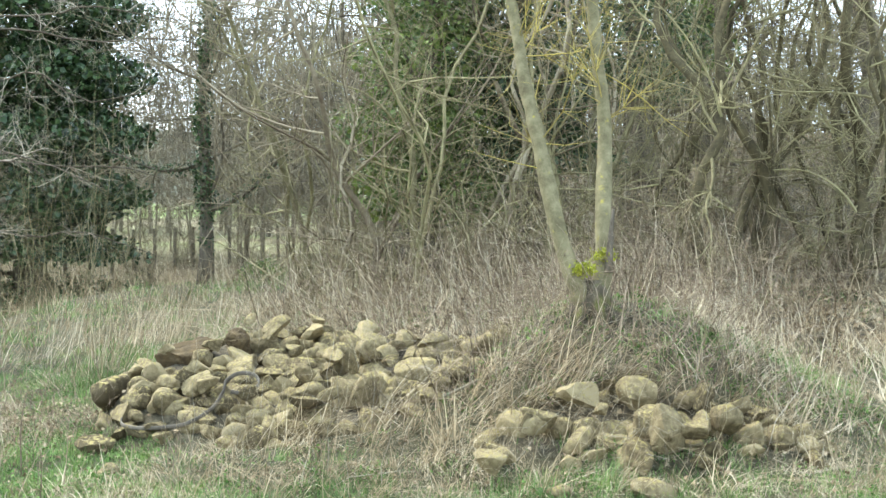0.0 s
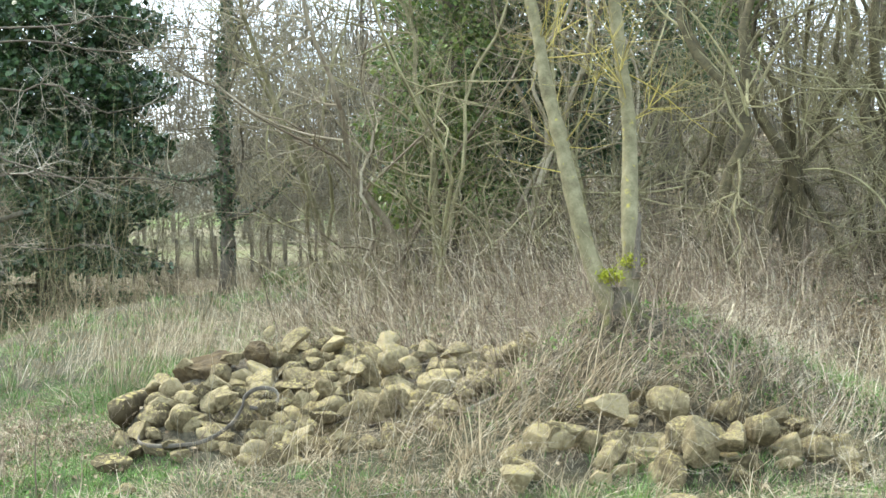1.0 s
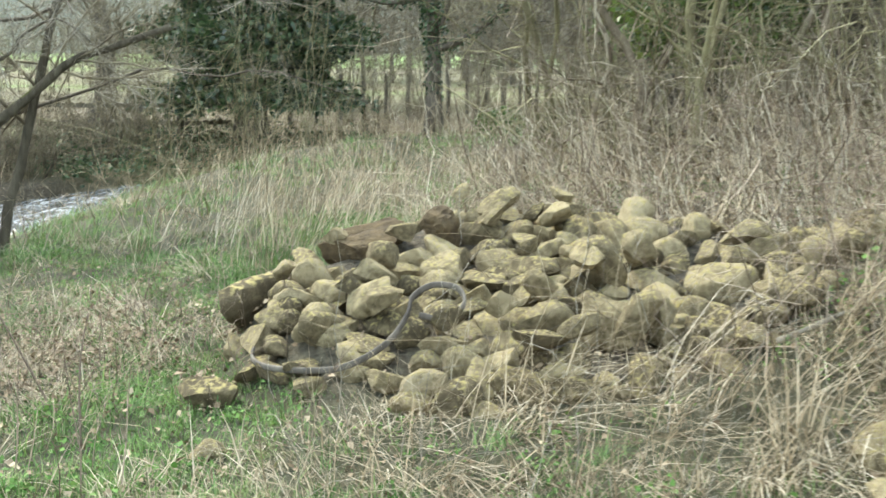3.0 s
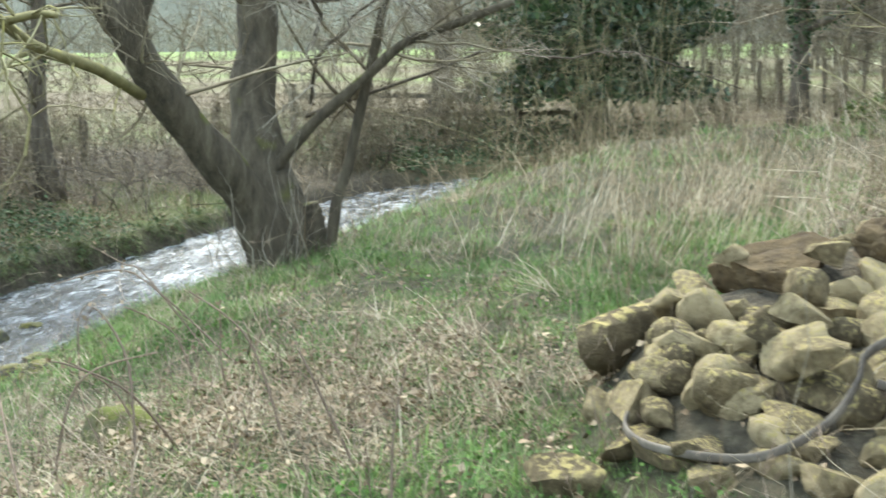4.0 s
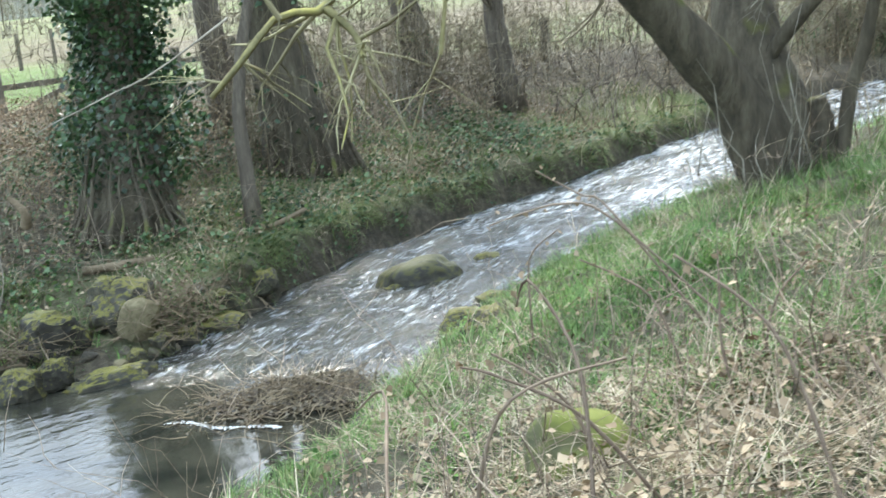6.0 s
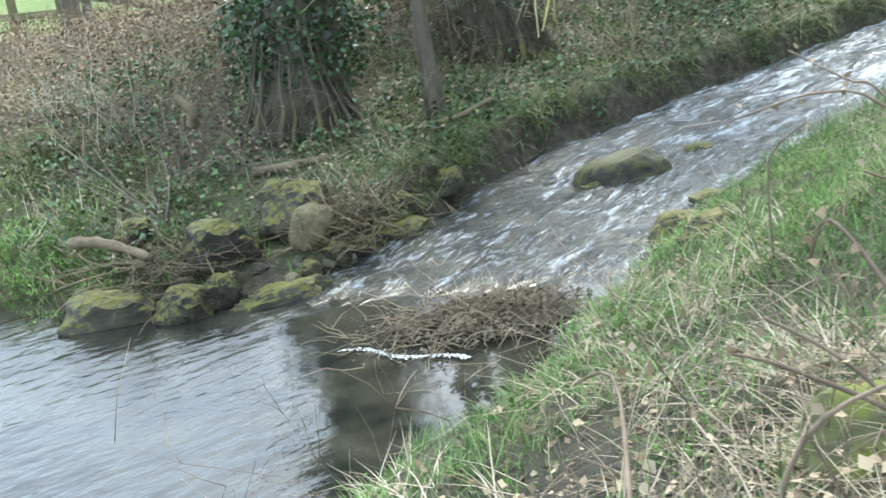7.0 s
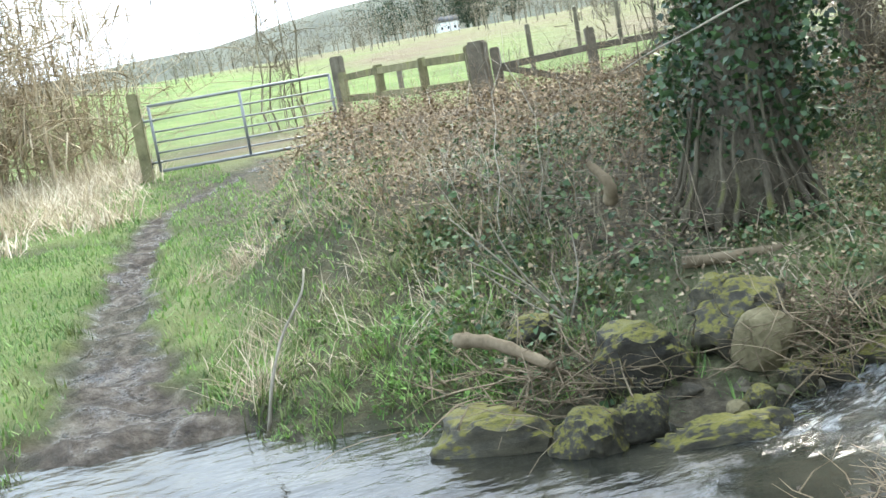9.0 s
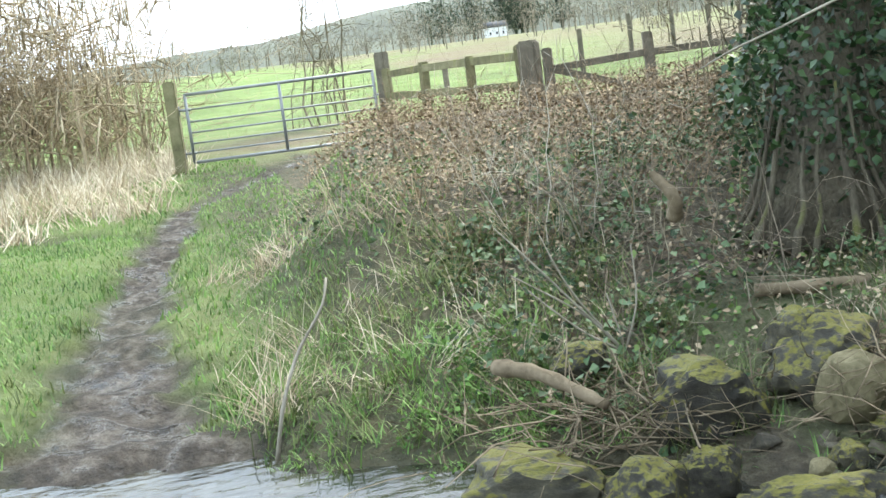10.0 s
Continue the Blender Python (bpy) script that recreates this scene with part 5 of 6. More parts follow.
tufts("dead_grass", "bleached straw swathes in the turf of the bank", M_STRAW, ground_points(1150, -8.6, -1.6, 3.0, 11, lambda x, y: open_turf(x, y) * np.clip(0.35 + bumps(x * 1.6 + 2, y * 1.6) * 2, 0.08, 1)), 18, 0.07, 0.10, 0.34, 0.006, 0.5, 0.95, 0.7)
tufts("dead_grass", "long combed straw lying before the stones", M_STRAW_PALE, ground_points(300, -1.9, 2.6, 3.3, 5.6, lambda x, y: (np.hypot((x - HEAPS[1][0]) / 1.05, (y - HEAPS[1][1]) / 0.5) > 0.8) * (np.hypot((x - HEAPS[0][0]) / 1.5, (y - HEAPS[0][1]) / 1.2) > 0.8) * np.clip(0.5 + bumps(x * 2, y * 2) * 2, 0.1, 1)), 24, 0.07, 0.20, 0.65, 0.0055, 0.3, 1.05, 0.55, az=-0.9, segs=3)
tufts("dead_grass", "long pale straw sprawling over the foot of the stones", M_STRAW_PALE, ground_points(18, -1.0, 0.6, 4.5, 5.1), 20, 0.10, 0.35, 0.9, 0.006, 0.25, 0.75, 0.9, az=-0.75, segs=3)
canes("dock_stalks", "upright brown dead dock stalks in the turf", M_CANE, ground_points(150, -6.5, -1.8, 3.6, 9.5, open_turf), 0.2, 0.6, 0.0045, 0.35, 0.3, 3, 5, 0.03, category="weeds")
tufts("dead_grass", "straw tangled over the mound under the twin tree", M_STRAW, ground_points(150, -0.9, 2.4, 4.9, 7.4, heap_free), 22, 0.07, 0.15, 0.5, 0.005, 0.6, 1.1, 0.7, segs=3)
tufts("dead_grass", "tall bleached grass behind the stones", M_STRAW_PALE, ground_points(800, -4.2, 4.4, 6.9, 12.5, lambda x, y: dist_keep(1.0, 60, False)(x, y) * heap_free(x, y) * np.clip(0.3 + 1.5 * bumps(x * 1.1, y * 1.1), 0.06, 1) * np.clip(smooth((x + 3.0 - 0.06 * (y - 7)) / 1.6), 0.06, 1)), 16, 0.08, 0.2, 0.7, 0.010, 0.7, 0.7, 0.8, az=2.9, segs=2)
tufts("dead_grass", "tall bleached grass by the wood's edge", M_STRAW_PALE, ground_points(260, 1.2, 4.4, 4.8, 9.5, heap_free), 16, 0.08, 0.2, 0.6, 0.009, 0.7, 0.65, 0.8, segs=2)
tufts("dead_grass", "pale seeding grass along the top of the bank", M_STRAW_PALE, ground_points(100, -5.4, -2.6, 8.6, 14, dist_keep(1.4, 9, False)), 9, 0.10, 0.35, 0.8, 0.006, 0.4, 0.2, 0.6, az=0.2, segs=3)
tufts("dead_grass", "matted straw under the brambles of the bank", M_STRAW, ground_points(700, -6.0, -2.8, 4.4, 7.4, lambda x, y: np.exp(-((x + 4.3) ** 2 / 1.2 + (y - 5.9) ** 2 / 0.9))), 24, 0.07, 0.12, 0.38, 0.005, 0.5, 1.25, 0.5)
tufts("grass", "rough tufted turf along the near bank upstream", M_GRASS, ground_points(1300, -10.6, -2, 9.5, 24, lambda x, y: dist_keep(0.1, 12, False)(x, y) * clumped(x + 3, y, 0.8)), 20, 0.10, 0.10, 0.26, 0.010, 0.7, 0.4, 1.0)
tufts("dead_grass", "rough bleached turf along the near bank upstream", M_STRAW, ground_points(380, -10.5, -2, 9.5, 24, lambda x, y: dist_keep(0.2, 12, False)(x, y) * clumped(x, y, 0.8)), 20, 0.11, 0.15, 0.45, 0.009, 0.6, 0.6, 0.9)
turf("grass", "low green herbs among the dead grass", M_GRASS, ground_points(20000, -4, 4, 6.6, 12.5, lambda x, y: heap_free(x, y) * (bumps(x * 1.4, y * 1.4 + 2) < 0.03)), 0.05, 0.2, 0.007, 0.5, 1.0)
herbs("weeds", "low leafy weeds in the turf of the near bank", M_HERB, ground_points(2400, -8.2, 2.6, 2.8, 9.5, lambda x, y: open_turf(x, y) * np.clip(0.35 + bumps(x * 1.8 + 7, y * 1.8) * 2, 0.03, 1)), 16, 0.09, 0.019, 0.07)
tufts("grass", "green tufts beside the mound", M_GRASS, ground_points(90, 1.1, 2.6, 4.9, 7.0, heap_free), 18, 0.06, 0.07, 0.18, 0.008, 0.7, 0.35, 1.0)
herbs("weeds", "green nettles and dock on the mound", M_HERB, ground_points(200, -0.6, 2.6, 4.9, 7.2, heap_free), 16, 0.10, 0.022, 0.12)
herbs("weeds", "green dock leaves beside the stones", M_HERB, ground_points(60, -3.6, -2.3, 3.6, 6.0, heap_free), 16, 0.09, 0.024, 0.08)

herbs("dead_leaves", "brown withered leaves among the brambles of the bank", M_LITTER, ground_points(900, -6.2, -2.6, 4.2, 7.8, lambda x, y: np.clip(1.2 * np.exp(-((x + 4.3) ** 2 / 1.6 + (y - 5.9) ** 2 / 1.3)), 0.05, 1)), 16, 0.11, 0.026, 0.12, "brambles")
herbs("dead_leaves", "brown withered weeds in the turf of the bank", M_LITTER, ground_points(500, -8, -1.8, 3.0, 9.5, lambda x, y: open_turf(x, y) * np.clip(0.3 - 2 * bumps(x * 1.5, y * 1.5), 0.03, 1)), 12, 0.09, 0.024, 0.06, "weeds")

# canes and stems of the near bank
canes("dead_stems", "tall tangled dead weed stems behind the stones", M_STEM, ground_points(1500, -3.6, 4.2, 7.4, 12.6, lambda x, y: heap_free(x, y) * np.clip(smooth((x + 3.6 - 0.12 * (y - 7)) / 1.5), 0.04, 1) * smooth((y - 6.6) / 2.5)), 0.5, 1.4, 0.0055, 1.25, 1.0, 4, 2, 0.04)
canes("dead_stems", "tall pale stalks leaning behind the stones", M_STRAW_PALE, ground_points(520, -2.6, 2.6, 7.9, 11.2, heap_free), 0.7, 1.6, 0.0055, 0.75, 0.6, 4, 1, 0.03, az=2.8)
canes("bramble_stems", "russet bramble canes arching behind the stones", M_CANE, ground_points(800, -2.4, 4.2, 8.0, 12.6), 0.8, 1.8, 0.007, 1.2, 1.7, 6, 2, 0.03)
canes("dead_stems", "fallen dead stems over the front of the stones", M_STEM, ground_points(430, -1.8, 2.4, 3.4, 5.4), 0.4, 1.0, 0.0026, 1.4, 0.5, 4, 2, 0.03)
canes("dead_stems", "bleached dead stems lying across the stones", M_TWIG_PALE, ground_points(110, -2.0, 2.2, 3.7, 5.8), 0.5, 1.3, 0.0032, 1.5, 0.5, 5, 2, 0.02, az=-0.6)
canes("dead_stems", "brittle stems on the mound under the twin tree", M_CANE, ground_points(560, -0.8, 2.0, 4.9, 6.9, heap_free), 0.4, 1.1, 0.0042, 1.2, 1.0, 5, 3, 0.03)
canes("bramble_stems", "arching dead bramble canes on the grass bank", M_CANE, ground_points(900, -6.0, -2.9, 4.5, 7.6, lambda x, y: np.clip(1.3 * np.exp(-((x + 4.3) ** 2 / 1.4 + (y - 5.9) ** 2 / 1.1)), 0.12, 1)), 0.3, 0.9, 0.0030, 1.2, 1.3, 5, 3, 0.03)
canes("bramble_stems", "withered stems down the near bank", M_STEM, ground_points(620, -8.4, -2.6, 4.0, 11, lambda x, y: dist_keep(0.4, 7, False)(x, y) * clumped(x + 5, y, 1.5)), 0.2, 0.65, 0.0024, 1.1, 1.0, 4, 2, 0.03)

# far bank
low = lambda x, y: np.clip(1.15 - smooth((y - 5.2 - 0.05 * (-x - 11) * (x < -11)) / 1.1), 0, 1)
turf("grass", "green grass of the far bank", M_GRASS, ground_points(60000, -20, -9, 2.0, 7.5, lambda x, y: dist_keep(0.04, 14, True)(x, y) * clumped(x, y, 1.4) * low(x, y)), 0.03, 0.10, 0.009, 0.5, 1.1)
tufts("grass", "olive grass tussocks low on the far bank", M_GRASS_OLIVE, ground_points(220, -13, -10, 4.7, 6.6, dist_keep(0.2, 2.5, True)), 24, 0.06, 0.08, 0.24, 0.007, 0.8, 0.4, 1.1)
tufts("grass", "green grass tufts at the pool's edge", M_GRASS_FRESH, ground_points(420, -12.6, -9.4, 4.3, 6.6, lambda x, y: dist_keep(0.04, 1.5, True)(x, y) * np.clip(0.3 + 1.3 * low(x, y), 0, 1)), 20, 0.04, 0.06, 0.16, 0.007, 0.7, 0.4, 1.2)
tufts("grass", "rough olive grass on the shelf of the far bank", M_GRASS_OLIVE, ground_points(900, -13.8, -9.6, 7.4, 16, lambda x, y: dist_keep(0.05, 2.2, True)(x, y)), 22, 0.07, 0.08, 0.24, 0.008, 0.8, 0.6, 1.1)
tufts("dead_grass", "bleached grass hanging over the far bank", M_STRAW, ground_points(330, -13.5, -9.6, 7.0, 16, dist_keep(0.05, 2.6, True)), 22, 0.07, 0.12, 0.34, 0.006, 0.7, 0.8, 1.0)
tufts("grass", "olive grass drooping over the undercut far bank", M_GRASS_OLIVE, ground_points(2600, -13.8, -9.2, 6.6, 17, dist_keep(0.06, 0.30, True)), 20, 0.06, 0.14, 0.34, 0.008, 0.7, 0.9, 1.7, az=0.3)
herbs("bramble_leaves", "dark leaves hanging down the undercut far bank", M_GROUND_IVY, ground_points(1500, -13.8, -9.2, 6.6, 17, dist_keep(0.02, 0.35, True)), 16, 0.10, 0.04, 0.06, "brambles")
tufts("dead_grass", "combed dead grass on the shoulder of the far bank", M_STRAW, ground_points(100, -15.5, -10.6, 4.7, 6.8, dist_keep(0.5, 6, True)), 26, 0.08, 0.18, 0.5, 0.006, 0.5, 0.9, 0.8)
turf("grass", "lush meadow grass beyond the ford", M_GRASS_FRESH, ground_points(30000, -27, -11, -1.5, 6.0, lambda x, y: dist_keep(0.15, 60, True)(x, y)), 0.03, 0.10, 0.015, 0.5, 1.0)
tufts("dead_grass", "pale dead grass and sedge beside the gate", M_STRAW_PALE, ground_points(620, -30, -18, -2, 5.0, lambda x, y: (y < 4.2 + 0.5 * bumps(x, y) - 0.10 * (x + 18)) & (x < -18.5 - 0.4 * (y - 1))), 22, 0.14, 0.25, 0.65, 0.016, 0.6, 0.5, 0.9)
turf("dead_grass", "bleached strip of grass along the far fence", M_STRAW, ground_points(12000, -26, -6, 15, 36, dist_keep(0.4, 20, True)), 0.15, 0.55, 0.02, 0.5, 1.0, lie=0.75)
tufts("grass", "rough tufts leaning over the sides of the track", M_GRASS_OLIVE, ground_points(1500, -19, -10.9, 2.6, 6.2, lambda x, y: (track(x, y) > 0.03) & (track(x, y) < 0.45)), 14, 0.05, 0.05, 0.14, 0.009, 0.9, 0.5, 1.0)
bank_cover = lambda x, y: dist_keep(0.3, 12, True)(x, y) * (1 - 0.9 * low(x, y)) * (1 - np.exp(-((x + 10.1) ** 2 / 0.14 + (y - 6.65) ** 2 / 0.30)))
herbs("bramble_leaves", "dark ivy and bramble leaves over the far bank", M_GROUND_IVY, ground_points(3000, -17, -10, 5.3, 13, lambda x, y: bank_cover(x, y) * np.clip(0.6 + 1.2 * bumps(x * 1.1, y * 1.1), 0.15, 1) * np.clip(1.3 - smooth((-x - 13) / 2), 0.1, 1)), 22, 0.17, 0.036, 0.2, "brambles")
herbs("bramble_leaves", "pale-edged bramble leaves over the far bank", M_BRAMBLE, ground_points(520, -16, -10, 5.2, 13, bank_cover), 12, 0.13, 0.032, 0.18, "brambles")
herbs("nettles", "fresh green nettle patch low on the far bank", M_HERB, ground_points(40, -11.7, -10.4, 5.2, 6.0), 22, 0.09, 0.024, 0.12)
canes("bramble_stems", "tangled bramble canes over the far bank", M_CANE, ground_points(1250, -17, -10.4, 5.4, 14, bank_cover), 0.4, 1.2, 0.0040, 0.9, 1.6, 5, 2, 0.03)
canes("bramble_stems", "grey dead stems on the shoulder of the far bank", M_TWIG, ground_points(360, -15, -10.4, 5.2, 9, bank_cover), 0.3, 0.8, 0.0035, 0.8, 1.0, 4, 2, 0.03)
herbs("bramble_leaves", "dark brambles heaped along the upstream bank", M_GROUND_IVY, ground_points(1500, -14, -4, 20.5, 27, lambda x, y: (stream(x, y)[0] > 0.2) & (stream(x, y)[0] < 4.0) & stream(x, y)[1]), 14, 0.35, 0.075, 0.45, "brambles")
canes("bramble_stems", "dark tangled stems along the upstream banks", M_TWIG_DARK, ground_points(2100, -16, -4, 13.5, 27, lambda x, y: (stream(x, y)[0] > 0.3) & (stream(x, y)[0] < 4.5) & stream(x, y)[1]), 0.6, 1.7, 0.010, 0.9, 1.3, 4, 2, 0.03)


def litter(name, label, mat_, p, size, up=0.05, category="leaf litter"):
    m = Mesh()
    p = p.copy()
    p[:, 2] += rng.uniform(0.0, up, len(p))
    leaves(m, p, size * u(0.6, 1.4, len(p)), 0.8)
    return thing(name, m, mat_, label, category, kind="stuff", smooth=False)


litter("dead_leaves", "brown dead leaves over the far bank", M_LITTER, ground_points(26000, -17, -9.9, 5.2, 14, bank_cover), 0.028, 0.1)
litter("bracken", "rust-brown dead bracken below the fence", M_BRACKEN, ground_points(24000, -22, -12.0, 5.0, 10.5, lambda x, y: dist_keep(1.6, 14, True)(x, y) * (1 - low(x, y)) * smooth((-x - 12.4) / 1.5)), 0.032, 0.30, "bracken")
canes("bracken_stems", "broken rust-brown bracken stems below the fence", M_BRACKEN, ground_points(1300, -21, -12.0, 5.0, 10, lambda x, y: dist_keep(1.6, 14, True)(x, y) * (1 - low(x, y))), 0.3, 0.8, 0.004, 1.0, 0.9, 4, 2, 0.03, category="bracken")
litter("dead_leaves", "brown dead leaves on the near bank", M_LITTER, ground_points(6000, -7.5, 3, 3.4, 9, dist_keep(0.3, 20, False)), 0.03, 0.04)
litter("woodland_litter", "brown leaf litter on the woodland floor", M_LITTER, ground_points(16000, -3, 8, 8.5, 22), 0.055, 0.10)


def thicket(name, label, mat_, spots, tall, stems, seed, group, lean=0.35, twigs=9, rad=0.016, fan=0.5):
    """Shrubs of many arching stems from one stool, each with side twigs that fork."""
    r = np.random.default_rng(seed)
    for k, (x, y) in enumerate(spots):
        root = holder(name, on(x, y), label, "shrub", group)
        main, side = Mesh(), Mesh()
        n = stems
        h = tall * r.uniform(0.5, 1.1, n)
        b = np.stack([r.normal(0, 0.22, n), r.normal(0, 0.22, n), np.full(n, -0.05)], -1)
        mid = stalks(main, b, h, r.uniform(0.5, 1.2, n) * rad, r.uniform(0, 6.283, n), np.abs(r.normal(0, lean, n)), r.normal(0.35, fan, n), 7, 0.016)
        for _ in range(twigs):
            seg = r.integers(1, 7, n)
            c = mid[np.arange(n), seg]
            t = stalks(side, c, h * r.uniform(0.12, 0.36, n), np.full(n, rad * 0.42), r.uniform(0, 6.283, n), r.uniform(0.4, 2.0, n), r.normal(0, 0.6, n), 3, 0.06)
            for q in (1, 3):
                stalks(side, t[:, q], h * r.uniform(0.05, 0.16, n), np.full(n, rad * 0.28), r.uniform(0, 6.283, n), r.uniform(0.3, 2.3, n), r.normal(0, 0.5, n), 1, 0.0)
        tagged(part("stool", main, mat_, root, smooth=False), kind="stuff")
        tagged(part("crown", side, mat_, root, smooth=False), kind="stuff")


r0 = np.random.default_rng(5)
thicket("willow_shrub", "bare arching willow shrub with ochre-green stems", M_TWIG_OLIVE, [(x, 11.8 + 1.6 * r0.uniform() - 0.12 * x) for x in np.arange(-1.8, 2.4, 0.62)], 3.6, 15, 1, "willow shrubs", 0.55, 5, fan=1.1)
thicket("hazel_shrub", "bare brown shrub at the back of the thicket", M_TWIG_RUSSET, [(x, 14.5 + 2.5 * r0.uniform()) for x in np.arange(-2.2, 7, 0.9)], 4.6, 14, 2, "brown shrubs", 0.75, 4, 0.02, fan=1.2)
thicket("thorn_shrub", "grey-brown thorn shrub under the wood's edge", M_TWIG_RUSSET, [(x, 10.6 + 1.8 * r0.uniform()) for x in np.arange(1.6, 5.2, 0.5)], 2.3, 20, 3, "thorn shrubs", 0.7, 8, 0.010)
thicket("riverside_shrub", "bare twiggy shrub along the stream upstream", M_TWIG, [(-2.6, 23), (-1.5, 23), (0.5, 24), (-6.9, 31), (-9, 33), (-12.3, 22.3), (-13.0, 20.0), (-12.6, 24.3), (-8.6, 27.5), (-4, 30), (-1, 31), (2, 30)], 3.6, 26, 4, "stream shrubs", 0.45, 9)
thicket("overhanging_shrub", "bare grey-green shrub with drooping twigs by the stream", M_TWIG_OLIVE, [(-9.3, 21.3), (-8.9, 22.3), (-8.0, 22.7), (-11.2, 22.6)], 6.6, 26, 6, "stream shrubs", 0.8, 7, 0.014)
thicket("bank_shrub", "small bare shrub on the far bank", M_TWIG_PALE, [(-12.2, 6.6), (-13.4, 12.0), (-12.5, 14.2), (-14, 11.6), (-12.6, 16.5)], 1.3, 16, 7, "bank shrubs", 0.5, 6, 0.007)
thicket("gate_thicket", "pale bushy willow thicket beside the gate", M_TWIG_BUFF, [(-27.5, 2.6), (-29, 0.5), (-30, 3.6), (-28.5, -1.6), (-31.5, 1.2), (-32.5, 4.4), (-26.8, 0.2)], 4.8, 40, 8, "gate thicket", 0.6, 9, 0.02)
thicket("gate_sapling", "slim sapling beyond the gate", M_TWIG, [(-33.5, 8.0), (-34, 8.6)], 5.2, 5, 9, "gate saplings", 0.15, 14, 0.03)

# a low green bush beside the dark slender tree
thing_green = Mesh()
ball = rng.normal(0, 1, (3200, 3))
ball *= (rng.uniform(0.5, 1.0, 3200) / np.linalg.norm(ball, axis=1))[:, None] * (1 + 0.15 * np.sin(4 * ball[:, :1]))
leaves(thing_green, ball * (0.55, 0.55, 0.50) + np.array(on(-4.85, 22.8, 0.40)), 0.06, 0.4)

# ---- fences and gate ----
def post(root, at, tall, wide, mat_, lean=0.0, label=""):
    """A squared, slightly worn post with a chamfered head."""
    bm = bmesh.new()
    bmesh.ops.create_cube(bm, size=1)
    bmesh.ops.scale(bm, vec=(wide, wide, tall + 0.3), verts=bm.verts)
    bmesh.ops.translate(bm, vec=(0, 0, tall / 2 - 0.15), verts=bm.verts)
    bmesh.ops.bevel(bm, geom=bm.edges[:], offset=wide * 0.12, segments=2, affect="EDGES")
    for v in bm.verts:
        v.co.x += lean * v.co.z + 0.006 * math.sin(v.co.z * 9)
    me = bpy.data.meshes.new("post")
    bm.to_mesh(me)
    bm.free()
    me.materials.append(mat_)
    ob = part("post", me, None, root, label)
    ob.location = Vector(at) - root.location
    ob.rotation_euler = (0, 0, at[0] * 1.7)
    return ob


def rail(root, a, b, high, thick, mat_, name="rail"):
    """A sawn rail between two points."""
    a, b = Vector(a), Vector(b)
    d = b - a
    bm = bmesh.new()
    bmesh.ops.create_cube(bm, size=1)
    bmesh.ops.scale(bm, vec=(d.length, thick, high), verts=bm.verts)
    bmesh.ops.bevel(bm, geom=bm.edges[:], offset=min(high, thick) * 0.15, segments=1, affect="EDGES")
    me = bpy.data.meshes.new(name)
    bm.to_mesh(me)
    bm.free()
    me.materials.append(mat_)
    ob = part(name, me, None, root)
    ob.matrix_basis = Matrix.LocRotScale((a + b) / 2 - root.location, d.to_track_quat("X", "Z"), None)
    return ob


def build_gate():
    a, b = Vector((-25.05, 5.02, -0.42)), Vector((-24.50, 7.86, -0.42))
    root = holder("field_gate", a, "galvanised steel seven-bar field gate, closed across the track", "gate")
    d = (b - a).normalized()
    for i, z in enumerate([0.10, 0.24, 0.38, 0.54, 0.70, 0.88, 1.10]):
        m = Mesh()
        tube(m, [a + d * 0.05 + Vector((0, 0, z)) - a, b - d * 0.05 + Vector((0, 0, z)) - a], [0.024 if i in (0, 6) else 0.014] * 2, 8)
        part("bar", m, M_STEEL, root)
    for f in (0.02, 0.5, 0.98):
        m = Mesh()
        p = a.lerp(b, f) - a
        tube(m, [p + Vector((0, 0, 0.09)), p + Vector((0, 0, 1.11))], [0.024] * 2, 8)
        part("upright", m, M_STEEL, root)
    for z in (0.24, 0.88):
        m = Mesh()
        tube(m, [d * -0.10 + Vector((0, 0, z)), d * 0.12 + Vector((0, 0, z))], [0.02] * 2, 8)
        tube(m, [d * -0.06 + Vector((0, 0, z - 0.07)), d * -0.06 + Vector((0, 0, z + 0.07))], [0.016] * 2, 8)
        part("hinge", m, M_STEEL, root)
    m = Mesh()
    tube(m, [b - a - d * 0.10 + Vector((0, 0, 0.74)), b - a + d * 0.08 + Vector((0, 0, 0.74))], [0.016] * 2, 8)
    tube(m, [b - a - d * 0.06 + Vector((0, 0, 0.70)), b - a - d * 0.06 + Vector((0, 0, 0.88))], [0.012] * 2, 8)
    part("latch", m, M_STEEL, root)
    for at, tall, mat_ in ((a - d * 0.14, 1.32, M_POST_GREEN), (b + d * 0.10, 1.35, M_POST)):
        pr = holder("gate_post", at, "stout weathered timber gate post", "post", "gate posts")
        post(pr, at, tall, 0.17, mat_)


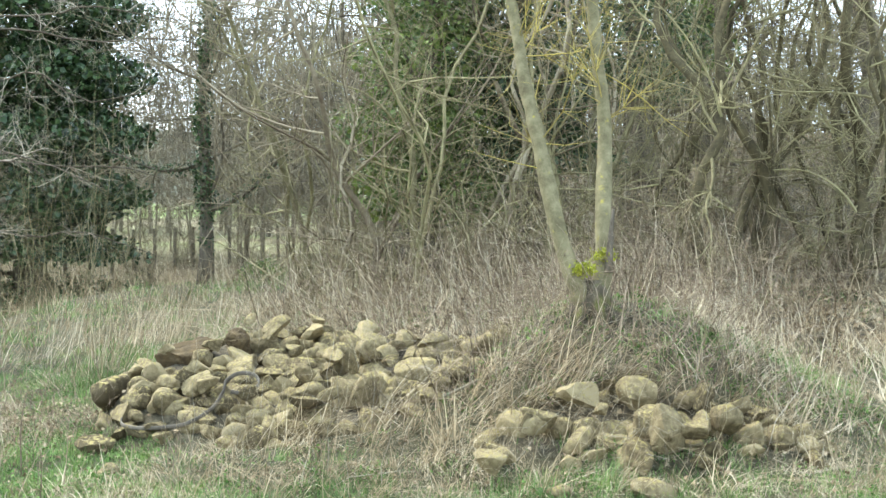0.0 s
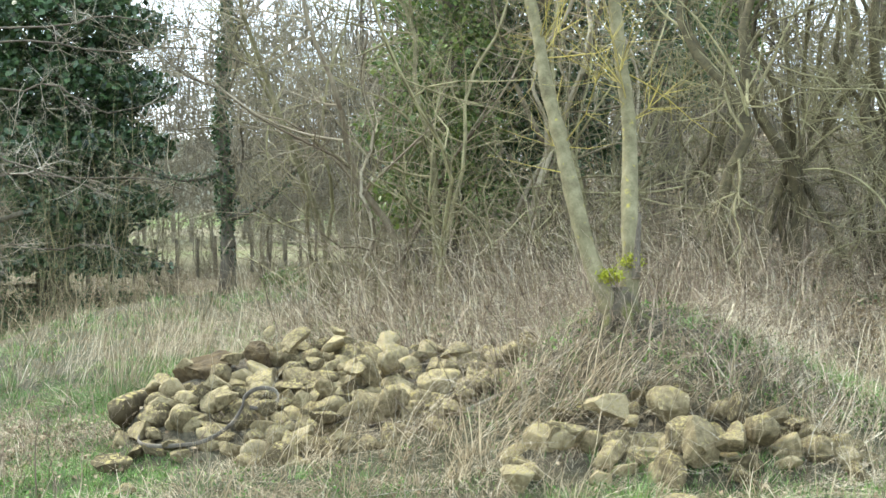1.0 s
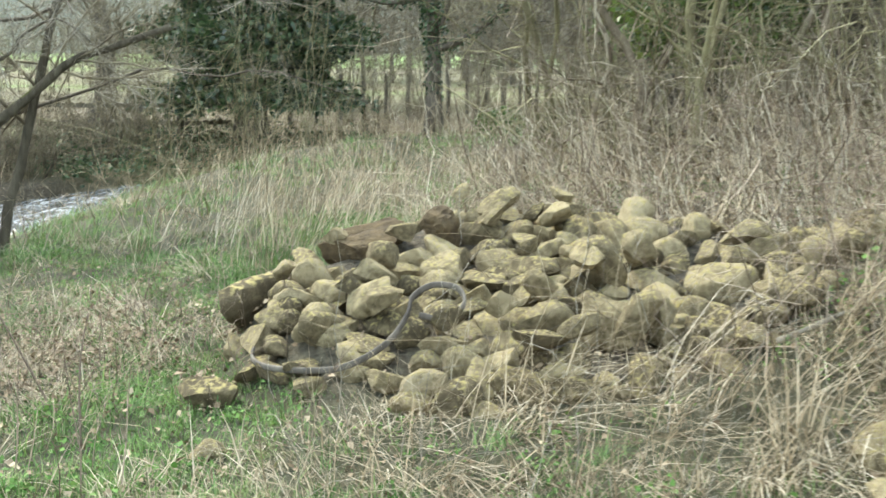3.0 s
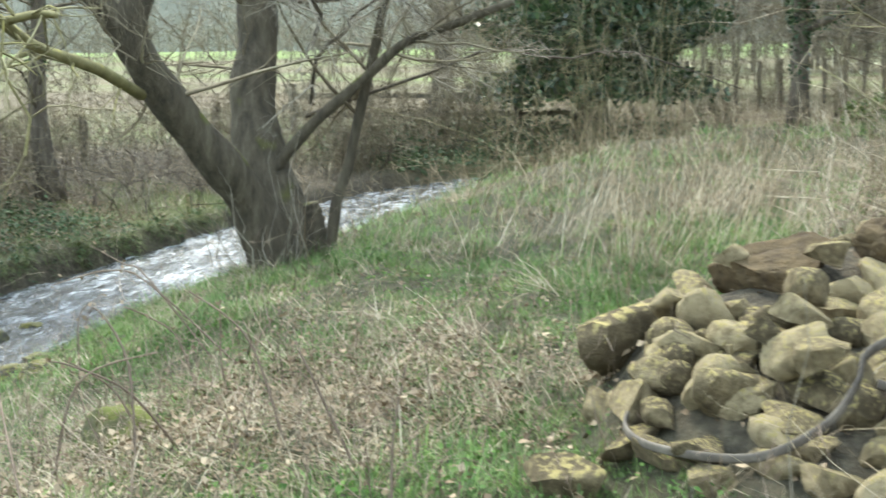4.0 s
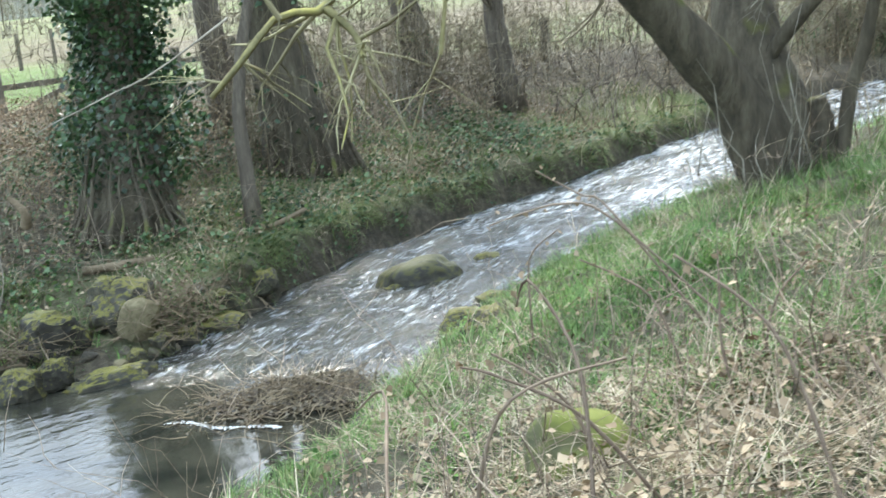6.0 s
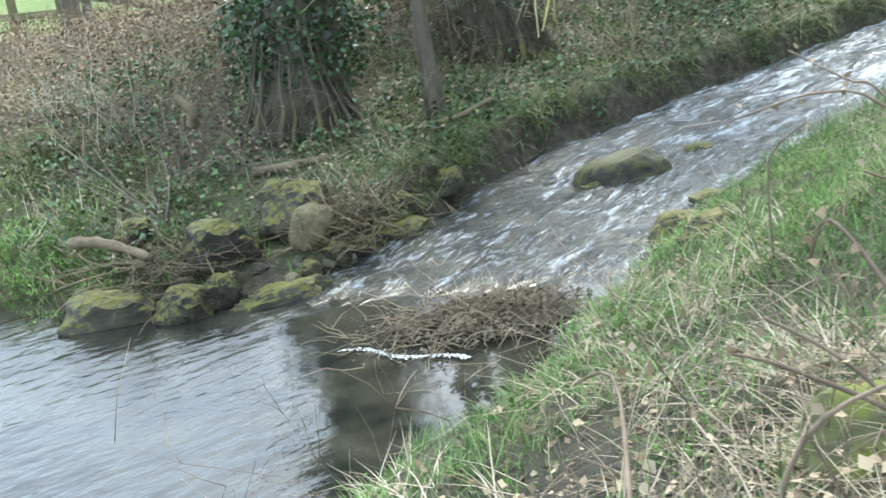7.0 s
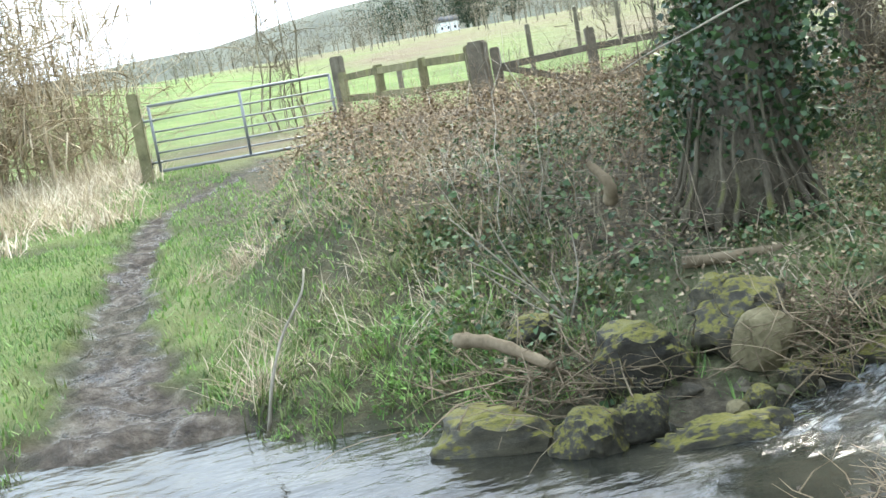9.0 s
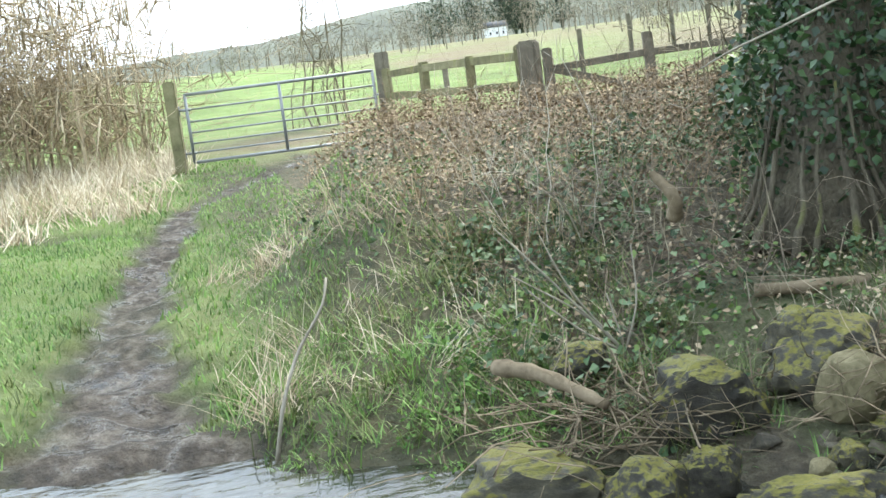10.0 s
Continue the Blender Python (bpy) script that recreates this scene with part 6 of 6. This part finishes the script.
def build_fence(name, label, pts, tall, wide, rails, mat_, rail_high=0.10, braces=(), line=None):
    """Posts on the ground with rails between; line: the heights of the top rail at both ends, if it runs straight."""
    at = [on(x, y) for x, y in pts]
    root = holder(name, at[0], label, "fence")
    r = random.Random(len(pts))
    n = len(at)
    tops = [p.z + tall if line is None else line[0] + (line[1] - line[0]) * i / (n - 1) + 0.10 for i, p in enumerate(at)]
    for p, top in zip(at, tops):
        post(root, p, (top - p.z) * r.uniform(0.97, 1.03), wide, mat_, r.uniform(-0.03, 0.03))
    for z in rails:
        for i in range(n - 1):
            a, b = at[i].copy(), at[i + 1].copy()
            a.z, b.z = tops[i] - tall + z + r.uniform(-0.015, 0.015), tops[i + 1] - tall + z + r.uniform(-0.015, 0.015)
            rail(root, a, b, rail_high, 0.04, mat_)
    for (i, za), (j, zb) in braces:
        a, b = at[i].copy(), at[j].copy()
        a.z, b.z = tops[i] - tall + za, tops[j] - tall + zb
        rail(root, a, b, 0.08, 0.035, mat_, "brace")
    return root


build_gate()
build_fence("rail_fence", "weathered timber post and rail fence running from the gate post", [(-24.4, 8.0), (-22.9, 8.2), (-21.3, 8.45), (-19.9, 8.7)], 0.95, 0.11, (0.52, 0.85), M_POST_GREEN, line=(0.60, 0.66))
build_fence("rail_fence", "dark timber rail fence with diagonal braces above the bank", [(-19.7, 8.95), (-19.5, 10.1), (-19.3, 11.3), (-19.1, 12.6), (-18.9, 14.0)], 0.85, 0.11, (0.25, 0.62), M_POST, 0.08,
            [((0, 0.62), (1, 0.2)), ((1, 0.2), (2, 0.62)), ((2, 0.62), (3, 0.2))], line=(0.60, 0.72))
big = holder("corner_post", on(-19.75, 8.75), "thick mossy timber corner post of the fence", "post")
post(big, on(-19.75, 8.75), 0.76, 0.22, M_POST)
build_fence("rail_fence", "low timber post and rail fence beyond the stream", [(-15.8, 22.6), (-14.6, 23.5), (-13.4, 24.4), (-12.2, 25.3), (-11.2, 26.6)], 0.95, 0.12, (0.35, 0.72), M_POST, 0.10)
build_fence("stake_fence", "row of upright timber stakes along the far field", [(-11.9 + 0.36 * i, 27.6 + 0.80 * i) for i in range(15)], 1.15, 0.09, (), M_POST)
build_fence("field_fence", "line of weathered field fence posts", [(-19.5, 13.8), (-17.3, 14.9), (-15.1, 16.1), (-14.9, 19.0)], 0.72, 0.10, (), M_POST)
wires = holder("wire_fence", on(-27, 9), "thin post and wire fence across the meadow", "fence")
for i in range(10):
    post(wires, on(-27 - 2.2 * i, 9.5 + 2.0 * i), 1.0, 0.09, M_POST)

# ---- drift wood, sticks and the rubber strip ----
def log(name, pts, r0, r1, mat_, label, category="log", sides=9, lump=0.16, group=""):
    m = Mesh()
    p = spline(np.array(pts, float), 14)
    rad = np.linspace(r0, r1, 14) * (1 + lump * np.sin(np.arange(14) * 2.1 + r0 * 99))
    tube(m, p - p[0], rad, sides)
    ob = thing(name, m, mat_, label, category, group)
    ob.location = p[0]
    return ob


log("drift_log", [(-10.76, 5.66, -0.52), (-10.5, 5.78, -0.52), (-10.2, 5.93, -0.60)], 0.04, 0.022, M_DRIFT, "pale broken drift log on the far bank")
log("broken_stump", [(-11.66, 6.9, -0.16), (-11.58, 6.87, -0.04), (-11.66, 6.8, 0.08)], 0.045, 0.02, M_DRIFT, "pale broken stump among the brambles", "stump")
log("overhanging_branch", [(-10.1, 7.9, 1.2), (-10.2, 7.34, 0.9), (-10.25, 7.07, 0.81), (-10.29, 6.84, 0.73), (-10.32, 6.65, 0.67), (-10.34, 6.51, 0.61)], 0.008, 0.003, M_TWIG_PALE, "thin pale branch hanging across the ivy", "branch", 6)
log("drift_log", [(-11.05, 7.0, -0.46), (-10.9, 7.5, -0.47), (-10.98, 8.1, -0.44), (-10.86, 8.5, -0.43), (-10.95, 8.9, -0.38)], 0.034, 0.018, M_DRIFT, "long fallen branch along the foot of the far bank")
log("fallen_branch", [(1.05, 5.95, 1.02), (1.25, 5.95, 1.06), (1.45, 6.0, 1.2)], 0.03, 0.015, M_DRIFT, "pale fallen branch beside the mound", "branch")
log("fallen_branch", [(-0.35, 5.15, 0.55), (0.05, 5.35, 0.72), (0.45, 5.6, 0.98)], 0.012, 0.006, M_TWIG_PALE, "long pale stick leaning on the mound", "stick")
log("white_stick", [(-10.72, 4.70, -0.72), (-10.68, 4.75, -0.5), (-10.80, 4.85, -0.32), (-10.86, 4.98, -0.16), (-10.97, 5.03, -0.06)], 0.009, 0.005, M_TWIG_PALE, "peeled white stick standing in the far bank", "stick")
for tip, mid in (((5.85, -0.20), (6.15, -0.42)), ((6.0, -0.04), (6.1, -0.3)), ((5.8, 0.02), (5.98, -0.2)), ((6.28, -0.35), (6.3, -0.5)), ((5.92, -0.28), (6.12, -0.48)), ((6.42, -0.15), (6.4, -0.4))):
    log("white_stick", [(-11.0, 6.32, -0.62), (-11.0, mid[0], mid[1]), (-11.05, tip[0], tip[1])], 0.0065, 0.003, M_TWIG_PALE, "thin pale shoot standing on the far bank", "stick", 5)
for pts in ([(-3.9, 5.35, 0.1), (-4.1, 5.42, 0.45), (-4.34, 5.38, 0.62)], [(-4.3, 5.0, 0.1), (-4.5, 5.2, 0.38), (-4.72, 5.28, 0.54), (-4.8, 5.3, 0.45)], [(-4.6, 4.9, 0.0), (-4.5, 4.95, 0.35), (-4.35, 5.2, 0.42)],
            [(-3.5, 5.2, 0.1), (-3.75, 5.3, 0.4), (-3.86, 5.38, 0.47)], [(-4.1, 4.3, 0.0), (-4.5, 4.6, 0.25), (-5.0, 5.0, 0.28), (-5.4, 5.2, 0.1)], [(-3.0, 4.6, 0.05), (-3.02, 4.65, 0.4), (-3.0, 4.7, 0.62)],
            [(-5.1, 6.33, -0.1), (-5.19, 6.31, 0.17), (-5.3, 6.25, 0.27), (-5.4, 6.18, 0.33)], [(-4.7, 5.51, -0.1), (-4.8, 5.48, 0.12), (-4.89, 5.43, 0.22), (-4.98, 5.36, 0.29)],
            [(-4.79, 6.19, -0.1), (-4.84, 6.19, 0.11), (-4.86, 6.22, 0.26), (-4.88, 6.25, 0.39)], [(-4.97, 6.58, -0.1), (-4.95, 6.63, 0.12), (-4.87, 6.72, 0.26)],
            [(-6.68, 7.17, -0.4), (-6.72, 7.22, -0.1), (-6.71, 7.26, 0.01), (-6.63, 7.36, 0.1)], [(-4.4, 5.35, 0.0), (-4.5, 5.2, 0.25), (-4.66, 5.08, 0.36), (-4.74, 5.04, 0.38)],
            [(-5.3, 6.9, -0.1), (-5.87, 6.87, 0.31), (-6.03, 6.76, 0.37), (-6.15, 6.63, 0.34), (-6.23, 6.55, 0.31)], [(-5.5, 6.95, -0.1), (-5.88, 6.88, 0.34), (-5.97, 6.82, 0.4), (-6.11, 6.72, 0.51)]):
    st = log("bramble_shoot", pts, 0.0060, 0.0030, M_CANE, "arching bramble shoot with a few withered leaves", "bramble", 5)
    for q in spline(np.array(pts), 8)[3:]:
        lm = Mesh()
        leaves(lm, q[None] - np.array(pts[0]) + rng.normal(0, 0.015, 3), 0.026, 0.0, 1.0)
        part("leaf", lm, M_LITTER, st, smooth=False)


def flat_strip(pts, wide, thick):
    """A rubber strip of oblong section along pts."""
    m = Mesh()
    p = spline(np.array(pts, float), 60) + np.array([0, 0, 0.03])
    tan = np.gradient(p, axis=0)
    tan /= np.linalg.norm(tan, axis=1)[:, None]
    side = np.cross(tan, [0, 0, 1.0])
    side /= np.linalg.norm(side, axis=1)[:, None] + 1e-9
    upv = np.cross(side, tan)
    a = np.linspace(0, 2 * np.pi, 8, endpoint=False) + 0.39
    ring = p[:, None] + np.sign(np.cos(a))[None, :, None] * np.abs(np.cos(a))[None, :, None] ** 0.6 * thick * side[:, None] + np.sign(np.sin(a))[None, :, None] * np.abs(np.sin(a))[None, :, None] ** 0.6 * wide * upv[:, None]
    i, j = np.meshgrid(np.arange(59), np.arange(8), indexing="ij")
    k = (j + 1) % 8
    m.add(ring, None, np.stack([i * 8 + j, i * 8 + k, (i + 1) * 8 + k, (i + 1) * 8 + j], -1).reshape(-1, 4))
    return m


STRIP = [(-2.60, 5.52, 0.33), (-2.60, 5.40, 0.28), (-2.48, 5.26, 0.27), (-2.25, 5.16, 0.29), (-2.08, 5.16, 0.32), (-1.94, 5.27, 0.40), (-1.88, 5.38, 0.50), (-1.87, 5.44, 0.57), (-1.79, 5.48, 0.62), (-1.68, 5.48, 0.61), (-1.64, 5.42, 0.55), (-1.72, 5.36, 0.50), (-1.82, 5.36, 0.51)]
thing("rubber_strip", flat_strip(STRIP, 0.014, 0.007), M_RUBBER, "weathered grey-brown rubber strip curled over the stones", "rubber strip")

raft = holder("drift_raft", (-8.2, 6.76, WATER), "raft of sodden sticks and leaves caught at the pool's edge", "driftwood")
m = Mesh()
n = 800
px, py = rng.normal(0.03, 0.27, n), rng.normal(0.03, 0.16, n)
pp = np.stack([px * 0.53 + py * 0.85, px * 0.85 - py * 0.53, 0.015 + 0.075 * np.exp(-(px / 0.42) ** 2 - (py / 0.24) ** 2) * rng.uniform(0.3, 1.1, n)], -1)
stalks(m, pp, u(0.08, 0.34, n), u(0.002, 0.006, n), u(0, 6.283, n), u(1.2, 1.75, n), rng.normal(0, 0.3, n), 3, 0.03)
tagged(part("stick_tangle", m, M_DRIFT, raft, smooth=False), kind="stuff")
M_SILT = material("silt", [(0.02, 0.015, 0.010), (0.05, 0.038, 0.026), (0.10, 0.075, 0.05)], 0.8, 9, 60, 0.9, 0.03)
core = part("silt", stone_mesh("silt", 83, 0.42, 0.22, 0.065, M_SILT, 0.3, 2, 4, 0.08), None, raft, "dark silt and rotten leaves")
core.rotation_euler = (0, 0, radians(58))
m = Mesh()
leaves(m, pp + np.array([0, 0, 0.015]), 0.024, 0.6)
tagged(part("leaf_litter", m, M_TWIG_DARK, raft, smooth=False), kind="stuff")
M_FOAM = material("foam", [(0.55, 0.56, 0.55), (0.7, 0.71, 0.7), (0.8, 0.8, 0.8)], 0.7, 9, 60, 0.5, 0.01)
m = Mesh()
n = 520
f, w = rng.uniform(0, 1, n) ** 0.8, rng.normal(0, 0.010, n)
leaves(m, np.stack([-8.46 + 0.62 * f - 0.4 * w, 6.14 + 0.30 * f + w + 0.03 * np.sin(f * 9), np.full(n, WATER + 0.012)], -1), 0.010 * u(0.5, 1.6, n), 3.0)
thing("foam", m, M_FOAM, "line of white foam along the drift raft", "foam", kind="stuff", smooth=False)
heap2 = Mesh()
n = 420
p = np.stack([rng.normal(-9.9, 0.25, n), rng.normal(7.05, 0.2, n), rng.uniform(-0.74, -0.48, n)], -1)
stalks(heap2, p, u(0.1, 0.35, n), u(0.003, 0.007, n), u(0, 6.283, n), u(0.9, 1.7, n), rng.normal(0, 0.3, n), 3, 0.02)
p = np.stack([rng.normal(-10.2, 0.25, n), rng.normal(5.95, 0.25, n), rng.uniform(-0.78, -0.58, n)], -1)[:220]
n = 220
stalks(heap2, p, u(0.1, 0.5, n), u(0.003, 0.008, n), u(0, 6.283, n), u(1.0, 1.7, n), rng.normal(0, 0.3, n), 3, 0.02)
thing("drift_sticks", heap2, M_DRIFT, "drift sticks lodged among the mossy stones", "driftwood", kind="stuff", smooth=False)
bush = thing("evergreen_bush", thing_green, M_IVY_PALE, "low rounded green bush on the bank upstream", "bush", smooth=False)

# ---- distance ----
def far_wood(name, label, mat_, a, b, n, tall, deep, seed, per=90, width=0.10):
    """A far line of bare or evergreen trees as a mass of upright twigs."""
    r = np.random.default_rng(seed)
    m = Mesh()
    for k in range(n):
        f = r.uniform(0, 1)
        x, y = a[0] + (b[0] - a[0]) * f + r.normal(0, deep), a[1] + (b[1] - a[1]) * f + r.normal(0, deep)
        h = tall * r.uniform(0.55, 1.15)
        z = float(height(x, y))
        tube(m, [(x, y, z - 0.3), (x + r.normal(0, 0.02) * h, y, z + h * 0.45)], [width * 0.45, width * 0.2], 4, False)
        g = r.uniform(0.0, 1.0, per)
        wide = 0.20 * np.sqrt(np.clip(1 - (2 * g - 1) ** 2, 0.05, 1)) * h
        q = np.stack([r.normal(0, 1, per) * wide, r.normal(0, 1, per) * wide, (0.12 + 0.72 * g) * h], -1) + (x, y, z)
        stalks(m, q, h * r.uniform(0.08, 0.22, per), np.full(per, width * 0.25), r.uniform(0, 6.283, per), r.uniform(0.2, 2.0, per), r.normal(0, 0.4, per), 1, 0.0)
    return thing(name, m, mat_, label, "trees", kind="stuff", smooth=False)


far_wood("far_trees", "line of bare trees beyond the field", M_FAR_TREE, (-150, 10), (-120, 160), 140, 6, 9, 1, 60, 0.13)
far_wood("far_trees", "bare hedgerow trees across the meadow", M_FAR_TREE, (-95, -30), (-160, 40), 70, 5, 6, 2, 70, 0.13)
far_wood("hedge", "bare brown hedge across the fields", M_FAR_TREE, (-78, 40), (-34, 88), 260, 1.1, 0.5, 3, 18, 0.08)
far_wood("far_trees", "bare wood beyond the fields", M_FAR_TREE, (-110, 120), (-20, 140), 90, 11, 9, 4, 60, 0.2)
far_wood("far_trees", "bare trees along the far lane", M_FAR_TREE, (-40, 75), (-4, 66), 40, 7, 3, 5, 90, 0.10)
far_wood("back_wood", "dense dark wood behind the thicket", M_TWIG_DARK, (-2.5, 34), (24, 19), 64, 11, 3, 6, 200, 0.10)

far_wood("back_wood", "tall bare trees beyond the stake fence", M_FAR_TREE, (-15, 41), (-1, 34), 32, 12, 2.5, 12, 330, 0.065)
far_wood("back_wood", "brown bare wood beyond the stream's bend", M_FAR_TREE, (-9, 46), (8, 40), 40, 9, 2.5, 22, 220, 0.085)
far_wood("back_wood", "tall bare wood filling the distance", M_FAR_TREE, (-26, 82), (48, 60), 76, 17, 5, 15, 160, 0.36)
far_wood("undergrowth", "dark brown undergrowth beneath the far bank trees", M_TWIG, (-13.2, 8.8), (-16, 16.5), 60, 1.5, 0.9, 16, 170, 0.03)
far_wood("undergrowth", "dark tangled undergrowth along the upstream bank", M_TWIG, (-13.4, 16.5), (-12.6, 23), 34, 1.5, 0.5, 17, 170, 0.035)
far_wood("hedge", "bare brown hedge across the fields", M_FAR_TREE, (-100, 40), (-60, 110), 170, 2.2, 0.8, 18, 26, 0.14)
far_wood("far_trees", "bare trees below the hill", M_FAR_TREE, (-200, 60), (-120, 210), 90, 9, 6, 19, 60, 0.25)
far_wood("gate_brush", "dense pale brush beside the gate", M_TWIG_BUFF, (-27.5, 3.4), (-33, -5), 56, 4.4, 1.3, 13, 220, 0.075)


def hill(name, pts, mat_, label):
    m = Mesh()
    p = spline(np.array(pts, float), 60)
    rows = []
    for f, g in ((0.0, -0.05), (0.35, 0.55), (0.7, 0.9), (1.0, 1.0), (1.4, 0.8)):
        rows.append(np.stack([p[:, 0] * (1 + 0.25 * f), p[:, 1] * (1 + 0.25 * f), p[:, 2] * 0.74 * g + 2 * (g > 0) * np.sin(np.arange(60) * 0.9 + f * 5)], -1))
    v = np.array(rows)
    i, j = np.meshgrid(np.arange(4), np.arange(59), indexing="ij")
    m.add(v, None, np.stack([i * 60 + j, i * 60 + j + 1, (i + 1) * 60 + j + 1, (i + 1) * 60 + j], -1).reshape(-1, 4))
    thing(name, m, mat_, label, "hill", kind="structure")


M_HILL = material("hill_pasture", [(0.06, 0.07, 0.055), (0.10, 0.11, 0.085), (0.15, 0.16, 0.12)], 0.95, 0.03, 0.3, 0, 0.01)
hill("backdrop", [(-420, -220, 6), (-480, -40, 12), (-520, 100, 32), (-470, 260, 54), (-340, 420, 66), (-160, 540, 62), (60, 600, 30), (300, 560, 26)], M_HILL, "low wooded hills and pastures in the distance")
far_wood("far_trees", "wooded skyline of the hill", M_FAR_TREE, (-420, 60), (-330, 330), 110, 12, 20, 8, 40, 0.5)
far_wood("far_trees", "woods along the flank of the hill", M_FAR_TREE, (-330, 300), (-150, 430), 150, 14, 14, 23, 40, 0.5)
far_wood("far_evergreens", "dark evergreen trees on the hill", M_FAR_GREEN, (-300, 70), (-330, 120), 16, 16, 6, 9, 220, 0.6)

cottage = holder("cottage", on(-300, 88), "small white rendered cottage with a slate roof on the hill", "house")
bm = bmesh.new()
bmesh.ops.create_cube(bm, size=1)
bmesh.ops.scale(bm, vec=(8, 12, 5), verts=bm.verts)
bmesh.ops.translate(bm, vec=(0, 0, 2.5), verts=bm.verts)
cottage.scale = (0.45, 0.45, 0.45)
me = bpy.data.meshes.new("wall")
bm.to_mesh(me)
bm.free()
me.materials.append(M_WALL_WHITE)
part("wall", me, None, cottage)
m = Mesh()
m.add([(-4.4, -6.4, 4.9), (4.4, -6.4, 4.9), (0, -6.4, 8), (-4.4, 6.4, 4.9), (4.4, 6.4, 4.9), (0, 6.4, 8)], [(0, 1, 2), (3, 5, 4)], [(0, 2, 5, 3), (1, 4, 5, 2), (0, 3, 4, 1)])
part("roof", m, M_ROOF, cottage, smooth=False)
for yy in (-3.5, 0, 3.5):
    m = Mesh()
    m.add([(4.03, yy - 0.5, 1.2), (4.03, yy + 0.5, 1.2), (4.03, yy + 0.5, 2.6), (4.03, yy - 0.5, 2.6)], None, [(0, 1, 2, 3)])
    part("window", m, M_WINDOW, cottage, smooth=False)
